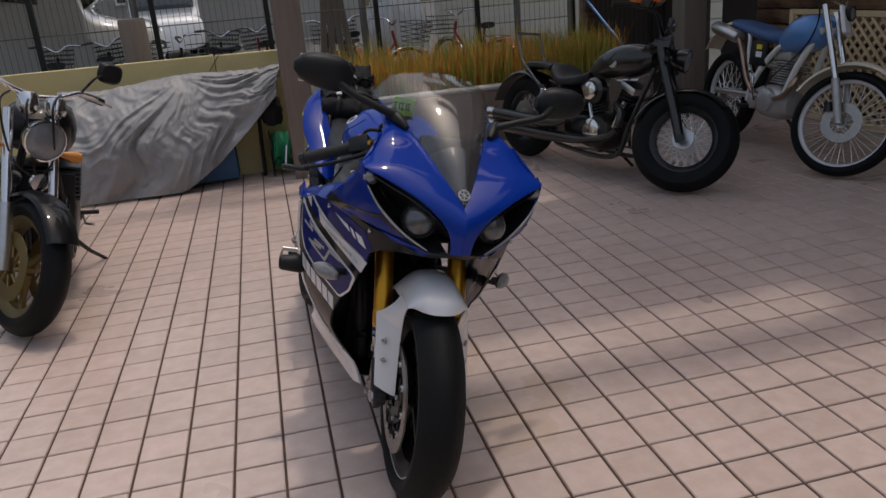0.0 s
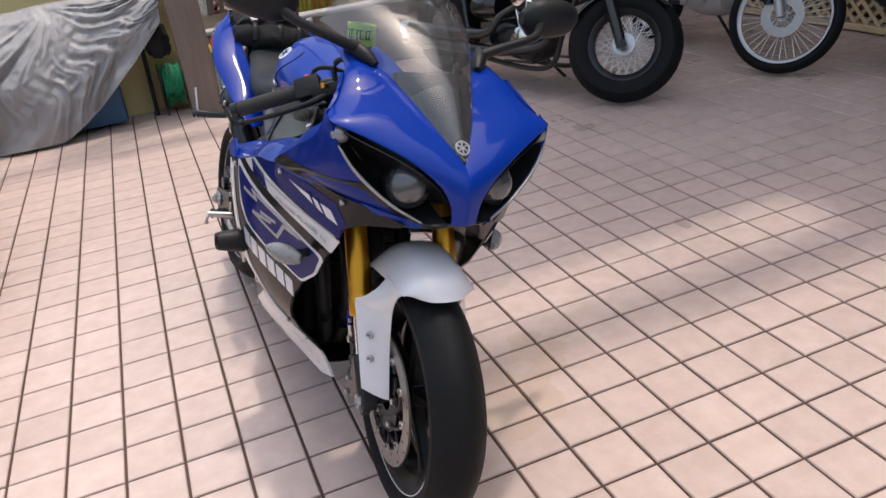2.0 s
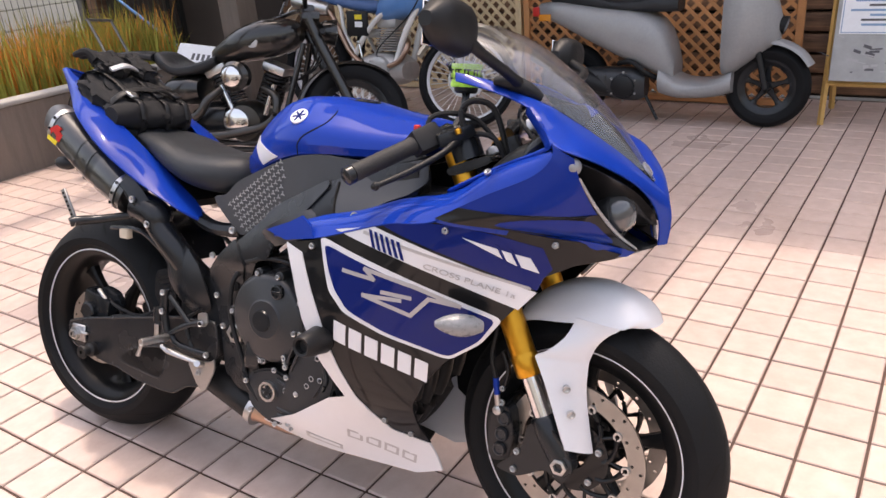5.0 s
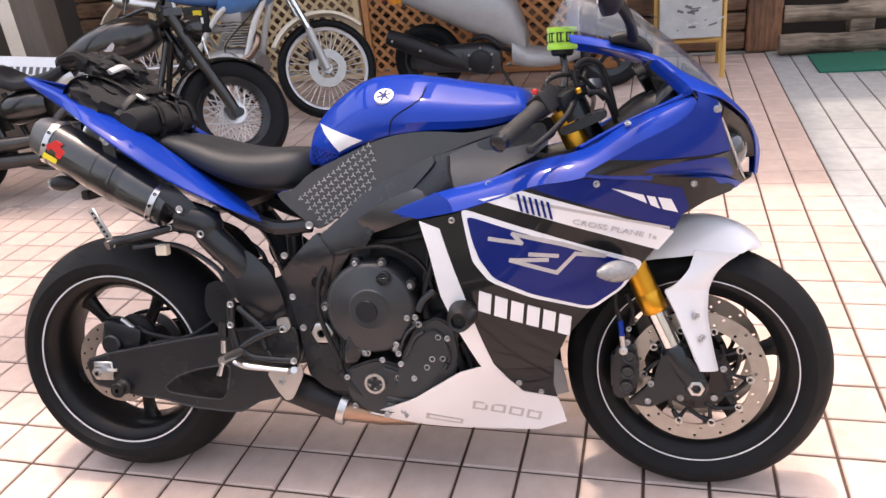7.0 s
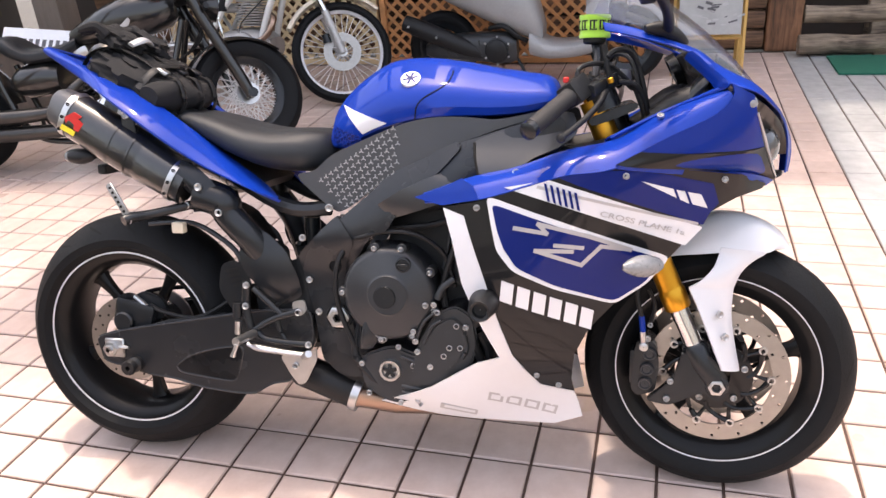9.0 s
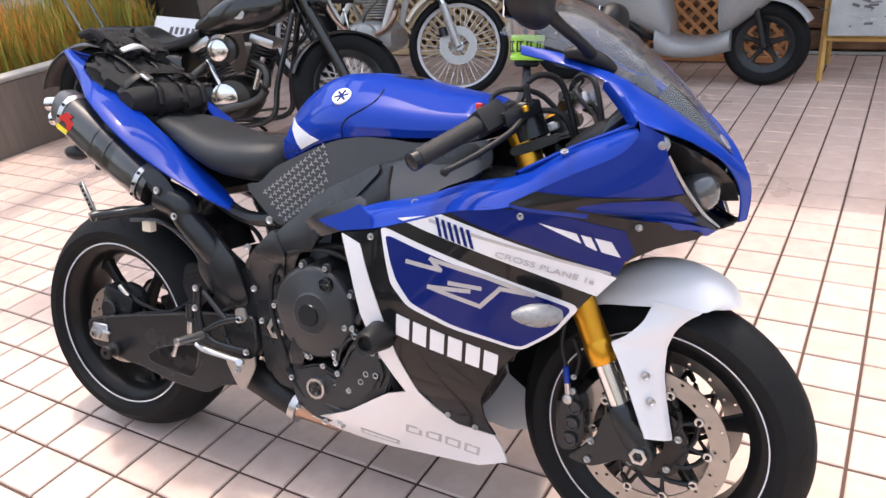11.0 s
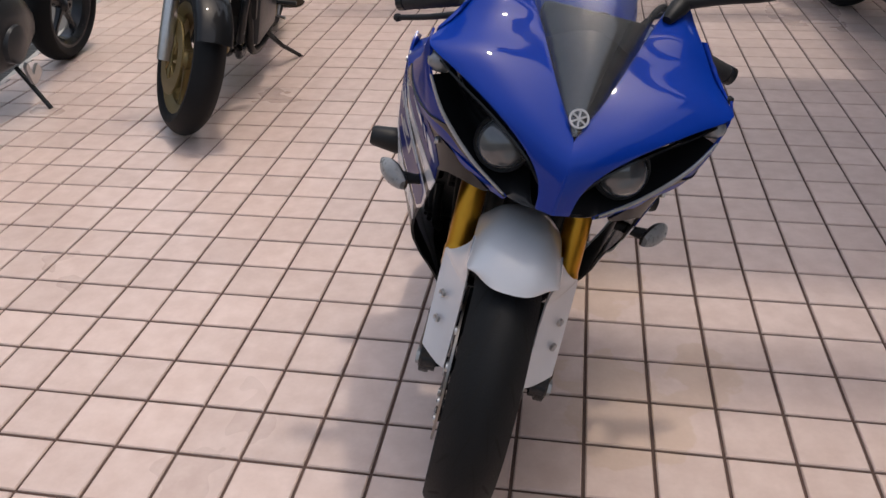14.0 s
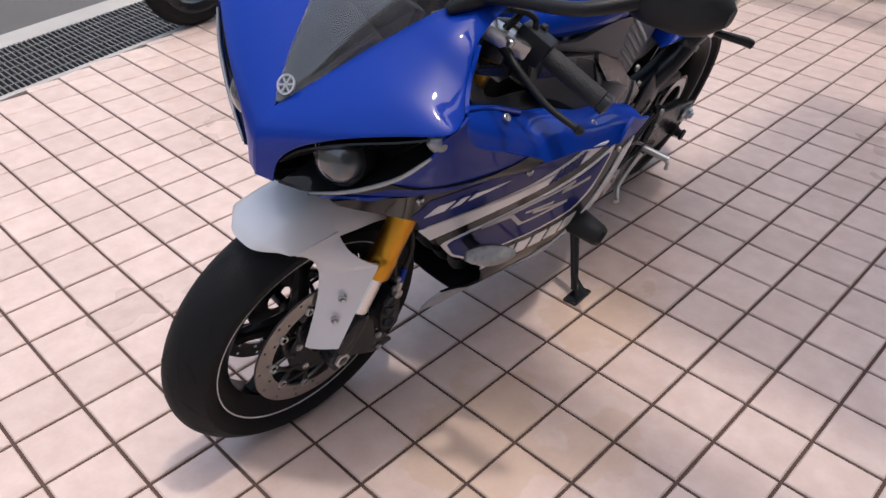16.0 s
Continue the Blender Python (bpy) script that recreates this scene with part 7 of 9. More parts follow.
# rolled front edge of the bag
rings = []
for k in range(25):
    s = -1 + k / 12
    r0 = .037 * (1 - abs(s) ** 6 * .35)
    ring = []
    for j in range(20):
        q = 2 * math.pi * j / 20
        w_ = r0 * (1 + .28 * noise.noise(Vector((s * 3.4, math.cos(q) * 1.3, math.sin(q) * 1.3 + 5))))
        ring.append((.082 - .018 * s * s + w_ * math.cos(q) * 1.1, .128 * s, .036 - .012 * s * s + w_ * math.sin(q)))
    rings.append(ring)
bm = bmesh.new()
bm_rings(bm, rings)
part("rolled_edge", bm, M_CLOTH, bag, "rolled front edge of the bag")
for y in (-.072, .012, .078):
    bm = bmesh.new()
    bm_tube(bm, [(.118, y, -.005), (.126, y, .036), (.092, y + .003, .077), (.05, y + .006, .074), (-.02, y + .004, .086), (-.085, y, .082), (-.135, y, .05), (-.15, y, .0)], .009, 6, 30, flat=.25)
    part("strap", bm, M_BLACK, bag)
    bm = bmesh.new()
    bm_box(bm, (-.013, -.013, -.004), (.016, .013, .006), .003, Matrix.Translation((.045, y + .005, .079)) @ pose(0, 0, 0, 0, 6, 8), 1)
    part("buckle", bm, M_ALU if y < 0 else M_BLACK, bag, "small light buckle" if y < 0 else "")
bm = bmesh.new()
bm_tube(bm, [(.03, -.125, .03), (.035, -.09, .076), (.03, -.02, .090), (.04, .06, .086), (.035, .125, .03)], .010, 6, 24, flat=.25)
part("cross_strap", bm, M_BLACK, bag)
# crumpled riding gloves on top, towards the tail
for c_, r_, sd_ in (((-.10, -.035, .095), (.055, .040, .022), 2.2), ((-.085, .045, .098), (.058, .042, .024), 9.4)):
    bm = bmesh.new()
    lump(bm, c_, r_, 26, 14, .45, 4.5, sd_)
    part("glove_palm", bm, M_CLOTH, bag)
for k, (y, l_) in enumerate(((-.068, .05), (-.045, .062), (-.022, .06), (-.002, .045), (.025, .05), (.046, .06), (.068, .055))):
    bm = bmesh.new()
    bm_tube(bm, [(-.115, y, .10), (-.145, y * 1.15, .110 - .006 * (k % 3)), (-.125 - l_, y * 1.3, .085 - .008 * (k % 2))], [.013, .012, .008], 8, 10)
    part("glove_finger", bm, M_CLOTH, bag)
bm = bmesh.new()
bm_tube(bm, [(-.05, -.07, .105), (-.045, -.03, .121), (-.05, .012, .108)], [.010, .012, .010], 8, 10, flat=.5)
part("glove_cuff", bm, M_SILVER, bag, "light cuff tab")

# ---- the place around: walls, posts, roofs, fence ----


def boards(parent, name, material, x, y0, y1, z0, z1, h, t=0.03, axis='x', gap=0.006, seed=1, round_=0.012):
    """Horizontal boards on a wall plane, each an object of its own on one mesh."""
    L = y1 - y0
    bm = bmesh.new()
    if axis == 'x':
        bm_box(bm, (0, 0, 0), (t, L, h - gap), round_, seg=2)
    else:
        bm_box(bm, (0, 0, 0), (L, t, h - gap), round_, seg=2)
    ob = part(name, bm, material, parent)
    me = ob.data
    z = z0
    rb = random.Random(seed)
    first = True
    while z + h < z1 + 1e-6:
        if not first:
            ob = new(name, me)
            ob.parent = parent
        first = False
        d = rb.uniform(-.004, .004)
        ob.location = (x + d, y0, z) if axis == 'x' else (y0, x + d, z)
        z += h


# log-clad shop behind the lattice
bm = bmesh.new()
bm_box(bm, (4.62, -1.45, 0), (4.80, 4.2, 3.2))
bm_box(bm, (4.62, -6.0, 0), (4.80, -2.75, 3.2))
bm_box(bm, (4.62, -2.75, 2.1), (4.80, -1.45, 3.2))
shop_wall = tagged(part("wall_east", bm, M_DARKW, smooth=0), "brown log-clad wall of the shop", "wall", kind="structure")
boards(shop_wall, "log_board", M_LOG, 4.555, -1.35, 3.6, 0.02, 2.6, 0.125, 0.07, round_=0.034)
bm = bmesh.new()
bm_box(bm, (4.54, -1.56, 0), (4.70, -1.35, 2.4), .02, seg=3)
tagged(part("door_post", bm, M_DPOST), "dark stained log door post", "post", kind="structure")
# open porch: log steps in front of a dark doorway
bm = bmesh.new()
bm_box(bm, (4.9, -2.9, 0), (5.0, -1.3, 2.6))
tagged(part("door_1", bm, M_DARKW), "dark timber door behind the porch steps", "door", kind="structure")
porch = thing("porch_steps", pose(0, 0, 0), "weathered grey-brown log steps at the shop entrance", "steps")
for zc, x0, y0, rz, wob in ((.075, 4.40, -1.53, .060, 0), (.225, 4.58, -1.57, .054, 1), (.370, 4.72, -1.57, .056, 2)):
    bm = bmesh.new()
    line = [(x0 + .005 * math.sin(k * 1.7 + wob), y0 - .153 * k, zc + .004 * math.sin(k * 2.3 + wob)) for k in range(9)]
    bm_tube(bm, line, [rz * (1 + .05 * math.sin(k * 1.9 + 2 * wob)) for k in range(9)], 16)
    log = part("log_step", bm, M_GREYLOG, porch)
    bm = bmesh.new()
    bm_lathe(bm, [(0, rz * .97), (.004, rz * .90), (.005, .001)], axis='y', n=16, m=Matrix.Translation((x0, y0, zc)))
    part("end_grain", bm, M_GREYLOG, log)
    bm = bmesh.new()
    bm_box(bm, (x0 - .03, -2.09, 0), (x0 + .05, -1.95, zc - .03), .01, seg=2)
    part("step_block", bm, M_GREYLOG, porch)
bm = bmesh.new()
rm = random.Random(3)
bm_box(bm, (3.90, -2.75, .002), (4.36, -1.69, .016), .005, seg=2)
tagged(part("door_mat", bm, M_GMAT), "dark green bristle door mat on the grey path", "mat")

# lattice screens
def lattice(name, x, y0, y1, z1, material, frame_m, label, pitch=.085, w=.022, t=.008):
    th = thing(name, pose(0, 0, 0), label, "lattice screen")
    for a, b in (((x - .02, y0, 0), (x + .02, y0 + .04, z1)), ((x - .02, y1 - .04, 0), (x + .02, y1, z1)), ((x - .02, y0 + .04, z1 - .04), (x + .02, y1 - .04, z1)), ((x - .02, y0 + .04, .01), (x + .02, y1 - .04, .05))):
        bm = bmesh.new()
        bm_box(bm, a, b, .004)
        part("frame_bar", bm, frame_m, th)
    ya, yb, za, zb = y0 + .04, y1 - .04, .05, z1 - .04
    for sgn, xo in ((1, -.006), (-1, .004)):
        c = (ya - (zb - za)) if sgn > 0 else ya
        end = yb if sgn > 0 else yb + (zb - za)
        while c < end:
            # line y = c + sgn * (z - za)
            s0, s1 = 0.0, zb - za
            if sgn > 0:
                s0, s1 = max(s0, ya - c), min(s1, yb - c)
            else:
                s0, s1 = max(s0, c - yb), min(s1, c - ya)
            if s1 - s0 > .03:
                p0 = Vector((x + xo, c + sgn * s0, za + s0))
                p1 = Vector((x + xo, c + sgn * s1, za + s1))
                d = (p1 - p0).normalized()
                n = Vector((0, -d.z, d.y)) * w / 2
                bm = bmesh.new()
                q = [bm.verts.new(p) for p in (p0 + n, p1 + n, p1 - n, p0 - n)]
                q2 = [bm.verts.new(p + Vector((t, 0, 0))) for p in (p0 + n, p1 + n, p1 - n, p0 - n)]
                bm.faces.new(q)
                bm.faces.new(q2[::-1])
                for k in range(4):
                    bm.faces.new((q[k], q2[k], q2[(k + 1) % 4], q[(k + 1) % 4]))
                part("slat", bm, material, th, smooth=0)
            c += pitch
    return th


lattice("lattice_screen", 4.26, 1.13, 2.75, .80, M_LATT, M_LATT, "pale natural wood lattice screen along the shop wall")
lattice("lattice_screen", 4.26, -.62, 1.11, .78, M_LATTO, M_LATTO, "orange stained wood lattice screen behind the scooter")

# posts that carry the canopy, and an unseen canopy laid out to shade the floor
def wood_post(x0, y0, x1, y1, z1, label):
    bm = bmesh.new()
    bm_box(bm, (x0, y0, 0), (x1, y1, z1), .012, seg=2)
    return tagged(part("canopy_post", bm, M_WOODP), label, "post", "canopy posts")


wood_post(.232, 2.67, .425, 2.85, 3.8, "weathered grey-brown square timber post on the tiles")
wood_post(3.54, 3.1, 3.74, 3.3, 4.0, "weathered square timber post behind the black cruiser")
wood_post(4.62, 3.35, 4.80, 3.55, 4.0, "weathered square timber post beside the lattice screen")
# out-of-view slabs, added so that their edges cast the floor's bands of shade
bm = bmesh.new()
bm_box(bm, (3.02, -1.18, 4.0), (7.0, 4.4, 4.12))
bm_box(bm, (1.30, .215, 4.0), (3.02, 1.81, 4.12))
bm_box(bm, (2.62, 1.81, 4.0), (3.02, 4.4, 4.12))
bm_box(bm, (4.22, -6.0, 4.0), (7.0, -1.18, 4.12))
bm_box(bm, (1.32, -.275, 4.0), (3.02, -.06, 4.16))
tagged(part("ceiling", bm, M_SOFFIT, smooth=0), "unseen canopy slabs added to cast bands of shade, underside white to bounce light", "roof", kind="structure")
bm = bmesh.new()
bm_box(bm, (-.1, 2.68, 3.80), (7.0, 2.84, 4.0), .01)
tagged(part("trim", bm, M_WOODP), "timber beam on the canopy posts", "beam", kind="structure")

# retaining wall with planting, mustard board wall
bm = bmesh.new()
bm_box(bm, (.30, 3.07, -.05), (3.25, 3.17, .40), .006)
wall_n = tagged(part("wall_north", bm, M_WOODP), "weathered board retaining wall of the planting bed", "wall", kind="structure")
bm = bmesh.new()
bm_box(bm, (.30, 3.055, .40), (3.25, 3.19, .43), .008)
part("wall_cap", bm, M_CONC, wall_n)
bm = bmesh.new()
bm_box(bm, (.30, 3.17, -.05), (3.25, 4.25, .37))
tagged(part("planting_bed", bm, M_SOIL, smooth=0), "dark soil of the raised planting bed", "soil", kind="structure")
bm = bmesh.new()
bm_box(bm, (-3.4, 3.07, -.05), (-.215, 3.115, .86), .004)
bm_box(bm, (-.209, 3.07, -.05), (.285, 3.115, .855), .004)
tagged(part("wall_yellow", bm, M_YPANEL), "low mustard yellow board wall, scuffed", "wall", kind="structure")
bm = bmesh.new()
bm_box(bm, (-.26, 3.064, .70), (-.255, 3.069, .90), 0, Matrix.Translation((-.25, 0, .75)) @ pose(0, 0, 0, 0, 38, 0) @ Matrix.Translation((.25, 0, -.75)))
part("scratch", bm, M_DARKW, bpy.data.objects["wall_yellow"])
for x, h, w in ((-.775, 1.143, .21), (-2.2, 1.05, .20)):
    bm = bmesh.new()
    bm_lathe(bm, [(0, w * .5), (h - .02, w * .47), (h, w * .44), (h, .001)], axis='z', n=18, m=Matrix.Translation((x, 3.45, 0)))
    tagged(part("log_bollard", bm, M_WOODP), "short round log bollard behind the yellow wall", "bollard", "log bollards")

# fence behind
fence = thing("wire_fence", pose(0, 0, 0), "black steel post fence with upright wires", "fence")
for k in range(9):
    x = -3.55 + k * 0.945 + (.0 if k < 5 else .02)
    bm = bmesh.new()
    bm_box(bm, (x - .022, 4.28, 0), (x + .022, 4.325, 1.95), .004)
    part("fence_post", bm, M_FENCE, fence)
for z in (.50, 1.05, 1.60, 1.9):
    bm = bmesh.new()
    bm_tube(bm, [(-3.6, 4.30, z), (4.0, 4.30, z)], .005, 6)
    part("fence_rail", bm, M_FGREEN, fence)
vs, fs = [], []
for k in range(152):
    x = -3.6 + k * .05
    n = len(vs)
    r = .0018
    vs += [(x - r, 4.297, .42), (x + r, 4.297, .42), (x, 4.303, .42), (x - r, 4.297, 1.93), (x + r, 4.297, 1.93), (x, 4.303, 1.93)]
    fs += [(n, n + 1, n + 4, n + 3), (n + 1, n + 2, n + 5, n + 4), (n + 2, n, n + 3, n + 5)]
me = bpy.data.meshes.new("fence_wire_field")
me.from_pydata(vs, [], fs)
me.materials.append(M_FGREEN)
o = tagged(new("fence_wire_field", me), kind="stuff")
o.parent = fence

# planting: grasses and bush
def grass(name, x0, x1, y0, y1, n, h0, h1, material, label, seed, z=.37):
    rg = random.Random(seed)
    vs, fs = [], []
    for _ in range(n):
        x, y = rg.uniform(x0, x1), rg.uniform(y0, y1)
        a = rg.uniform(0, 6.28)
        h = rg.uniform(h0, h1) * (.8 + .4 * noise.noise((x * 2.3, y * 2.3, seed)))
        w = rg.uniform(.004, .010)
        lean = rg.uniform(.02, .14)
        dx, dy = math.cos(a), math.sin(a)
        k = len(vs)
        for s in (0, .4, .75, 1):
            ww = w * (1 - s * .9)
            cx, cy = x + dx * lean * s * s, y + dy * lean * s * s
            vs += [(cx - dy * ww, cy + dx * ww, z + h * s), (cx + dy * ww, cy - dx * ww, z + h * s)]
        for j in range(3):
            fs.append((k + 2 * j, k + 2 * j + 1, k + 2 * j + 3, k + 2 * j + 2))
    me = bpy.data.meshes.new(name)
    me.from_pydata(vs, [], fs)
    me.materials.append(material)
    return tagged(new(name, me), label, "grass", kind="stuff")


grass("orange_grass", .75, 3.2, 3.4, 4.15, 3400, .14, .46, M_GRASSO, "rusty orange dry ornamental grass in the bed", 5)
grass("green_grass", .75, 3.2, 3.3, 4.2, 2300, .18, .54, M_GRASS, "yellow-green upright grass in the bed", 9)
grass("green_grass", 2.5, 3.25, 3.4, 4.2, 1100, .16, .40, M_GRASS, "taller green grass at the end of the bed", 15)


def clump(name, c, r, n, material, label, seed, s0=.02, s1=.045, parent=None):
    """A crown of many small leaves with an uneven outline."""
    rg = random.Random(seed)
    vs, fs = [], []
    for _ in range(n):
        d = Vector((rg.gauss(0, 1), rg.gauss(0, 1), rg.gauss(0, 1))).normalized()
        k = (rg.uniform(.45, 1.0) ** .5) * (1 + .35 * noise.noise(d * 2.2 + Vector((seed, 0, 0))))
        p = Vector(c) + Vector((d.x * r[0], d.y * r[1], d.z * r[2])) * k
        a = Vector((rg.gauss(0, 1), rg.gauss(0, 1), rg.gauss(0, 1))).normalized()
        b = a.cross(d).normalized()
        s = rg.uniform(s0, s1)
        n0 = len(vs)
        vs += [p - a * s, p + b * s * .45, p + a * s, p - b * s * .45]
        fs.append((n0, n0 + 1, n0 + 2, n0 + 3))
    me = bpy.data.meshes.new(name)
    me.from_pydata([tuple(v) for v in vs], [], fs)
    me.materials.append(material)
    ob = new(name, me)
    if parent:
        ob.parent = parent
        return ob
    return tagged(ob, label, "bush", kind="stuff")


topiary = thing("potted_shrub", pose(.86, 5.2, 0), "trimmed green shrub on a slatted wooden stand", "shrub")
clump("crown", (0, 0, 1.55), (.26, .22, .30), 900, M_LEAF, "", 3, parent=topiary)
bm = bmesh.new()
bm_tube(bm, [(0, 0, .9), (.01, 0, 1.2), (0, 0, 1.5)], [.025, .02, .012], 8)
part("trunk", bm, M_WOODP, topiary)
for x in (-.2, -.07, .07, .2):
    bm = bmesh.new()
    bm_box(bm, (-.03, -.02, 0), (.03, .02, 1.22), .003, Matrix.Translation((x, 0, 0)) @ pose(0, 0, 0, 0, x * -30, 0))
    part("stand_leg", bm, M_WOODP, topiary)

# beyond the fence: sheds, house walls, road edge
bm = bmesh.new()
bm_box(bm, (2.9, 9.5, 0), (9.0, 9.8, 5.0))
house = tagged(part("backdrop_house_wall", bm, M_SIDING, smooth=0), "pale siding wall of the neighbouring house", "house wall", kind="structure")
for z in range(18):
    bm = bmesh.new()
    bm_box(bm, (2.9, 9.475, z * .27), (9.0, 9.5, z * .27 + .255), .006)
    part("siding_board", bm, M_SIDING, house, smooth=0)
bm = bmesh.new()
bm_box(bm, (3.32, 4.4, 0), (4.62, 4.5, 3.2))
dark = tagged(part("wall_dark", bm, M_DARKW, smooth=0), "dark brown boarded shed wall beside the bed", "wall", kind="structure")
bm = bmesh.new()
bm_box(bm, (3.25, 4.36, 0), (3.34, 4.52, 3.2), .006)
part("corner_board", bm, M_LOG, dark)
for x, r_, m_ in ((3.06, .028, M_GALV), (3.9, .018, M_FENCE), (4.02, .018, M_FENCE)):
    bm = bmesh.new()
    bm_tube(bm, [(x, 4.30, .0), (x, 4.30, 2.6)], r_, 10)
    part("downpipe", bm, m_, dark)
bm = bmesh.new()
bm_box(bm, (-14, 20.5, 0), (3.2, 20.8, 4.2))
bw = tagged(part("backdrop_far_wall", bm, mat("far_grey_wall", (0.33, 0.315, 0.295), 0.85, var=0.2, scale=1.2), smooth=0), "grey-brown far building", "building", kind="structure")
for x in (-7.5, -5.2, -2.9, -.6, 1.2):
    bm = bmesh.new()
    bm_box(bm, (x - .5, 20.44, 1.3), (x + .5, 20.5, 2.5))
    w = part("window_frame", bm, M_CARW, bw, smooth=0)
    bm = bmesh.new()
    bm_box(bm, (x - .44, 20.42, 1.36), (x + .44, 20.45, 2.44))
    part("window_pane", bm, M_GLASSD, bw, smooth=0)
bm = bmesh.new()
bm_box(bm, (-14, 20.2, 4.2), (3.5, 21.2, 4.4))
part("far_roof", bm, M_ROOF, bw, smooth=0)
shed = thing("bicycle_shed", pose(0, 0, 0), "open bicycle shed with a grey sheet roof on steel posts", "shed")
for x0, x1, y, z in ((-4.6, .6, 7.6, 1.82), (1.2, 3.2, 7.0, 2.15)):
    bm = bmesh.new()
    bm_box(bm, (x0, y - .9, z), (x1, y + 1.1, z + .05), 0, Matrix.Translation((0, 0, 0)))
    bm_box(bm, (x0, y - .94, z - .16), (x1, y - .9, z + .07))
    part("shed_roof", bm, M_ROOF, shed, smooth=0)
    bm = bmesh.new()
    bm_box(bm, (x0, y - .97, z - .17), (x1, y - .942, z + .03), .004)
    part("fascia_board", bm, M_WOODP, shed, smooth=0)
    n = max(2, int((x1 - x0) / 1.6) + 1)
    for k in range(n):
        x = x0 + .1 + (x1 - x0 - .2) * k / (n - 1)
        bm = bmesh.new()
        bm_tube(bm, [(x, y - .7, -.07), (x, y - .7, z)], .04, 10)
        part("shed_post", bm, M_GALV, shed)
# pale walls out of view, added to close the south and west sides
bm = bmesh.new()
bm_box(bm, (-9, -9.0, -.1), (9, -8.8, 3.4))
tagged(part("wall_south", bm, M_SIDING, smooth=0), "unseen pale wall added across the road", "wall", kind="structure")
bm = bmesh.new()
bm_box(bm, (-10.2, -9, -.1), (-10.0, 14, 3.6))
tagged(part("wall_west", bm, M_SIDING, smooth=0), "unseen pale wall added across the street", "wall", kind="structure")

# ---- other motorcycles ----


def stand_at(fx, fy, rx, ry, lean, size=1.0):
    """Matrix of a motorcycle whose wheels touch at those two points; x forward, origin under the front axle."""
    a = math.degrees(math.atan2(fy - ry, fx - rx))
    return Matrix.Translation((fx, fy, 0)) @ pose(0, 0, 0, -lean, 0, a) @ Matrix.Scale(size, 4)


def wire_wheel(parent, name, c, R, w, rim, rim_m, n=32, tyre_crown=.03, hub=.035, disc=True, disc_m=None, slim=False, wire=.0021, lace=.35):
    wheel = new(name)
    wheel.parent = parent
    wheel.matrix_basis = Matrix.Translation(c)
    bm = bmesh.new()
    bm_lathe(bm, tyre_profile(R, w, rim, tyre_crown), n=64)
    part("tyre", bm, M_RUBBER, wheel)
    bm = bmesh.new()
    bm_lathe(bm, [(-.018, rim - .004), (-.018, rim + .008), (-.012, rim + .008), (0, rim - .008), (.012, rim + .008), (.018, rim + .008), (.018, rim - .004), (.008, rim - .016), (-.008, rim - .016)] if slim else rim_profile(rim, w * .62), n=56, loop=True)
    part("rim", bm, rim_m, wheel)
    bm = bmesh.new()
    bm_lathe(bm, [(-.05, .012), (-.05, hub), (-.04, hub), (-.03, hub * .6), (.03, hub * .6), (.04, hub), (.05, hub), (.05, .012)], n=20, loop=True)
    part("hub", bm, M_ALU, wheel)
    me = None
    for k in range(n):
        q = 2 * math.pi * k / n
        side = -1 if k % 2 else 1
        off = lace if (k // 2) % 2 else -lace
        bm = bmesh.new()
        bm_tube(bm, [(hub * .9 * math.cos(q + off), side * .036, hub * .9 * math.sin(q + off)), ((rim - .022) * math.cos(q), 0, (rim - .022) * math.sin(q))], wire, 4)
        part("spoke", bm, M_SPOKE, wheel)
    if disc:
        bm = bmesh.new()
        bm_lathe(bm, [(-.052, .06), (-.052, .112), (-.048, .112), (-.048, .06)], n=40, loop=True)
        for k in range(5):
            q = 2 * math.pi * k / 5
            bm_tube(bm, [(hub * math.cos(q), -.05, hub * math.sin(q)), (.066 * math.cos(q + .3), -.05, .066 * math.sin(q + .3))], .006, 5)
        part("brake_disc", bm, disc_m or M_DISC, wheel)
    return wheel


def box_part(parent, name, lo, hi, material, bevel=.006, rot=(0, 0, 0), label=""):
    c = (Vector(lo) + Vector(hi)) / 2
    bm = bmesh.new()
    bm_box(bm, Vector(lo) - c, Vector(hi) - c, bevel, Matrix.Translation(c) @ pose(0, 0, 0, *rot), 2)
    return part(name, bm, material, parent, label)


def tube_part(parent, name, pts, r, material, n=10, smooth=0, label="", flat=1.0):
    bm = bmesh.new()
    bm_tube(bm, pts, r, n, smooth, flat=flat)
    return part(name, bm, material, parent, label)


def loft_part(parent, name, stations, material, n=20, fine=18, label="", sq=.7):
    """Smooth body through (x, half width, top, bottom) stations."""
    rings = []
    for x, w, top, bot in stations:
        mid, h = (top + bot) / 2, (top - bot) / 2
        rings.append([(x, w * math.copysign(abs(math.cos(q)) ** sq, math.cos(q)), mid + h * math.copysign(abs(math.sin(q)) ** sq, math.sin(q))) for q in (2 * math.pi * j / n for j in range(n))])
    cols = [curve_points([r[j] for r in rings], fine) for j in range(n)]
    bm = bmesh.new()
    bm_rings(bm, [[cols[j][k] for j in range(n)] for k in range(fine)])
    return part(name, bm, material, parent, label)


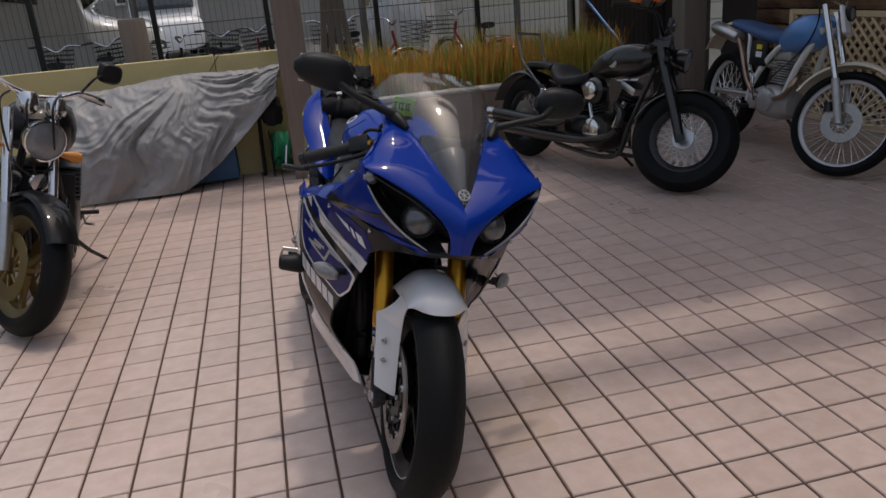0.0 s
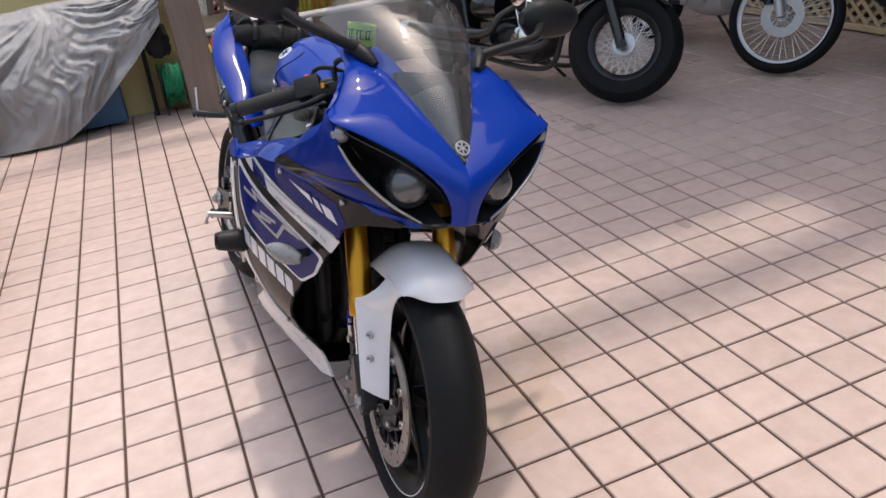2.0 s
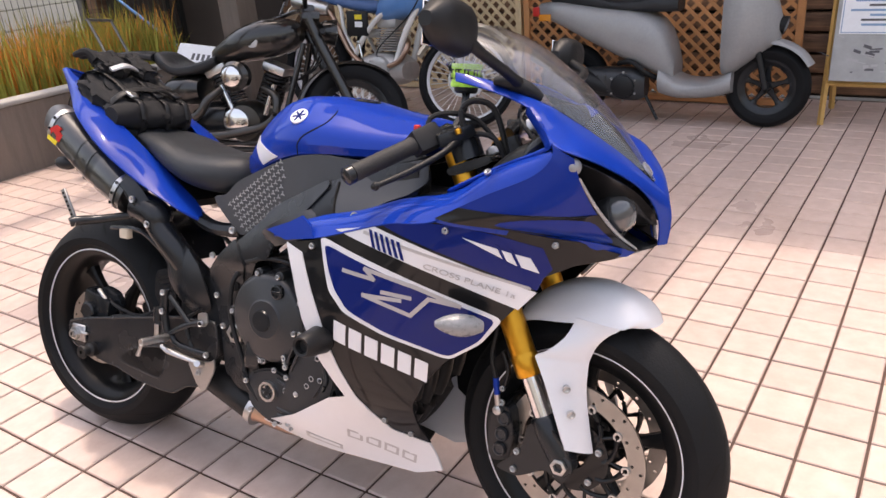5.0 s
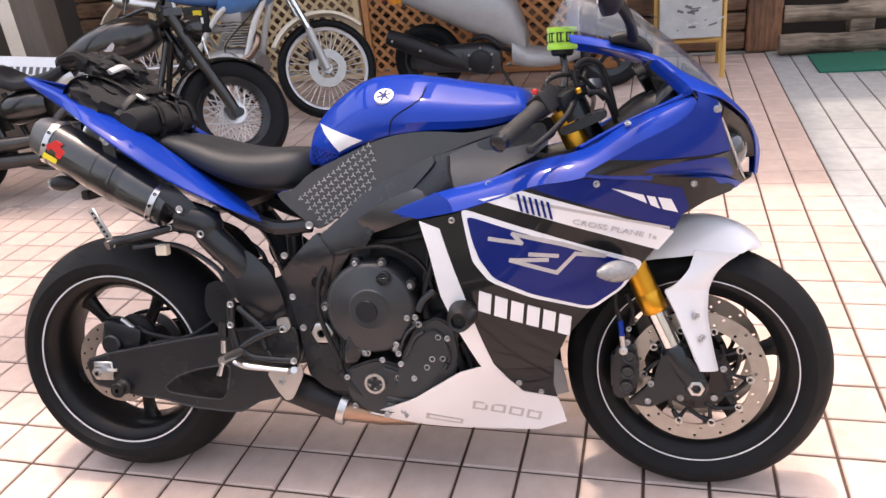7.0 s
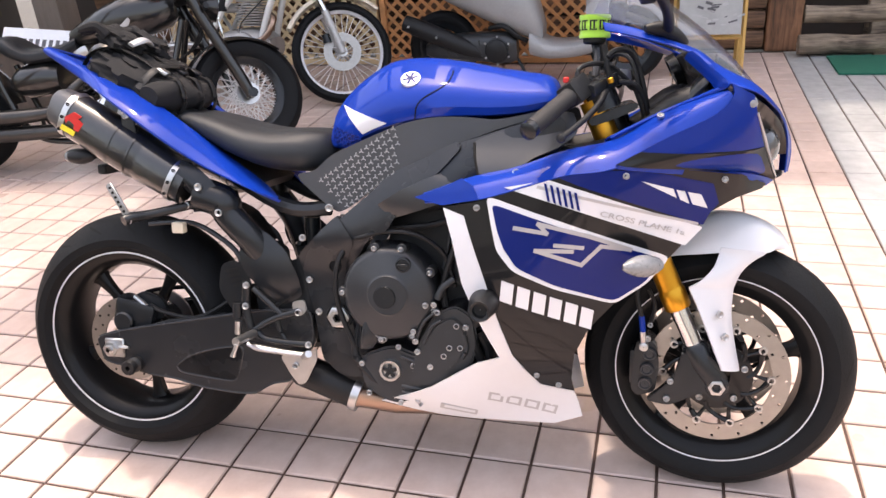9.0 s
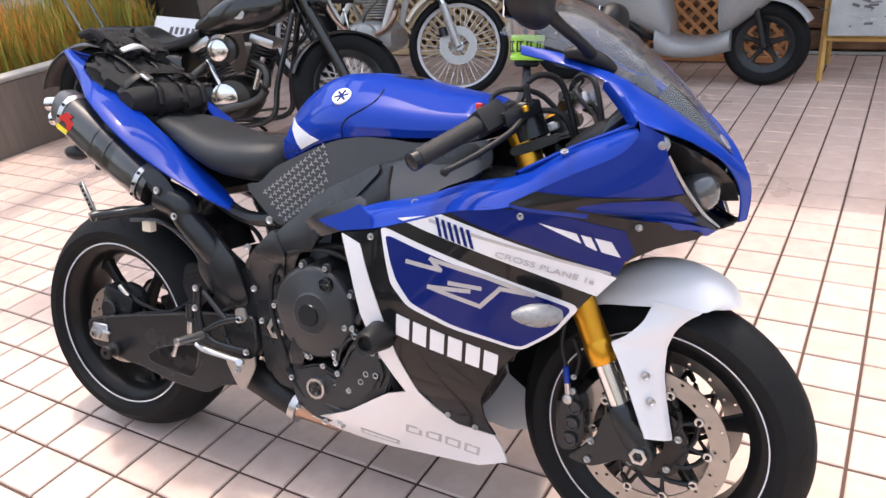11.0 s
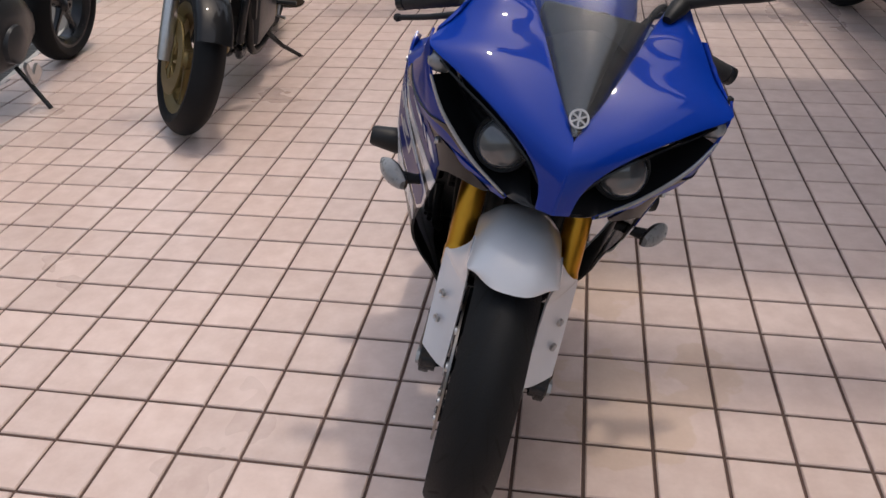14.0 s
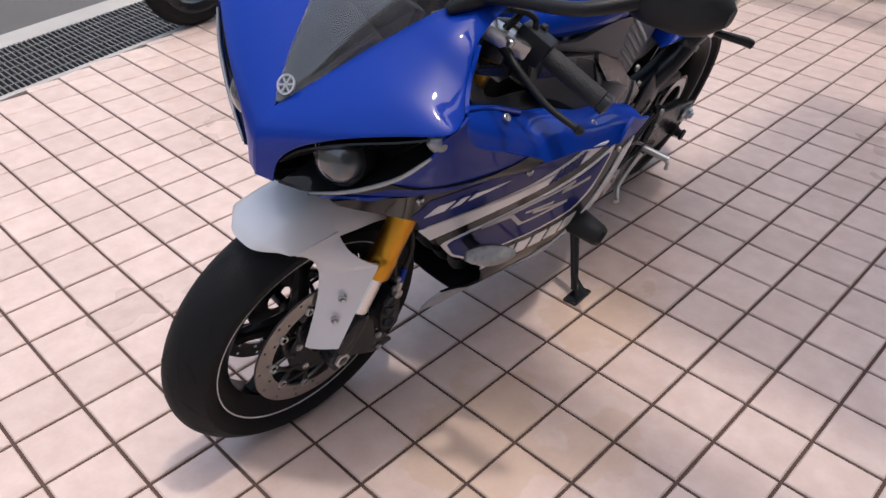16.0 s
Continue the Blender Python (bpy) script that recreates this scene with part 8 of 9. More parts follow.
def mudguard(parent, name, c, R, w, a0, a1, material, thick=.004, n=18, drop=.03):
    """A curved guard round a wheel, from angle a0 to a1 (degrees, 0 ahead, 90 up)."""
    bm = bmesh.new()
    curves = []
    for v in (-1, -.8, 0, .8, 1):
        curves.append([(c[0] + (R - drop * abs(v) ** 4) * math.cos(radians(a0 + (a1 - a0) * k / 10)), c[1] + w * v, c[2] + (R - drop * abs(v) ** 4) * math.sin(radians(a0 + (a1 - a0) * k / 10))) for k in range(11)])
    bm_patch(bm, curves, n, 12, thick, (0, 0, -1))
    return part(name, bm, material, parent)


def lamp_part(parent, c, r, depth, shell, tilt=0):
    lamp = new("headlamp")
    lamp.parent = parent
    m = Matrix.Translation(c) @ pose(0, 0, 0, 0, 90 + tilt, 0)
    bm = bmesh.new()
    bm_lathe(bm, [(-depth, .012), (-depth * .9, r * .45), (-depth * .5, r * .85), (0, r), (.012, r * 1.03), (.014, r * .95), (.006, r * .93)], axis='z', n=28, m=m)
    part("lamp_shell", bm, shell, lamp)
    bm = bmesh.new()
    bm_lathe(bm, [(.006, r * .93), (.016, r * .7), (.021, r * .35), (.022, .001)], axis='z', n=28, m=m)
    part("lamp_glass", bm, M_LENS, lamp)
    return lamp


# -- black cruiser
cr = thing("cruiser_motorcycle", stand_at(2.53, 1.34, 2.08, 2.81, 9, 1.06), "black cruiser motorcycle with fat tyres and spoked wheels", "motorcycle")
wire_wheel(cr, "front_wheel", (0, 0, .305), .305, .066, .192, M_SATIN, 80, .045, .060, False, wire=.0030, lace=1.0)
wire_wheel(cr, "rear_wheel", (-1.50, 0, .298), .298, .075, .190, M_SATIN, 28, .045, .06)
mudguard(cr, "front_mudguard", (0, 0, .325), .345, .082, 52, 165, M_CRUISER)
mudguard(cr, "rear_mudguard", (-1.60, 0, .325), .375, .095, 10, 165, M_CRUISER)
for sd in (-1, 1):
    tube_part(cr, "fork_leg", [(0, sd * .10, .31), (-.06, sd * .10, .45), (-.20, sd * .10, .75), (-.27, sd * .105, .92)], [.030, .032, .030, .028], M_CRUISER, 14)
    tube_part(cr, "fork_axle_end", [(0, sd * .085, .325), (0, sd * .13, .325)], .028, M_SATIN, 14)
lamp_part(cr, (-.10, 0, .86), .072, .11, M_CRUISER, 4)
loft_part(cr, "fuel_tank", [(-.30, .05, .88, .80), (-.36, .10, .925, .74), (-.50, .145, .935, .70), (-.66, .14, .89, .68), (-.82, .08, .80, .68), (-.88, .04, .76, .70)], M_CRUISER, label="glossy black teardrop tank")
bm = bmesh.new()
bm_plate(bm, rounded([(-.58, .80), (-.54, .835), (-.50, .80), (-.52, .765), (-.56, .765)], 3, .25), -.146, -.138)
part("tank_badge", bm, M_SILVER, cr)
loft_part(cr, "rider_seat", [(-.84, .08, .735, .66), (-.92, .13, .70, .62), (-1.08, .15, .685, .60), (-1.20, .12, .76, .64), (-1.27, .06, .76, .68)], M_SEAT)
loft_part(cr, "pillion_pad", [(-1.28, .08, .755, .70), (-1.40, .11, .775, .715), (-1.56, .09, .765, .70), (-1.62, .05, .74, .70)], M_SEAT)
eng = new("v_twin_engine")
eng.parent = cr
for k, (x, a) in enumerate(((-.56, 22), (-.76, -22))):
    for j in range(9):
        c = Vector((x, 0, .40))
        d = Vector((math.sin(radians(a)), 0, math.cos(radians(a))))
        bm = bmesh.new()
        bm_lathe(bm, [(0, .02), (0, .078), (.010, .078), (.010, .02)], axis='z', n=20, loop=True, m=Matrix.Translation(c + d * (.03 + .022 * j)) @ Vector((0, 0, 1)).rotation_difference(d).to_matrix().to_4x4())
        part("cooling_fin", bm, M_SATIN, eng)
    tube_part(eng, "pushrod_tube", [(x + .03, -.09, .36), Vector((x + .03, -.085, .36)) + d * .2], .016, M_CHROME, 10)
    box_part(eng, "rocker_cover", Vector((x, 0, .40)) + d * .25 - Vector((.075, .07, .025)), Vector((x, 0, .40)) + d * .25 + Vector((.075, .07, .03)), M_ALU, .015, (0, a, 0))
bm = bmesh.new()
bm_lathe(bm, [(-.12, .10), (-.02, .135), (.06, .135), (.10, .11), (.11, .001)], axis='z', n=30, m=Matrix.Translation((-.66, -.02, .31)) @ pose(0, 0, 0, 90, 0, 0))
part("crankcase", bm, M_PIPE, eng)
bm = bmesh.new()
bm_lathe(bm, [(0, .085), (.05, .09), (.07, .07), (.075, .001)], axis='z', n=28, m=Matrix.Translation((-.655, -.13, .60)) @ pose(0, 0, 0, 90, 0, 0))
part("air_cleaner", bm, M_CRUISER, eng, "round gloss black air cleaner")
bm = bmesh.new()
bm_lathe(bm, [(0, .062), (.012, .060), (.018, .045), (.019, .001)], axis='z', n=26, m=Matrix.Translation((-.655, -.205, .60)) @ pose(0, 0, 0, 90, 0, 0))
part("cleaner_cap", bm, M_CHROME, eng)
bm = bmesh.new()
bm_lathe(bm, [(0, .085), (.014, .082), (.022, .060), (.024, .001)], axis='z', n=28, m=Matrix.Translation((-.70, -.125, .32)) @ pose(0, 0, 0, 90, 0, 0))
part("cam_cover", bm, M_CHROME, eng, "polished round cam cover")
loft_part(eng, "gearbox", [(-.80, .10, .42, .22), (-.92, .12, .44, .22), (-1.02, .10, .40, .24)], M_SATIN)
loft_part(cr, "oil_tank", [(-.94, .14, .60, .44), (-1.02, .16, .62, .42), (-1.15, .15, .60, .42), (-1.20, .12, .55, .46)], M_CRUISER)
tube_part(cr, "exhaust_pipe", [(-.52, -.10, .52), (-.42, -.14, .46), (-.46, -.16, .32), (-.70, -.17, .25), (-1.10, -.175, .235), (-1.80, -.18, .24)], [.022, .024, .024, .026, .042, .044], M_PIPE, 14, 36, "dark exhaust pipe")
tube_part(cr, "exhaust_pipe", [(-.80, -.10, .52), (-.86, -.16, .46), (-.94, -.18, .36), (-1.15, -.185, .33), (-1.75, -.19, .335)], [.022, .024, .026, .042, .044], M_PIPE, 14, 30)
for sd in (-1, 1):
    tube_part(cr, "frame_tube", [(-.27, sd * .04, .78), (-.38, sd * .09, .40), (-.46, sd * .12, .17), (-.90, sd * .12, .16), (-1.15, sd * .12, .24), (-1.28, sd * .12, .60)], .017, M_CRUISER, 10, 30)
    tube_part(cr, "footboard", [(-.50, sd * .20, .20), (-.75, sd * .20, .19)], [.022, .022], M_BLACK, 8, flat=.4)
    tube_part(cr, "handlebar", [(-.27, 0, .97), (-.28, sd * .12, 1.0), (-.30, sd * .25, 1.06), (-.40, sd * .36, 1.05), (-.50, sd * .42, 1.02)], .014, M_CRUISER, 10, 20)
    tube_part(cr, "grip", [(-.42, sd * .375, 1.045), (-.51, sd * .425, 1.018)], .019, M_BLACK, 12)
    tube_part(cr, "mirror_stem", [(-.40, sd * .34, 1.06), (-.36, sd * .38, 1.18)], .006, M_CRUISER, 6)
    box_part(cr, "mirror", (-.375, sd * .40 - .06, 1.16), (-.345, sd * .40 + .06, 1.23), M_CRUISER, .012)
    tube_part(cr, "indicator", [(-.19, sd * .12, .80), (-.19, sd * .15, .80), (-.19, sd * .165, .80)], [.008, .02, .016], M_BLACK, 10)
    tube_part(cr, "sissy_bar", [(-1.35, sd * .10, .60), (-1.58, sd * .10, .76), (-1.68, sd * .10, .98)], .009, M_GALV, 8)
tube_part(cr, "sissy_rail", [(-1.68, -.11, .98), (-1.68, .11, .98)], .009, M_GALV, 8)
box_part(cr, "fork_clamp", (-.30, -.13, .88), (-.20, .13, .93), M_CRUISER, .01)
box_part(cr, "instrument", (-.30, -.05, .93), (-.22, .05, 1.0), M_CRUISER, .02)
tube_part(cr, "side_stand", [(-.75, .12, .2), (-.68, .26, .05)], .011, M_SATIN, 8)
for z_, y_ in ((.24, -.18), (.335, -.19)):
    tube_part(cr, "exhaust_tip", [(-1.74, y_, z_), (-1.83, y_, z_)], .046, M_CHROME, 16)
for k in range(3):
    tube_part(cr, "cable", [(-.26, -.05 + .05 * k, .98), (-.16, -.09 + .06 * k, .80), (-.24, -.05 + .03 * k, .62), (-.42, -.06, .52)], .005, M_BLACK, 6, 16)
# the long body hangs low between the wheels
for o in list(cr.children) + list(eng.children):
    if o.type == 'MESH':
        o.data.transform(Matrix.Diagonal((.95, 1, .90, 1)))
for o in cr.children:
    if o.name.startswith("headlamp"):
        for c_ in o.children:
            c_.data.transform(Matrix.Translation((-.005, 0, -.10)))
# the bars rest against the left lock
ax = Vector((-.27, 0, .53)).normalized()
steer = Matrix.Translation((0, 0, .29)) @ Matrix.Rotation(radians(34), 4, ax) @ Matrix.Translation((0, 0, -.29))
for o in cr.children:
    if o.name.split(".")[0] in ("front_wheel", "front_mudguard", "fork_leg", "fork_axle_end", "handlebar", "grip", "mirror_stem", "mirror", "indicator", "fork_clamp", "instrument", "headlamp"):
        o.matrix_basis = steer @ o.matrix_basis
# low sign board behind the cruiser
pl = thing("white_placard", pose(2.86, 2.86, 0), "white sign board with grey lettering on a low stand", "sign")
mx = Matrix.Translation((0, 0, .58)) @ pose(0, 0, 0, 0, -52, 0) @ pose(0, 0, 0, 9, 0, 0)
bm = bmesh.new()
bm_box(bm, (-.075, -.29, -.005), (.075, .29, .005), .003, mx)
part("board", bm, M_PAPER, pl)
for k in range(7):
    bm = bmesh.new()
    bm_box(bm, (-.045, -.15 + k * .045, .005), (.005, -.125 + k * .045, .0065), 0, mx)
    part("letter_bar", bm, M_INKD, pl)
for y in (-.2, .2):
    tube_part(pl, "stand_leg", [(0, y, 0), (0, y, .56 - y * .16)], .012, M_FENCE, 8)
# orange open-face helmet on the handlebar
hel = thing("orange_helmet", Matrix.Translation((2.41, 1.53, 1.25)) @ pose(0, 0, 0, 20, 35, -60), "glossy orange helmet hung on the cruiser handlebar", "helmet")
bm = bmesh.new()
rings = []
for i in range(1, 12):
    t_ = math.pi * i / 14
    rings.append([(.135 * math.sin(t_) * math.cos(q) * 1.08, .125 * math.sin(t_) * math.sin(q), .14 * math.cos(t_)) for q in (2 * math.pi * j / 24 for j in range(24))])
bm_rings(bm, rings)
part("shell", bm, M_ORANGE, hel)
bm = bmesh.new()
bm_patch(bm, [[(.118 * math.cos(a) * 1.15, .118 * math.sin(a) * 1.08, z) for a in (-1.0, -.5, 0, .5, 1.0)] for z in (.045, .0, -.055)], 14, 8, .006, (1, 0, 0))
part("visor", bm, M_GLASSD, hel)
box_part(hel, "white_sticker", (-.03, -.130, -.03), (.03, -.122, .03), M_PAPER, .002)

# -- blue and white trail bike
tb = thing("trail_motorcycle", stand_at(3.54, 1.19, 3.63, 2.53, 7, 1.10), "blue and white trail motorcycle with tall spoked wheels", "motorcycle")
wire_wheel(tb, "front_wheel", (0, 0, .298), .298, .042, .246, M_WHITE, 36, .024, .03, disc_m=M_DISC, slim=True, wire=.0026)
wire_wheel(tb, "rear_wheel", (-1.27, 0, .31), .31, .055, .236, M_WHITE, 36, .03, .045, False, slim=True, wire=.0026)
mudguard(tb, "front_mudguard", (0.0, 0, .298), .352, .055, 50, 158, M_CREAM)
mudguard(tb, "rear_mudguard", (-1.25, 0, .40), .42, .06, 60, 150, M_CREAM)
for sd in (-1, 1):
    tube_part(tb, "fork_leg", [(0, sd * .085, .285), (-.10, sd * .085, .55)], [.023, .023], M_CAST, 12)
    tube_part(tb, "fork_tube", [(-.10, sd * .085, .55), (-.30, sd * .085, 1.0)], .019, M_CHROME, 12)
    tube_part(tb, "frame_tube", [(-.30, sd * .03, .88), (-.42, sd * .07, .62), (-.50, sd * .09, .36)], .020, M_WFRAME, 10, 12)
    tube_part(tb, "frame_tube", [(-.40, sd * .04, .82), (-.62, sd * .09, .72), (-.80, sd * .11, .48), (-.84, sd * .11, .32)], .018, M_WFRAME, 10, 16)
    tube_part(tb, "subframe_tube", [(-.82, sd * .10, .44), (-.92, sd * .10, .62), (-.98, sd * .09, .82), (-1.20, sd * .08, .86)], .013, M_WFRAME, 10, 16)
    tube_part(tb, "swingarm_beam", [(-.82, sd * .09, .36), (-1.05, sd * .09, .35), (-1.30, sd * .085, .335)], [.022, .024, .020], M_ALU, 10)
    tube_part(tb, "handlebar", [(-.31, 0, 1.06), (-.31, sd * .12, 1.07), (-.34, sd * .24, 1.13), (-.40, sd * .39, 1.13)], .011, M_CHROME, 10, 18)
    tube_part(tb, "grip", [(-.385, sd * .30, 1.13), (-.41, sd * .40, 1.13)], .017, M_BLACK, 10)
tube_part(tb, "crossbar", [(-.335, -.2, 1.12), (-.335, .2, 1.12)], .008, M_CHROME, 8)
loft_part(tb, "fuel_tank", [(-.30, .05, .93, .80), (-.36, .10, .965, .74), (-.48, .125, .95, .70), (-.60, .10, .88, .68), (-.68, .06, .83, .70)], M_SKYB, label="light blue fuel tank")
loft_part(tb, "seat", [(-.60, .06, .85, .76), (-.72, .10, .835, .74), (-.95, .11, .865, .78), (-1.18, .10, .90, .83), (-1.26, .06, .89, .85)], M_SKYSEAT, label="blue vinyl seat")
tube_part(tb, "silencer", [(-1.02, -.13, .77), (-1.05, -.13, .775), (-1.33, -.13, .83), (-1.35, -.13, .83)], [.035, .05, .05, .04], M_ALU, 16)
tube_part(tb, "exhaust_pipe", [(-.46, -.02, .56), (-.40, -.08, .52), (-.46, -.12, .40), (-.66, -.13, .36), (-.84, -.13, .46), (-.98, -.13, .70), (-1.04, -.13, .77)], .018, M_TITAN, 10, 30)
for j in range(9):
    bm = bmesh.new()
    bm_box(bm, (-.66, -.085, .48 + j * .018), (-.50, .085, .488 + j * .018), .003)
    part("cooling_fin", bm, M_CAST, tb)
box_part(tb, "cylinder_head", (-.66, -.075, .64), (-.50, .075, .72), M_CAST, .015)
loft_part(tb, "crankcase", [(-.44, .09, .40, .28), (-.54, .13, .46, .24), (-.70, .13, .46, .24), (-.82, .10, .42, .28)], M_CAST)
bm = bmesh.new()
bm_lathe(bm, [(0, .085), (.025, .08), (.035, .06), (.036, .001)], axis='z', n=26, m=Matrix.Translation((-.60, -.12, .36)) @ pose(0, 0, 0, 90, 0, 0))
part("clutch_cover", bm, M_CAST, tb)
bm = bmesh.new()
bm_lathe(bm, [(0, .055), (.02, .052), (.028, .04), (.029, .001)], axis='z', n=22, m=Matrix.Translation((-.745, -.12, .335)) @ pose(0, 0, 0, 90, 0, 0))
part("sprocket_cover", bm, M_CAST, tb)
bolts(tb, [(-.60 + .072 * math.cos(q), -.15, .36 + .072 * math.sin(q)) for q in (.4, 1.5, 2.6, 3.7, 4.8, 5.9)], r=.006)
tube_part(tb, "carburettor", [(-.68, -.02, .60), (-.73, -.05, .60), (-.79, -.05, .61)], [.03, .034, .026], M_CAST, 14)
tube_part(tb, "clutch_cable", [(-.34, -.14, 1.10), (-.26, -.10, .98), (-.36, -.08, .76), (-.58, -.13, .52), (-.60, -.15, .44)], .0045, M_BLACK, 6, 24)
tube_part(tb, "kick_lever", [(-.70, -.15, .34), (-.71, -.17, .44), (-.73, -.17, .53), (-.70, -.21, .545)], .009, M_CHROME, 8, 10)
tube_part(tb, "rider_peg", [(-.76, -.12, .30), (-.77, -.22, .30)], .012, M_SATIN, 8)
tube_part(tb, "brake_caliper", [(-.085, -.060, .345), (-.10, -.060, .40)], .026, M_SATIN, 10)
box_part(tb, "side_panel", (-.88, -.125, .58), (-.70, -.10, .76), M_BLACK, .015)
box_part(tb, "sticker", (-.80, -.129, .70), (-.74, -.126, .735), M_YELLOW, 0)
box_part(tb, "sticker", (-.80, -.129, .645), (-.735, -.126, .685), M_PAPER, 0)
box_part(tb, "number_plate_holder", (-.21, -.055, .84), (-.18, .055, 1.03), M_PAPER, .02, (0, -22, 0), "pale headlamp cowl")
lamp_part(tb, (-.180, 0, .90), .042, .05, M_BLACK, -10)
tube_part(tb, "side_stand", [(-.80, .10, .30), (-.70, .26, .04)], .010, M_BLACK, 8)
tube_part(tb, "shock", [(-.90, 0, .35), (-.84, 0, .70)], .03, M_BLACK, 10)

# the upper works sit low over the tall wheels
for o in tb.children:
    if o.type == 'MESH' and "mudguard" not in o.name:
        for v in o.data.vertices:
            if v.co.z > .345:
                v.co.z = .345 + (v.co.z - .345) * .87

# its front end rests against the left lock
steer = Matrix.Translation((-.05, 0, .40)) @ Matrix.Rotation(radians(34), 4, Vector((-.30, 0, .65)).normalized()) @ Matrix.Translation((.05, 0, -.40))
for o in tb.children:
    if o.name.split(".")[0] in ("front_wheel", "front_mudguard", "fork_leg", "fork_tube", "brake_caliper", "handlebar", "crossbar", "grip", "number_plate_holder", "headlamp"):
        o.matrix_basis = steer @ o.matrix_basis

# -- grey scooter
st = thing("grey_scooter", stand_at(4.11, -.62, 4.08, .63, 3, 1.05), "matt grey scooter with dust on its panels", "scooter")
for nm, c in (("front_wheel", (0, 0, .235)), ("rear_wheel", (-1.19, 0, .235))):
    cast_wheel(st, nm, c, .235, .052, .155, .032, .04, 5, 18, .03, .05, M_SATIN)
loft_part(st, "front_shield", [(.05, .03, .62, .50), (-.02, .12, .80, .44), (-.12, .18, .88, .36), (-.20, .17, .90, .30), (-.25, .14, .86, .30)], M_SCOOT)
loft_part(st, "handlebar_cover", [(-.10, .06, 1.0, .90), (-.16, .16, 1.04, .88), (-.24, .14, 1.03, .90), (-.28, .05, 1.0, .93)], M_SCOOT)
mudguard(st, "front_mudguard", (0, 0, .235), .275, .065, 30, 150, M_SCOOT)
loft_part(st, "floorboard", [(-.18, .14, .34, .20), (-.30, .16, .28, .17), (-.48, .17, .28, .16), (-.60, .16, .36, .18)], M_SCOOT)
loft_part(st, "body_panel", [(-.52, .10, .40, .24), (-.60, .16, .60, .28), (-.78, .19, .70, .36), (-1.0, .19, .72, .46), (-1.25, .15, .74, .58), (-1.42, .06, .72, .64)], M_SCOOT)
loft_part(st, "seat", [(-.52, .08, .74, .66), (-.64, .14, .76, .66), (-.86, .16, .74, .67), (-1.10, .15, .79, .70), (-1.32, .09, .80, .72)], M_SEAT)
loft_part(st, "top_box", [(-1.32, .12, 1.06, .84), (-1.40, .20, 1.12, .82), (-1.60, .20, 1.12, .82), (-1.70, .12, 1.04, .84)], M_BLACK)
loft_part(st, "drive_case", [(-.68, .05, .30, .16), (-.76, .09, .34, .14), (-.95, .09, .34, .16), (-1.18, .08, .32, .17), (-1.28, .04, .27, .20)], M_ENGINE)
for o in (bpy.data.objects["drive_case"],):
    o.location.y = -.10
bm = bmesh.new()
bm_lathe(bm, [(0, .07), (.02, .068), (.03, .05), (.032, .001)], axis='z', n=24, m=Matrix.Translation((-.80, -.185, .235)) @ pose(0, 0, 0, 90, 0, 0))
part("fan_cover", bm, M_BLACK, st)
tube_part(st, "silencer", [(-.88, -.15, .20), (-1.02, -.17, .26), (-1.25, -.18, .36), (-1.40, -.18, .42)], [.03, .055, .058, .05], M_BLACK, 14, 12)
bolts(st, [(-1.36, -.235, .40), (-1.18, -.235, .33)], r=.008)
bolts(st, [(-.80 + .085 * math.cos(q), -.188, .235 + .085 * math.sin(q)) for q in (.5, 1.55, 2.6, 3.7, 4.75, 5.8)], r=.007)
tube_part(st, "fan_rim", [(-.80 + .072 * math.cos(k * math.pi / 12), -.190, .235 + .072 * math.sin(k * math.pi / 12)) for k in range(24)], .006, M_SATIN, 6, 0)
for k in range(5):
    tube_part(st, "case_rib", [(-.90 - k * .055, -.186, .20), (-.915 - k * .055, -.188, .30)], .005, M_ENGINE, 6)
tube_part(st, "air_hose", [(-.86, -.10, .36), (-.76, -.16, .38), (-.68, -.15, .32), (-.62, -.10, .28)], .016, M_BLACK, 10, 14)
box_part(st, "tail_lamp", (-1.46, -.07, .64), (-1.41, .07, .70), M_RED, .012)
lamp_part(st, (.06, 0, .58), .05, .05, M_BLACK, 15)
for sd in (-1, 1):
    tube_part(st, "fork_leg", [(0, sd * .07, .23), (-.06, sd * .07, .46)], .018, M_SATIN, 10)
    tube_part(st, "grip", [(-.2, sd * .16, .96), (-.24, sd * .34, .95)], .016, M_BLACK, 10)
    tube_part(st, "mirror_stem", [(-.18, sd * .18, .98), (-.16, sd * .26, 1.16)], .006, M_BLACK, 6)
    box_part(st, "mirror", (-.17, sd * .28 - .055, 1.14), (-.15, sd * .28 + .055, 1.22), M_BLACK, .012)
    box_part(st, "indicator", (-1.38, sd * .12 - .02, .62), (-1.30, sd * .15 + .01, .66), M_AMBER, .008)
tube_part(st, "centre_stand", [(-.70, -.10, .20), (-.60, -.12, .03)], .010, M_SATIN, 8)

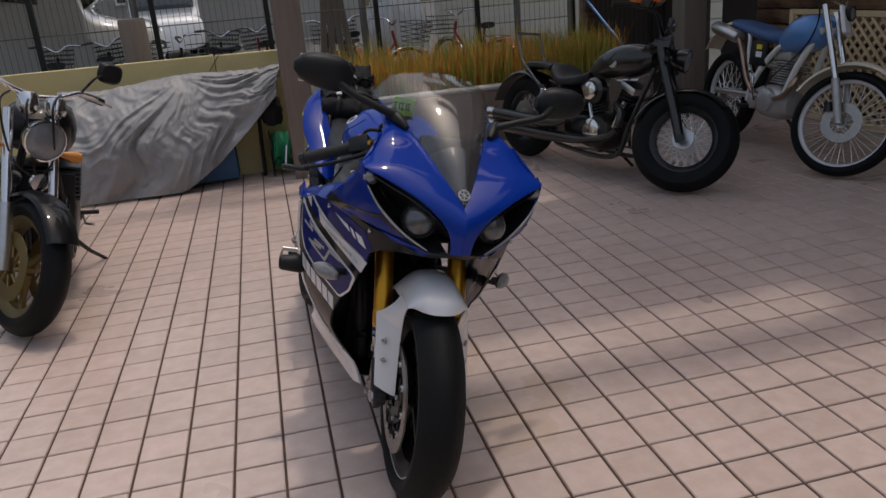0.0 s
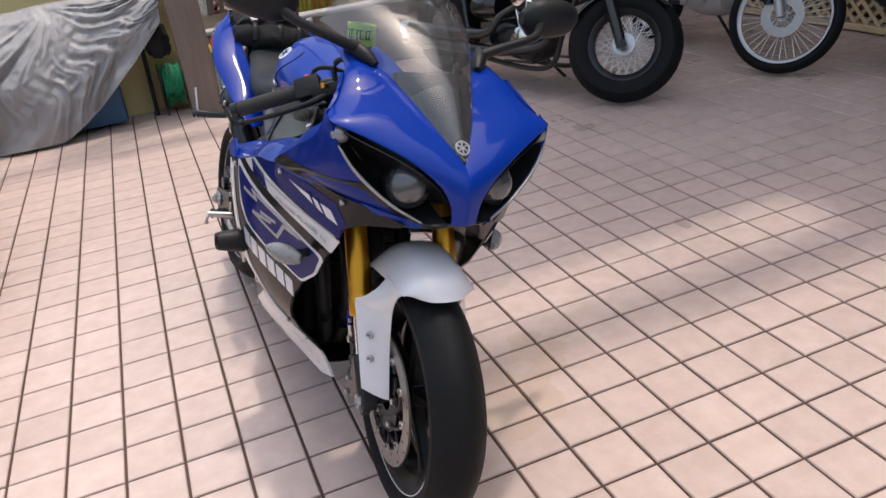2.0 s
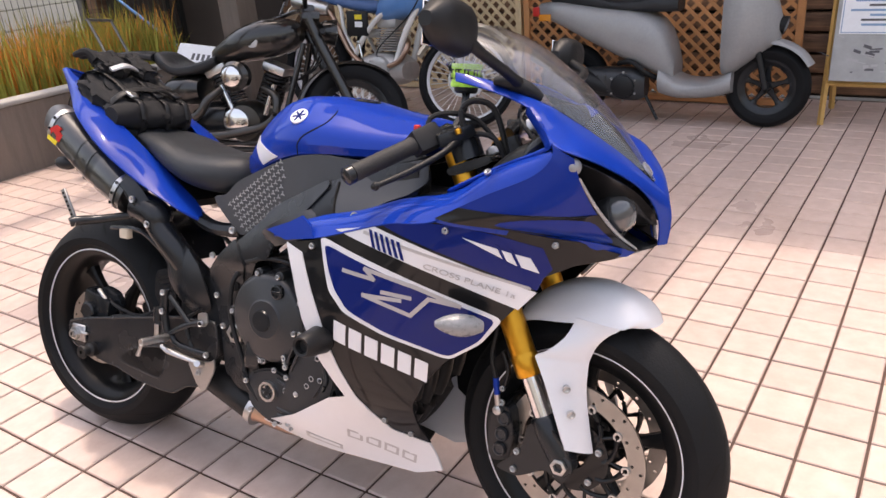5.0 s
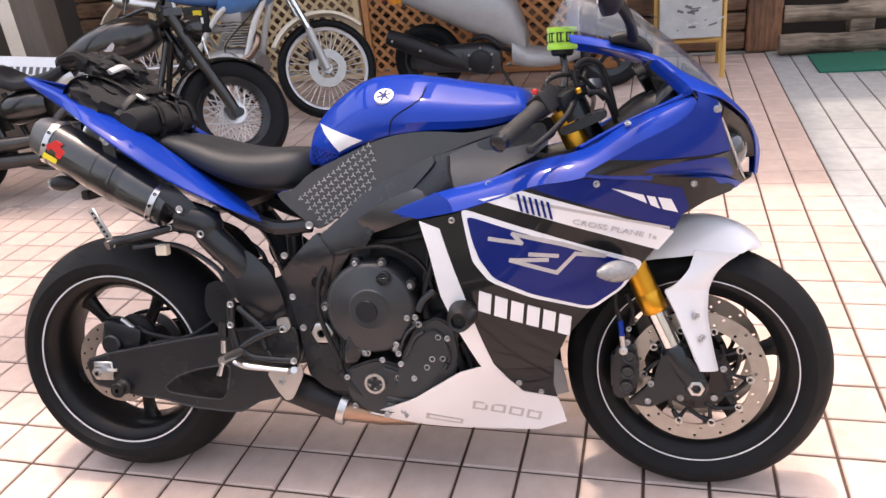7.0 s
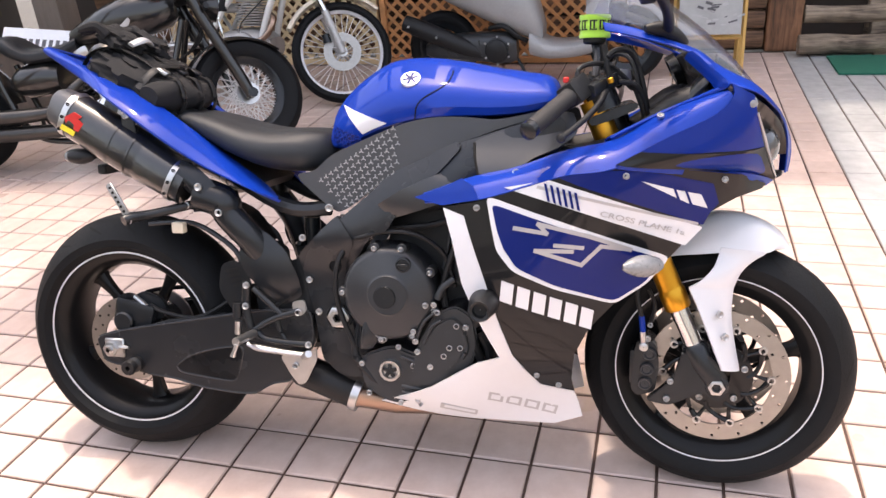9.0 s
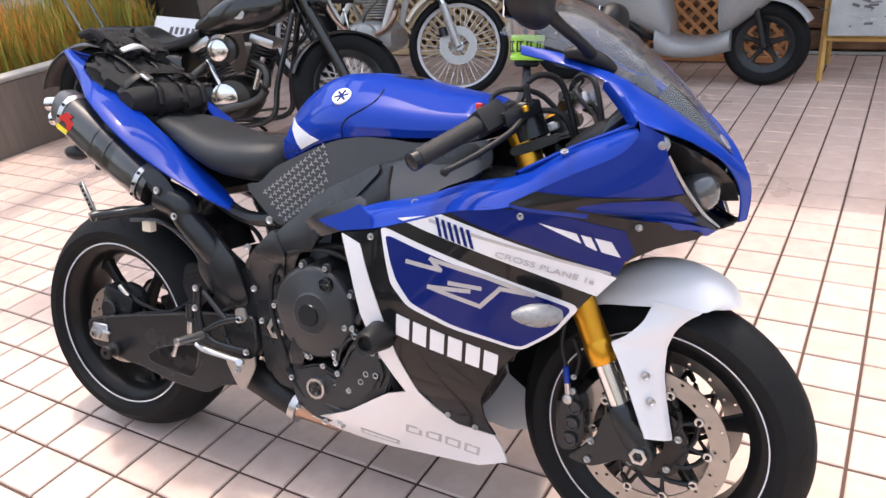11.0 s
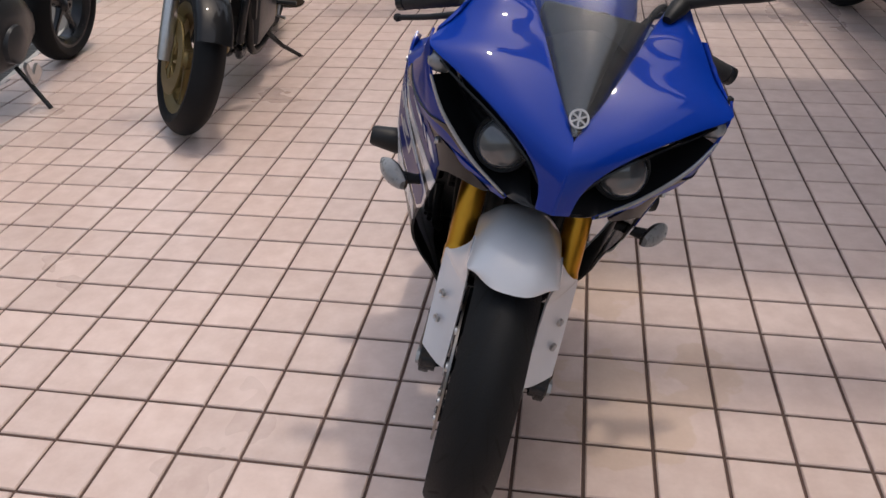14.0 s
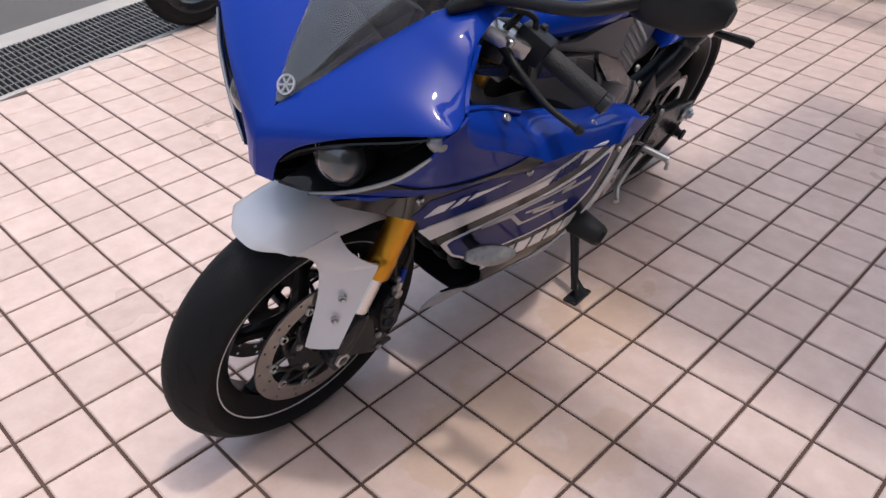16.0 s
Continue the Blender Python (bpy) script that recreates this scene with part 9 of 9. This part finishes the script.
# -- naked roadster beside the tarpaulin
nk = thing("naked_motorcycle", stand_at(-1.10, .70, -1.32, 2.12, 13, 1.04), "dark naked motorcycle with gold wheels and a round chrome headlamp", "motorcycle")
cast_wheel(nk, "front_wheel", (0, 0, .30), .30, .060, .216, .042, .046, 3, 40, .04, .045, M_GOLDW)
cast_wheel(nk, "rear_wheel", (-1.44, 0, .31), .31, .080, .216, .05, .066, 3, 70, .05, .05, M_GOLDW)
mudguard(nk, "front_mudguard", (0, 0, .30), .335, .068, 35, 165, M_GLOSSB)
for sd in (-1, 1):
    tube_part(nk, "fork_lower", [(0, sd * .10, .28), (-.03, sd * .10, .38), (-.10, sd * .10, .55)], [.026, .03, .028], M_ALU, 14)
    tube_part(nk, "fork_tube", [(-.10, sd * .10, .55), (-.27, sd * .10, .93)], .0215, M_CHROME, 14)
    bm = bmesh.new()
    bm_lathe(bm, [(-.0025, .085), (-.0025, .148), (.0025, .148), (.0025, .085)], n=40, loop=True, m=Matrix.Translation((0, sd * .07, .30)))
    for k in range(8):
        q = 2 * math.pi * k / 8
        bm_tube(bm, [(.04 * math.cos(q), sd * .07, .30 + .04 * math.sin(q)), (.09 * math.cos(q + .2), sd * .07, .30 + .09 * math.sin(q + .2))], .006, 5)
    part("brake_disc", bm, M_GOLDW, nk)
    box_part(nk, "brake_caliper", (-.16, sd * .085 - .03, .32), (-.09, sd * .085 + .03, .43), M_GOLDW, .012, (0, 20, 0))
    tube_part(nk, "handlebar", [(-.28, 0, 1.0), (-.28, sd * .10, 1.02), (-.33, sd * .22, 1.06), (-.40, sd * .36, 1.04)], .012, M_CHROME, 10, 18)
    tube_part(nk, "grip", [(-.37, sd * .27, 1.052), (-.405, sd * .37, 1.038)], .018, M_BLACK, 12)
    tube_part(nk, "lever", [(-.30, sd * .20, 1.05), (-.29, sd * .28, 1.045), (-.33, sd * .38, 1.03)], .006, M_ALU, 8, 10)
    tube_part(nk, "mirror_stem", [(-.32, sd * .22, 1.07), (-.30, sd * .26, 1.15), (-.31, sd * .32, 1.18)], .006, M_GLOSSB, 8, 10)
    loft_part(nk, "mirror", [(-.33, .045, 1.225, 1.145), (-.32, .062, 1.235, 1.135), (-.30, .045, 1.225, 1.145)], M_GLOSSB).location.y = sd * .33
    tube_part(nk, "indicator", [(-.20, sd * .12, .78), (-.19, sd * .18, .78), (-.18, sd * .215, .78)], [.008, .03, .024], M_AMBER, 12)
    tube_part(nk, "horn", [(-.20, sd * .06, .64), (-.18, sd * .06, .64)], .04, M_CHROME, 16)
    tube_part(nk, "frame_tube", [(-.30, sd * .04, .82), (-.40, sd * .12, .45), (-.46, sd * .14, .22), (-.85, sd * .14, .22), (-.95, sd * .13, .55)], .018, M_GLOSSB, 10, 24)
lamp_part(nk, (-.10, 0, .84), .088, .12, M_CHROME, 2)
for sd in (-1, 1):
    bm = bmesh.new()
    bm_lathe(bm, [(-.05, .03), (-.03, .045), (.02, .045), (.026, .04), (.022, .001)], axis='z', n=20, m=Matrix.Translation((-.20, sd * .06, .985)) @ pose(0, 0, 0, 0, -35, 0))
    part("dial", bm, M_CHROME, nk)
loft_part(nk, "fuel_tank", [(-.32, .06, .90, .80), (-.40, .14, .955, .74), (-.58, .155, .95, .70), (-.78, .11, .85, .70), (-.86, .06, .80, .72)], M_GLOSSB)
loft_part(nk, "seat", [(-.82, .09, .80, .72), (-.98, .14, .79, .71), (-1.2, .13, .82, .74), (-1.5, .10, .84, .77)], M_SEAT)
loft_part(nk, "tail", [(-1.1, .11, .76, .66), (-1.4, .10, .82, .72), (-1.68, .05, .86, .80)], M_GLOSSB)
box_part(nk, "engine_block", (-.86, -.17, .24), (-.46, .17, .50), M_ENGINE, .03)
for j in range(8):
    box_part(nk, "cooling_fin", (-.66, -.18, .50 + j * .022), (-.46, .18, .51 + j * .022), M_ENGINE, .003)
box_part(nk, "radiator", (-.43, -.16, .38), (-.40, .16, .64), M_BLACK, .008)
for y in (-.12, -.04, .04, .12):
    tube_part(nk, "exhaust_header", [(-.45, y, .54), (-.36, y, .48), (-.36, y * .9, .34), (-.45, y * .7, .19), (-.75, y * .5, .16)], .019, M_SATIN, 10, 18)
tube_part(nk, "silencer", [(-.80, -.15, .20), (-1.0, -.18, .25), (-1.35, -.19, .34), (-1.6, -.19, .40)], [.025, .05, .052, .045], M_SATIN, 14, 14)
tube_part(nk, "swingarm_beam", [(-.88, -.11, .36), (-1.45, -.11, .31)], .028, M_ALU, 10)
tube_part(nk, "swingarm_beam", [(-.88, .11, .36), (-1.45, .11, .31)], .028, M_ALU, 10)
tube_part(nk, "side_stand", [(-.72, .14, .24), (-.80, .22, .15), (-.93, .30, .068)], [.014, .011, .010], M_SATIN, 8)
for k in range(3):
    tube_part(nk, "cable", [(-.28, -.1 + .1 * k, 1.02), (-.10, -.12 + .1 * k, .98), (-.14, -.08 + .08 * k, .75), (-.32, 0, .62)], .005, M_BLACK, 6, 18)
tube_part(nk, "rider_peg", [(-.86, .14, .34), (-.87, .26, .35)], .012, M_BLACK, 8)
tube_part(nk, "gear_pedal", [(-.85, .18, .33), (-.72, .2, .32), (-.70, .24, .32)], .007, M_ALU, 8)

# its bars rest against the left lock
ax = Vector((-.27, 0, .65)).normalized()
steer = Matrix.Translation((.02, 0, .30)) @ Matrix.Rotation(radians(30), 4, ax) @ Matrix.Translation((-.02, 0, -.30))
for o in nk.children:
    if o.name.split(".")[0] in ("front_wheel", "front_mudguard", "fork_lower", "fork_tube", "brake_disc", "handlebar", "grip", "lever", "mirror_stem", "mirror", "indicator", "headlamp", "dial", "horn"):
        o.matrix_basis = steer @ o.matrix_basis

# -- dark motorcycle at the kerb
dk = thing("black_motorcycle", stand_at(-2.12, .18, -2.26, 1.59, 12), "black motorcycle on its side stand by the drain", "motorcycle")
cast_wheel(dk, "front_wheel", (0, 0, .30), .30, .055, .216, .04, .046, 5, 20, .04, .045, M_SATIN)
cast_wheel(dk, "rear_wheel", (-1.42, 0, .30), .30, .07, .216, .04, .056, 5, 20, .04, .045, M_SATIN)
mudguard(dk, "front_mudguard", (0, 0, .30), .335, .066, 30, 160, M_GLOSSB)
for sd in (-1, 1):
    tube_part(dk, "fork_leg", [(0, sd * .10, .29), (-.27, sd * .10, .90)], .027, M_SATIN, 12)
    tube_part(dk, "handlebar", [(-.28, 0, .98), (-.33, sd * .2, 1.02), (-.40, sd * .36, 1.0)], .013, M_SATIN, 8, 12)
loft_part(dk, "fuel_tank", [(-.32, .06, .90, .80), (-.45, .14, .95, .72), (-.65, .14, .92, .70), (-.84, .07, .80, .70)], M_GLOSSB)
loft_part(dk, "seat", [(-.82, .09, .80, .72), (-1.0, .14, .79, .71), (-1.45, .10, .84, .76)], M_SEAT)
loft_part(dk, "engine_block", [(-.42, .10, .50, .24), (-.55, .17, .62, .20), (-.75, .17, .60, .20), (-.92, .12, .46, .26)], M_ENGINE)
bm = bmesh.new()
bm_lathe(bm, [(0, .09), (.03, .085), (.04, .05), (.042, .001)], axis='z', n=26, m=Matrix.Translation((-.64, .16, .36)) @ pose(0, 0, 0, -90, 0, 0))
part("engine_cover", bm, M_ENGINE, dk)
bm = bmesh.new()
bm_plate(bm, rounded([(-.74, .20), (-.70, .27), (-.66, .21), (-.62, .30), (-.60, .27), (-.66, .16)], 3, .25), .22, .235)
part("peg_bracket", bm, M_ALU, dk)
tube_part(dk, "side_stand", [(-.70, .13, .22), (-.66, .30, .065)], .011, M_SATIN, 8)
lamp_part(dk, (-.10, 0, .82), .085, .10, M_GLOSSB)

# ---- loose things ----
# sign on an A-frame
sg = thing("a_frame_sign", pose(0, 0, 0), "pine A-frame sign with a printed sheet and a grey board", "sign")
for y in (-.80, -1.17):
    for x0, x1 in ((3.90, 4.10), (4.30, 4.12)):
        tube_part(sg, "leg", [(x0, y, 0), (x1, y, 1.05)], [.016, .016], M_PINE, 4)
tube_part(sg, "rail", [(3.945, -.80, .22), (3.945, -1.17, .22)], .016, M_PINE, 4)
tube_part(sg, "rail", [(4.10, -.80, 1.02), (4.10, -1.17, 1.02)], .016, M_PINE, 4)
mb = Matrix.Translation((3.97, -.985, .62)) @ pose(0, 0, 0, 0, 10.8, 0)
bm = bmesh.new()
bm_box(bm, (-.006, -.170, -.385), (.006, .170, .39), .003, mb)
board = part("board", bm, M_SLATE, sg, "grey board with worn drawings")
bm = bmesh.new()
bm_box(bm, (-.011, -.150, -.145), (-.007, .150, .25), .001, mb)
sheet = part("printed_sheet", bm, M_PAPER, sg, "white sheet with lines of small print")
bm = bmesh.new()
bm_box(bm, (-.0125, -.143, -.138), (-.0115, .143, -.134), 0, mb)
bm_box(bm, (-.0125, -.143, .236), (-.0115, .143, .24), 0, mb)
bm_box(bm, (-.0125, -.143, -.134), (-.0115, -.139, .236), 0, mb)
bm_box(bm, (-.0125, .139, -.134), (-.0115, .143, .236), 0, mb)
part("border", bm, M_INKB, sheet)
rk = random.Random(8)
for k in range(14):
    z = .215 - k * .024
    bm = bmesh.new()
    bm_box(bm, (-.0125, -.12 + rk.uniform(0, .02), z - .006), (-.0115, .12 - rk.uniform(0, .10), z + .005), 0, mb)
    part("text_bar", bm, M_INKB if k % 3 else M_INKD, sheet)
for k in range(22):
    y, z = rk.uniform(-.12, .10), rk.uniform(-.34, -.20)
    bm = bmesh.new()
    bm_box(bm, (-.0085, y, z), (-.0068, y + rk.uniform(.01, .06), z + rk.uniform(.004, .02)), 0, mb @ pose(0, 0, 0, rk.uniform(-25, 25), 0, 0))
    part("worn_drawing", bm, M_SILVER if k % 2 else M_INKD, board)

# tarpaulin thrown over a heap
tp = bmesh.new()
nx, ny = 190, 130
G = []
for j in range(ny):
    row = []
    for i in range(nx):
        u, v = i / (nx - 1), j / (ny - 1)        # u: left to right, v: floor front, over the top, to the back
        x = -1.34 + 1.57 * u + .10 * v * (1 - u)
        top = .745 - .02 * math.sin(u * 9) - .05 * (1 - u)
        if v < .62:
            s = v / .62
            e = s ** .85
            z = .012 + (top - .012) * e
            y = 2.70 + .20 * s + .10 * s * s - .08 * math.sin(math.pi * s) * (.6 + .4 * math.sin(u * 5))
            lift = max(0, (u - .50) / .50)
            z += (1 - s) * lift ** 1.3 * .56
            y += (1 - s) * lift * .10
            x += (1 - s) * lift * -.05
        else:
            s = (v - .62) / .38
            z = top - .10 * s * s
            y = 3.0 + .055 * s
        p = Vector((x, y, z))
        du, dv = (u - .56) * 1.5, (v - .60) * 1.0
        ang, rad = math.atan2(dv, du) + .55 * noise.noise((u * 3.5 + 9, v * 3.5, 1.0)), math.hypot(du, dv)
        ray = 1 - 2 * abs(noise.noise((math.cos(ang) * 3.1 + 7, math.sin(ang) * 3.1, rad * .9)))
        ray2 = 1 - 2 * abs(noise.noise((math.cos(ang) * 7.0, math.sin(ang) * 7.0 + 3, rad * 1.6)))
        swag = noise.noise((u * 4.2, v * 3.0 - u * 2.0, 2.0))
        crumple = 1 - 2 * abs(noise.noise((u * 11 + v * 4, v * 9 - u * 5, 5.0)))
        k = min(rad * 2.2, 1)
        pleat = (1 - 2 * abs(noise.noise((math.cos(ang) * 13.0 + 1, math.sin(ang) * 13.0, rad * 2.2)))) ** 3
        fine_ = 1 - 2 * abs(noise.noise((u * 24 - v * 9, v * 19 + u * 8, 8.0)))
        fold = .032 * ray * k + .020 * ray2 * k + .008 * pleat * k + .030 * swag + .012 * crumple + .006 * fine_
        if v < .62:
            p.y -= fold
            p.z += fold * .25
        else:
            p.z += fold * .6
        row.append(tp.verts.new(p))
    G.append(row)
for j in range(ny - 1):
    for i in range(nx - 1):
        tp.faces.new((G[j][i], G[j][i + 1], G[j + 1][i + 1], G[j + 1][i]))
front, flank = [v.co.copy() for v in G[0]], [row[-1].co.copy() for row in G]
bmesh.ops.solidify(tp, geom=tp.faces[:], thickness=.002)
tarp = tagged(part("silver_tarpaulin", tp, M_TARP, smooth=60), "creased silver-grey tarpaulin thrown over a stack", "tarpaulin")
for name_, line in (("front_hem", front), ("side_hem", flank)):
    bm = bmesh.new()
    bm_tube(bm, line, .005, 6)
    part(name_, bm, M_TARP, tarp)
bn = thing("covered_bench", pose(0, 0, 0), "dark metal bench frame with boxes under the tarpaulin", "bench")
for x in (-1.1, -.5, .02):
    for y in (2.93, 3.0):
        tube_part(bn, "bench_leg", [(x, y, 0), (x + .02, y, .52)], .014, M_FENCE, 8)
tube_part(bn, "bench_rail", [(-1.1, 2.93, .50), (.08, 2.93, .48)], .016, M_FENCE, 8)
tube_part(bn, "bench_rail", [(-1.1, 3.0, .52), (.08, 3.0, .52)], .016, M_FENCE, 8)
bm = bmesh.new()
bm_box(bm, (-.62, 2.84, .02), (-.16, 3.03, .30), .02, seg=2)
tagged(part("blue_crate", bm, M_TARPB), "dark blue plastic crate under the bench", "crate")
bm = bmesh.new()
lump(bm, (.13, 2.88, .46), (.075, .07, .10), amp=.3, seed=2.2)
tagged(part("folded_cloth", bm, M_CLOTH), "crumpled dark cloth hung at the bench end", "cloth")
# hose reel
hz = thing("hose_reel", Matrix.Translation((.165, 2.94, .175)), "green garden hose wound on a small reel", "hose")
for k in range(9):
    bm = bmesh.new()
    q0 = k * .7
    bm_tube(bm, [(-.055 + .0135 * k + .004 * math.sin(a * 3), (.105 + .012 * math.sin(a * 2 + k)) * math.cos(a), (.115 + .01 * math.sin(a * 3 + k)) * math.sin(a)) for a in (2 * math.pi * j / 26 for j in range(26))], .0085, 8, 0, closed=True)
    part("hose_coil", bm, M_HOSE, hz)
for x in (-.075, .075):
    bm = bmesh.new()
    bm_lathe(bm, [(-.004, .02), (-.004, .14), (.004, .14), (.004, .02)], axis='x', n=24, loop=True, center=(x, 0, 0))
    part("reel_flange", bm, M_BLACK, hz)
    tube_part(hz, "reel_foot", [(x, -.08, -.175), (x, 0, 0), (x, .08, -.175)], .008, M_FENCE, 6)
# aluminium folding step leaning on the bed wall
fs_ = thing("folding_step", pose(0, 0, 0), "small aluminium folding step leaning on the bed wall", "step ladder")
A_, B_, C_, D_ = (.64, 2.98, .01), (1.14, 2.99, .02), (1.17, 3.04, .40), (.66, 3.04, .29)
for a, b in ((A_, B_), (B_, C_), (C_, D_), (D_, A_)):
    tube_part(fs_, "rail", [a, b], .013, M_ALU, 6)
for s in (.48, .62):
    a = Vector(A_).lerp(Vector(B_), s)
    b = Vector(D_).lerp(Vector(C_), s)
    tube_part(fs_, "tread", [a, b], .012, M_ALU, 6)
bm = bmesh.new()
bm_box(bm, (.92, 3.0, .06), (1.12, 3.04, .33), .004)
part("plate", bm, M_GALV, fs_)
# driftwood and rope by the far kerb
bm = bmesh.new()
for k in range(5):
    lump(bm, (-1.62 + .10 * k, 2.35 + .05 * (k % 2), .03), (.07, .05, .03), 12, 8, .4, 3, k * 1.3)
tagged(part("rubble_heap", bm, M_SOIL), "small heap of dry leaves and soil by the motorcycles", "debris", kind="stuff")
# blue broom and stick leaning behind the trail bike
br = thing("blue_broom", pose(0, 0, 0), "broom with a blue handle leaning on the dark wall", "broom")
tube_part(br, "handle", [(3.42, 3.55, .35), (3.18, 4.30, 1.0)], .012, M_SKYB, 8)
box_part(br, "head", (3.36, 3.50, .0), (3.48, 3.60, .36), M_LATTO, .02)

# bicycles in the lot
def bicycle(m, paint, label):
    b = thing("bicycle", m, label, "bicycle", "parked bicycles")
    for x in (0, -1.02):
        w = new("wheel")
        w.parent = b
        w.matrix_basis = Matrix.Translation((x, 0, .33))
        bm = bmesh.new()
        bm_tube(bm, [(.32 * math.cos(q), 0, .32 * math.sin(q)) for q in (2 * math.pi * k / 32 for k in range(32))], .016, 6, closed=True)
        part("tyre", bm, M_RUBBER, w)
        bm = bmesh.new()
        for k in range(14):
            q = 2 * math.pi * k / 14
            bm_tube(bm, [(.02 * math.cos(q), .02 * (-1) ** k, .02 * math.sin(q)), (.30 * math.cos(q), 0, .30 * math.sin(q))], .002, 3)
        tagged(part("spoke_set", bm, M_CHROME, w), kind="stuff")
        mudguard(b, "mudguard", (x, 0, .33), .365, .03, 20, 190, paint if x else M_CHROME, .003, 12, .01)
    for pts in ([(-.15, 0, .72), (-.62, 0, .34)], [(-.13, 0, .62), (-.60, 0, .30)], [(-.60, 0, .30), (-.72, 0, .78)], [(-.60, 0, .30), (-1.02, .03, .33)], [(-.68, 0, .58), (-1.02, .03, .33)], [(0, 0, .33), (-.12, 0, .66), (-.17, 0, .86)]):
        tube_part(b, "frame_tube", pts, .016, paint, 8)
    tube_part(b, "handlebar", [(-.30, -.26, .98), (-.18, -.12, .98), (-.17, 0, .92), (-.18, .12, .98), (-.30, .26, .98)], .012, M_CHROME, 8, 16)
    loft_part(b, "saddle", [(-.58, .03, .83, .79), (-.70, .08, .84, .78), (-.80, .09, .85, .78)], M_SEAT, 12, 8)
    bk = new("front_basket")
    bk.parent = b
    for k in range(5):
        z = .72 + k * .05
        s = .9 + .05 * k
        tube_part(bk, "basket_wire", [(.02, -.15 * s, z), (.22 * s, -.15 * s, z), (.22 * s, .15 * s, z), (.02, .15 * s, z), (.02, -.15 * s, z)], .004, M_SATIN, 4)
    for k in range(10):
        a = -.14 + .28 * k / 9
        tube_part(bk, "basket_wire", [(.20, a, .72), (.24, a * 1.1, .92)], .003, M_SATIN, 4)
    tube_part(b, "crank", [(-.60, -.08, .30), (-.60, -.08, .14)], .009, M_CHROME, 6)
    tube_part(b, "carrier", [(-.74, -.06, .70), (-1.12, -.06, .70), (-1.12, .06, .70), (-.74, .06, .70)], .007, M_CHROME, 6)
    return b


lot = -.075
b1 = bicycle(Matrix.Translation((-.85, 6.4, lot)) @ pose(0, 0, 0, 0, 0, 160), M_SATIN, "black bicycle with a front basket in the lot")
b2 = bicycle(Matrix.Translation((1.66, 5.9, lot)) @ pose(0, 0, 0, 4, 0, 20), M_REDP, "red bicycle with a front basket in the lot")
for x, y, a, src, lean in ((-2.1, 6.9, 100, b1, 3), (-1.5, 7.2, 95, b1, -4), (-.35, 7.0, 84, b1, 5), (.15, 7.3, 98, b2, -3), (.85, 6.9, 92, b1, 4), (2.3, 6.6, 110, b2, 3), (1.25, 7.4, 90, b2, -4), (-3.0, 7.1, 96, b1, 2), (-.6, 5.6, 8, b1, -3)):
    copy_thing(src, Matrix.Translation((x, y, lot)) @ pose(0, 0, 0, lean, 0, a))
# covered two-wheeler and white van
bm = bmesh.new()
lump(bm, (1.74, 6.75, .70), (.30, .50, .62), 26, 18, .22, 2.4, 6.0)
tagged(part("covered_scooter", bm, M_CARW), "scooter under a bunched white cover in the lot", "covered scooter")
van = thing("white_van", Matrix.Translation((-2.0, 18.0, lot)) @ pose(0, 0, 0, 0, 0, -80), "white light van parked beyond the bicycles", "van")
loft_part(van, "body", [(1.6, .60, .85, .30), (1.45, .74, 1.0, .28), (.85, .78, 1.15, .28), (.5, .78, 1.85, .28), (-1.5, .78, 1.90, .28), (-1.7, .74, 1.8, .30)], M_CARW, 20, 24, sq=.35)
for sd in (-1, 1):
    box_part(van, "side_window", (-1.3, sd * .765 - .01, 1.15), (.35, sd * .765 + .01, 1.65), M_GLASSD, .02)
    for x in (1.1, -1.1):
        bm = bmesh.new()
        bm_lathe(bm, [(-.08, .12), (-.08, .26), (-.05, .29), (.05, .29), (.08, .26), (.08, .12)], n=28, loop=True, m=Matrix.Translation((x, sd * .68, .29)))
        part("wheel", bm, M_RUBBER, van)
box_part(van, "windscreen", (.58, -.66, 1.18), (.86, .66, 1.70), M_GLASSD, .03, (0, -32, 0))
# a second light van, its bonnet beside the shed, and a small blue board under the eaves
copy_thing(van, Matrix.Translation((-3.0, 9.6, lot)) @ pose(0, 0, 0, 0, 0, 4) @ Matrix.Scale(1.12, 4))
bm = bmesh.new()
bm_box(bm, (-.30, 6.61, 1.36), (.02, 6.63, 1.46), .004)
part("notice_board", bm, M_SKYB, shed, "small light blue notice board")

# ---- the surroundings, brought from the drawing's grid to the size of the tiles ----
WIDER = Matrix.Diagonal((1.085, 1.15, 1.12, 1))
ROOFS = Matrix.Diagonal((1.085, 1.09, 1.085, 1))
EVEN = Matrix.Scale(1.10, 4)
SIZES = {WORD: m for m, words in (
    (WIDER, "wall_east door_post door_1 porch_steps door_mat lattice_screen canopy_post wall_north planting_bed wall_yellow log_bollard wire_fence "
            "orange_grass green_grass wall_dark silver_tarpaulin covered_bench blue_crate folded_cloth hose_reel folding_step rubble_heap blue_broom a_frame_sign"),
    (ROOFS, "ceiling trim"),
    (EVEN, "potted_shrub backdrop_house_wall backdrop_far_wall bicycle_shed bicycle covered_scooter white_van")) for WORD in words.split()}
for ob in list(scene.collection.objects):
    if ob.parent is None and ob.name.split(".")[0] in SIZES:
        ob.matrix_basis = SIZES[ob.name.split(".")[0]] @ ob.matrix_basis

# ---- floor tiles near the motorcycle, one by one ----
zero = tile_mesh("tile", [(0, 0, P - GAP, PY - GAP, 0.0)], M_TILE)
for x0, y0, x1, y1, z in near:
    t = new("tile", zero)
    t.location = (x0, y0, z)
    t.parent = terrace
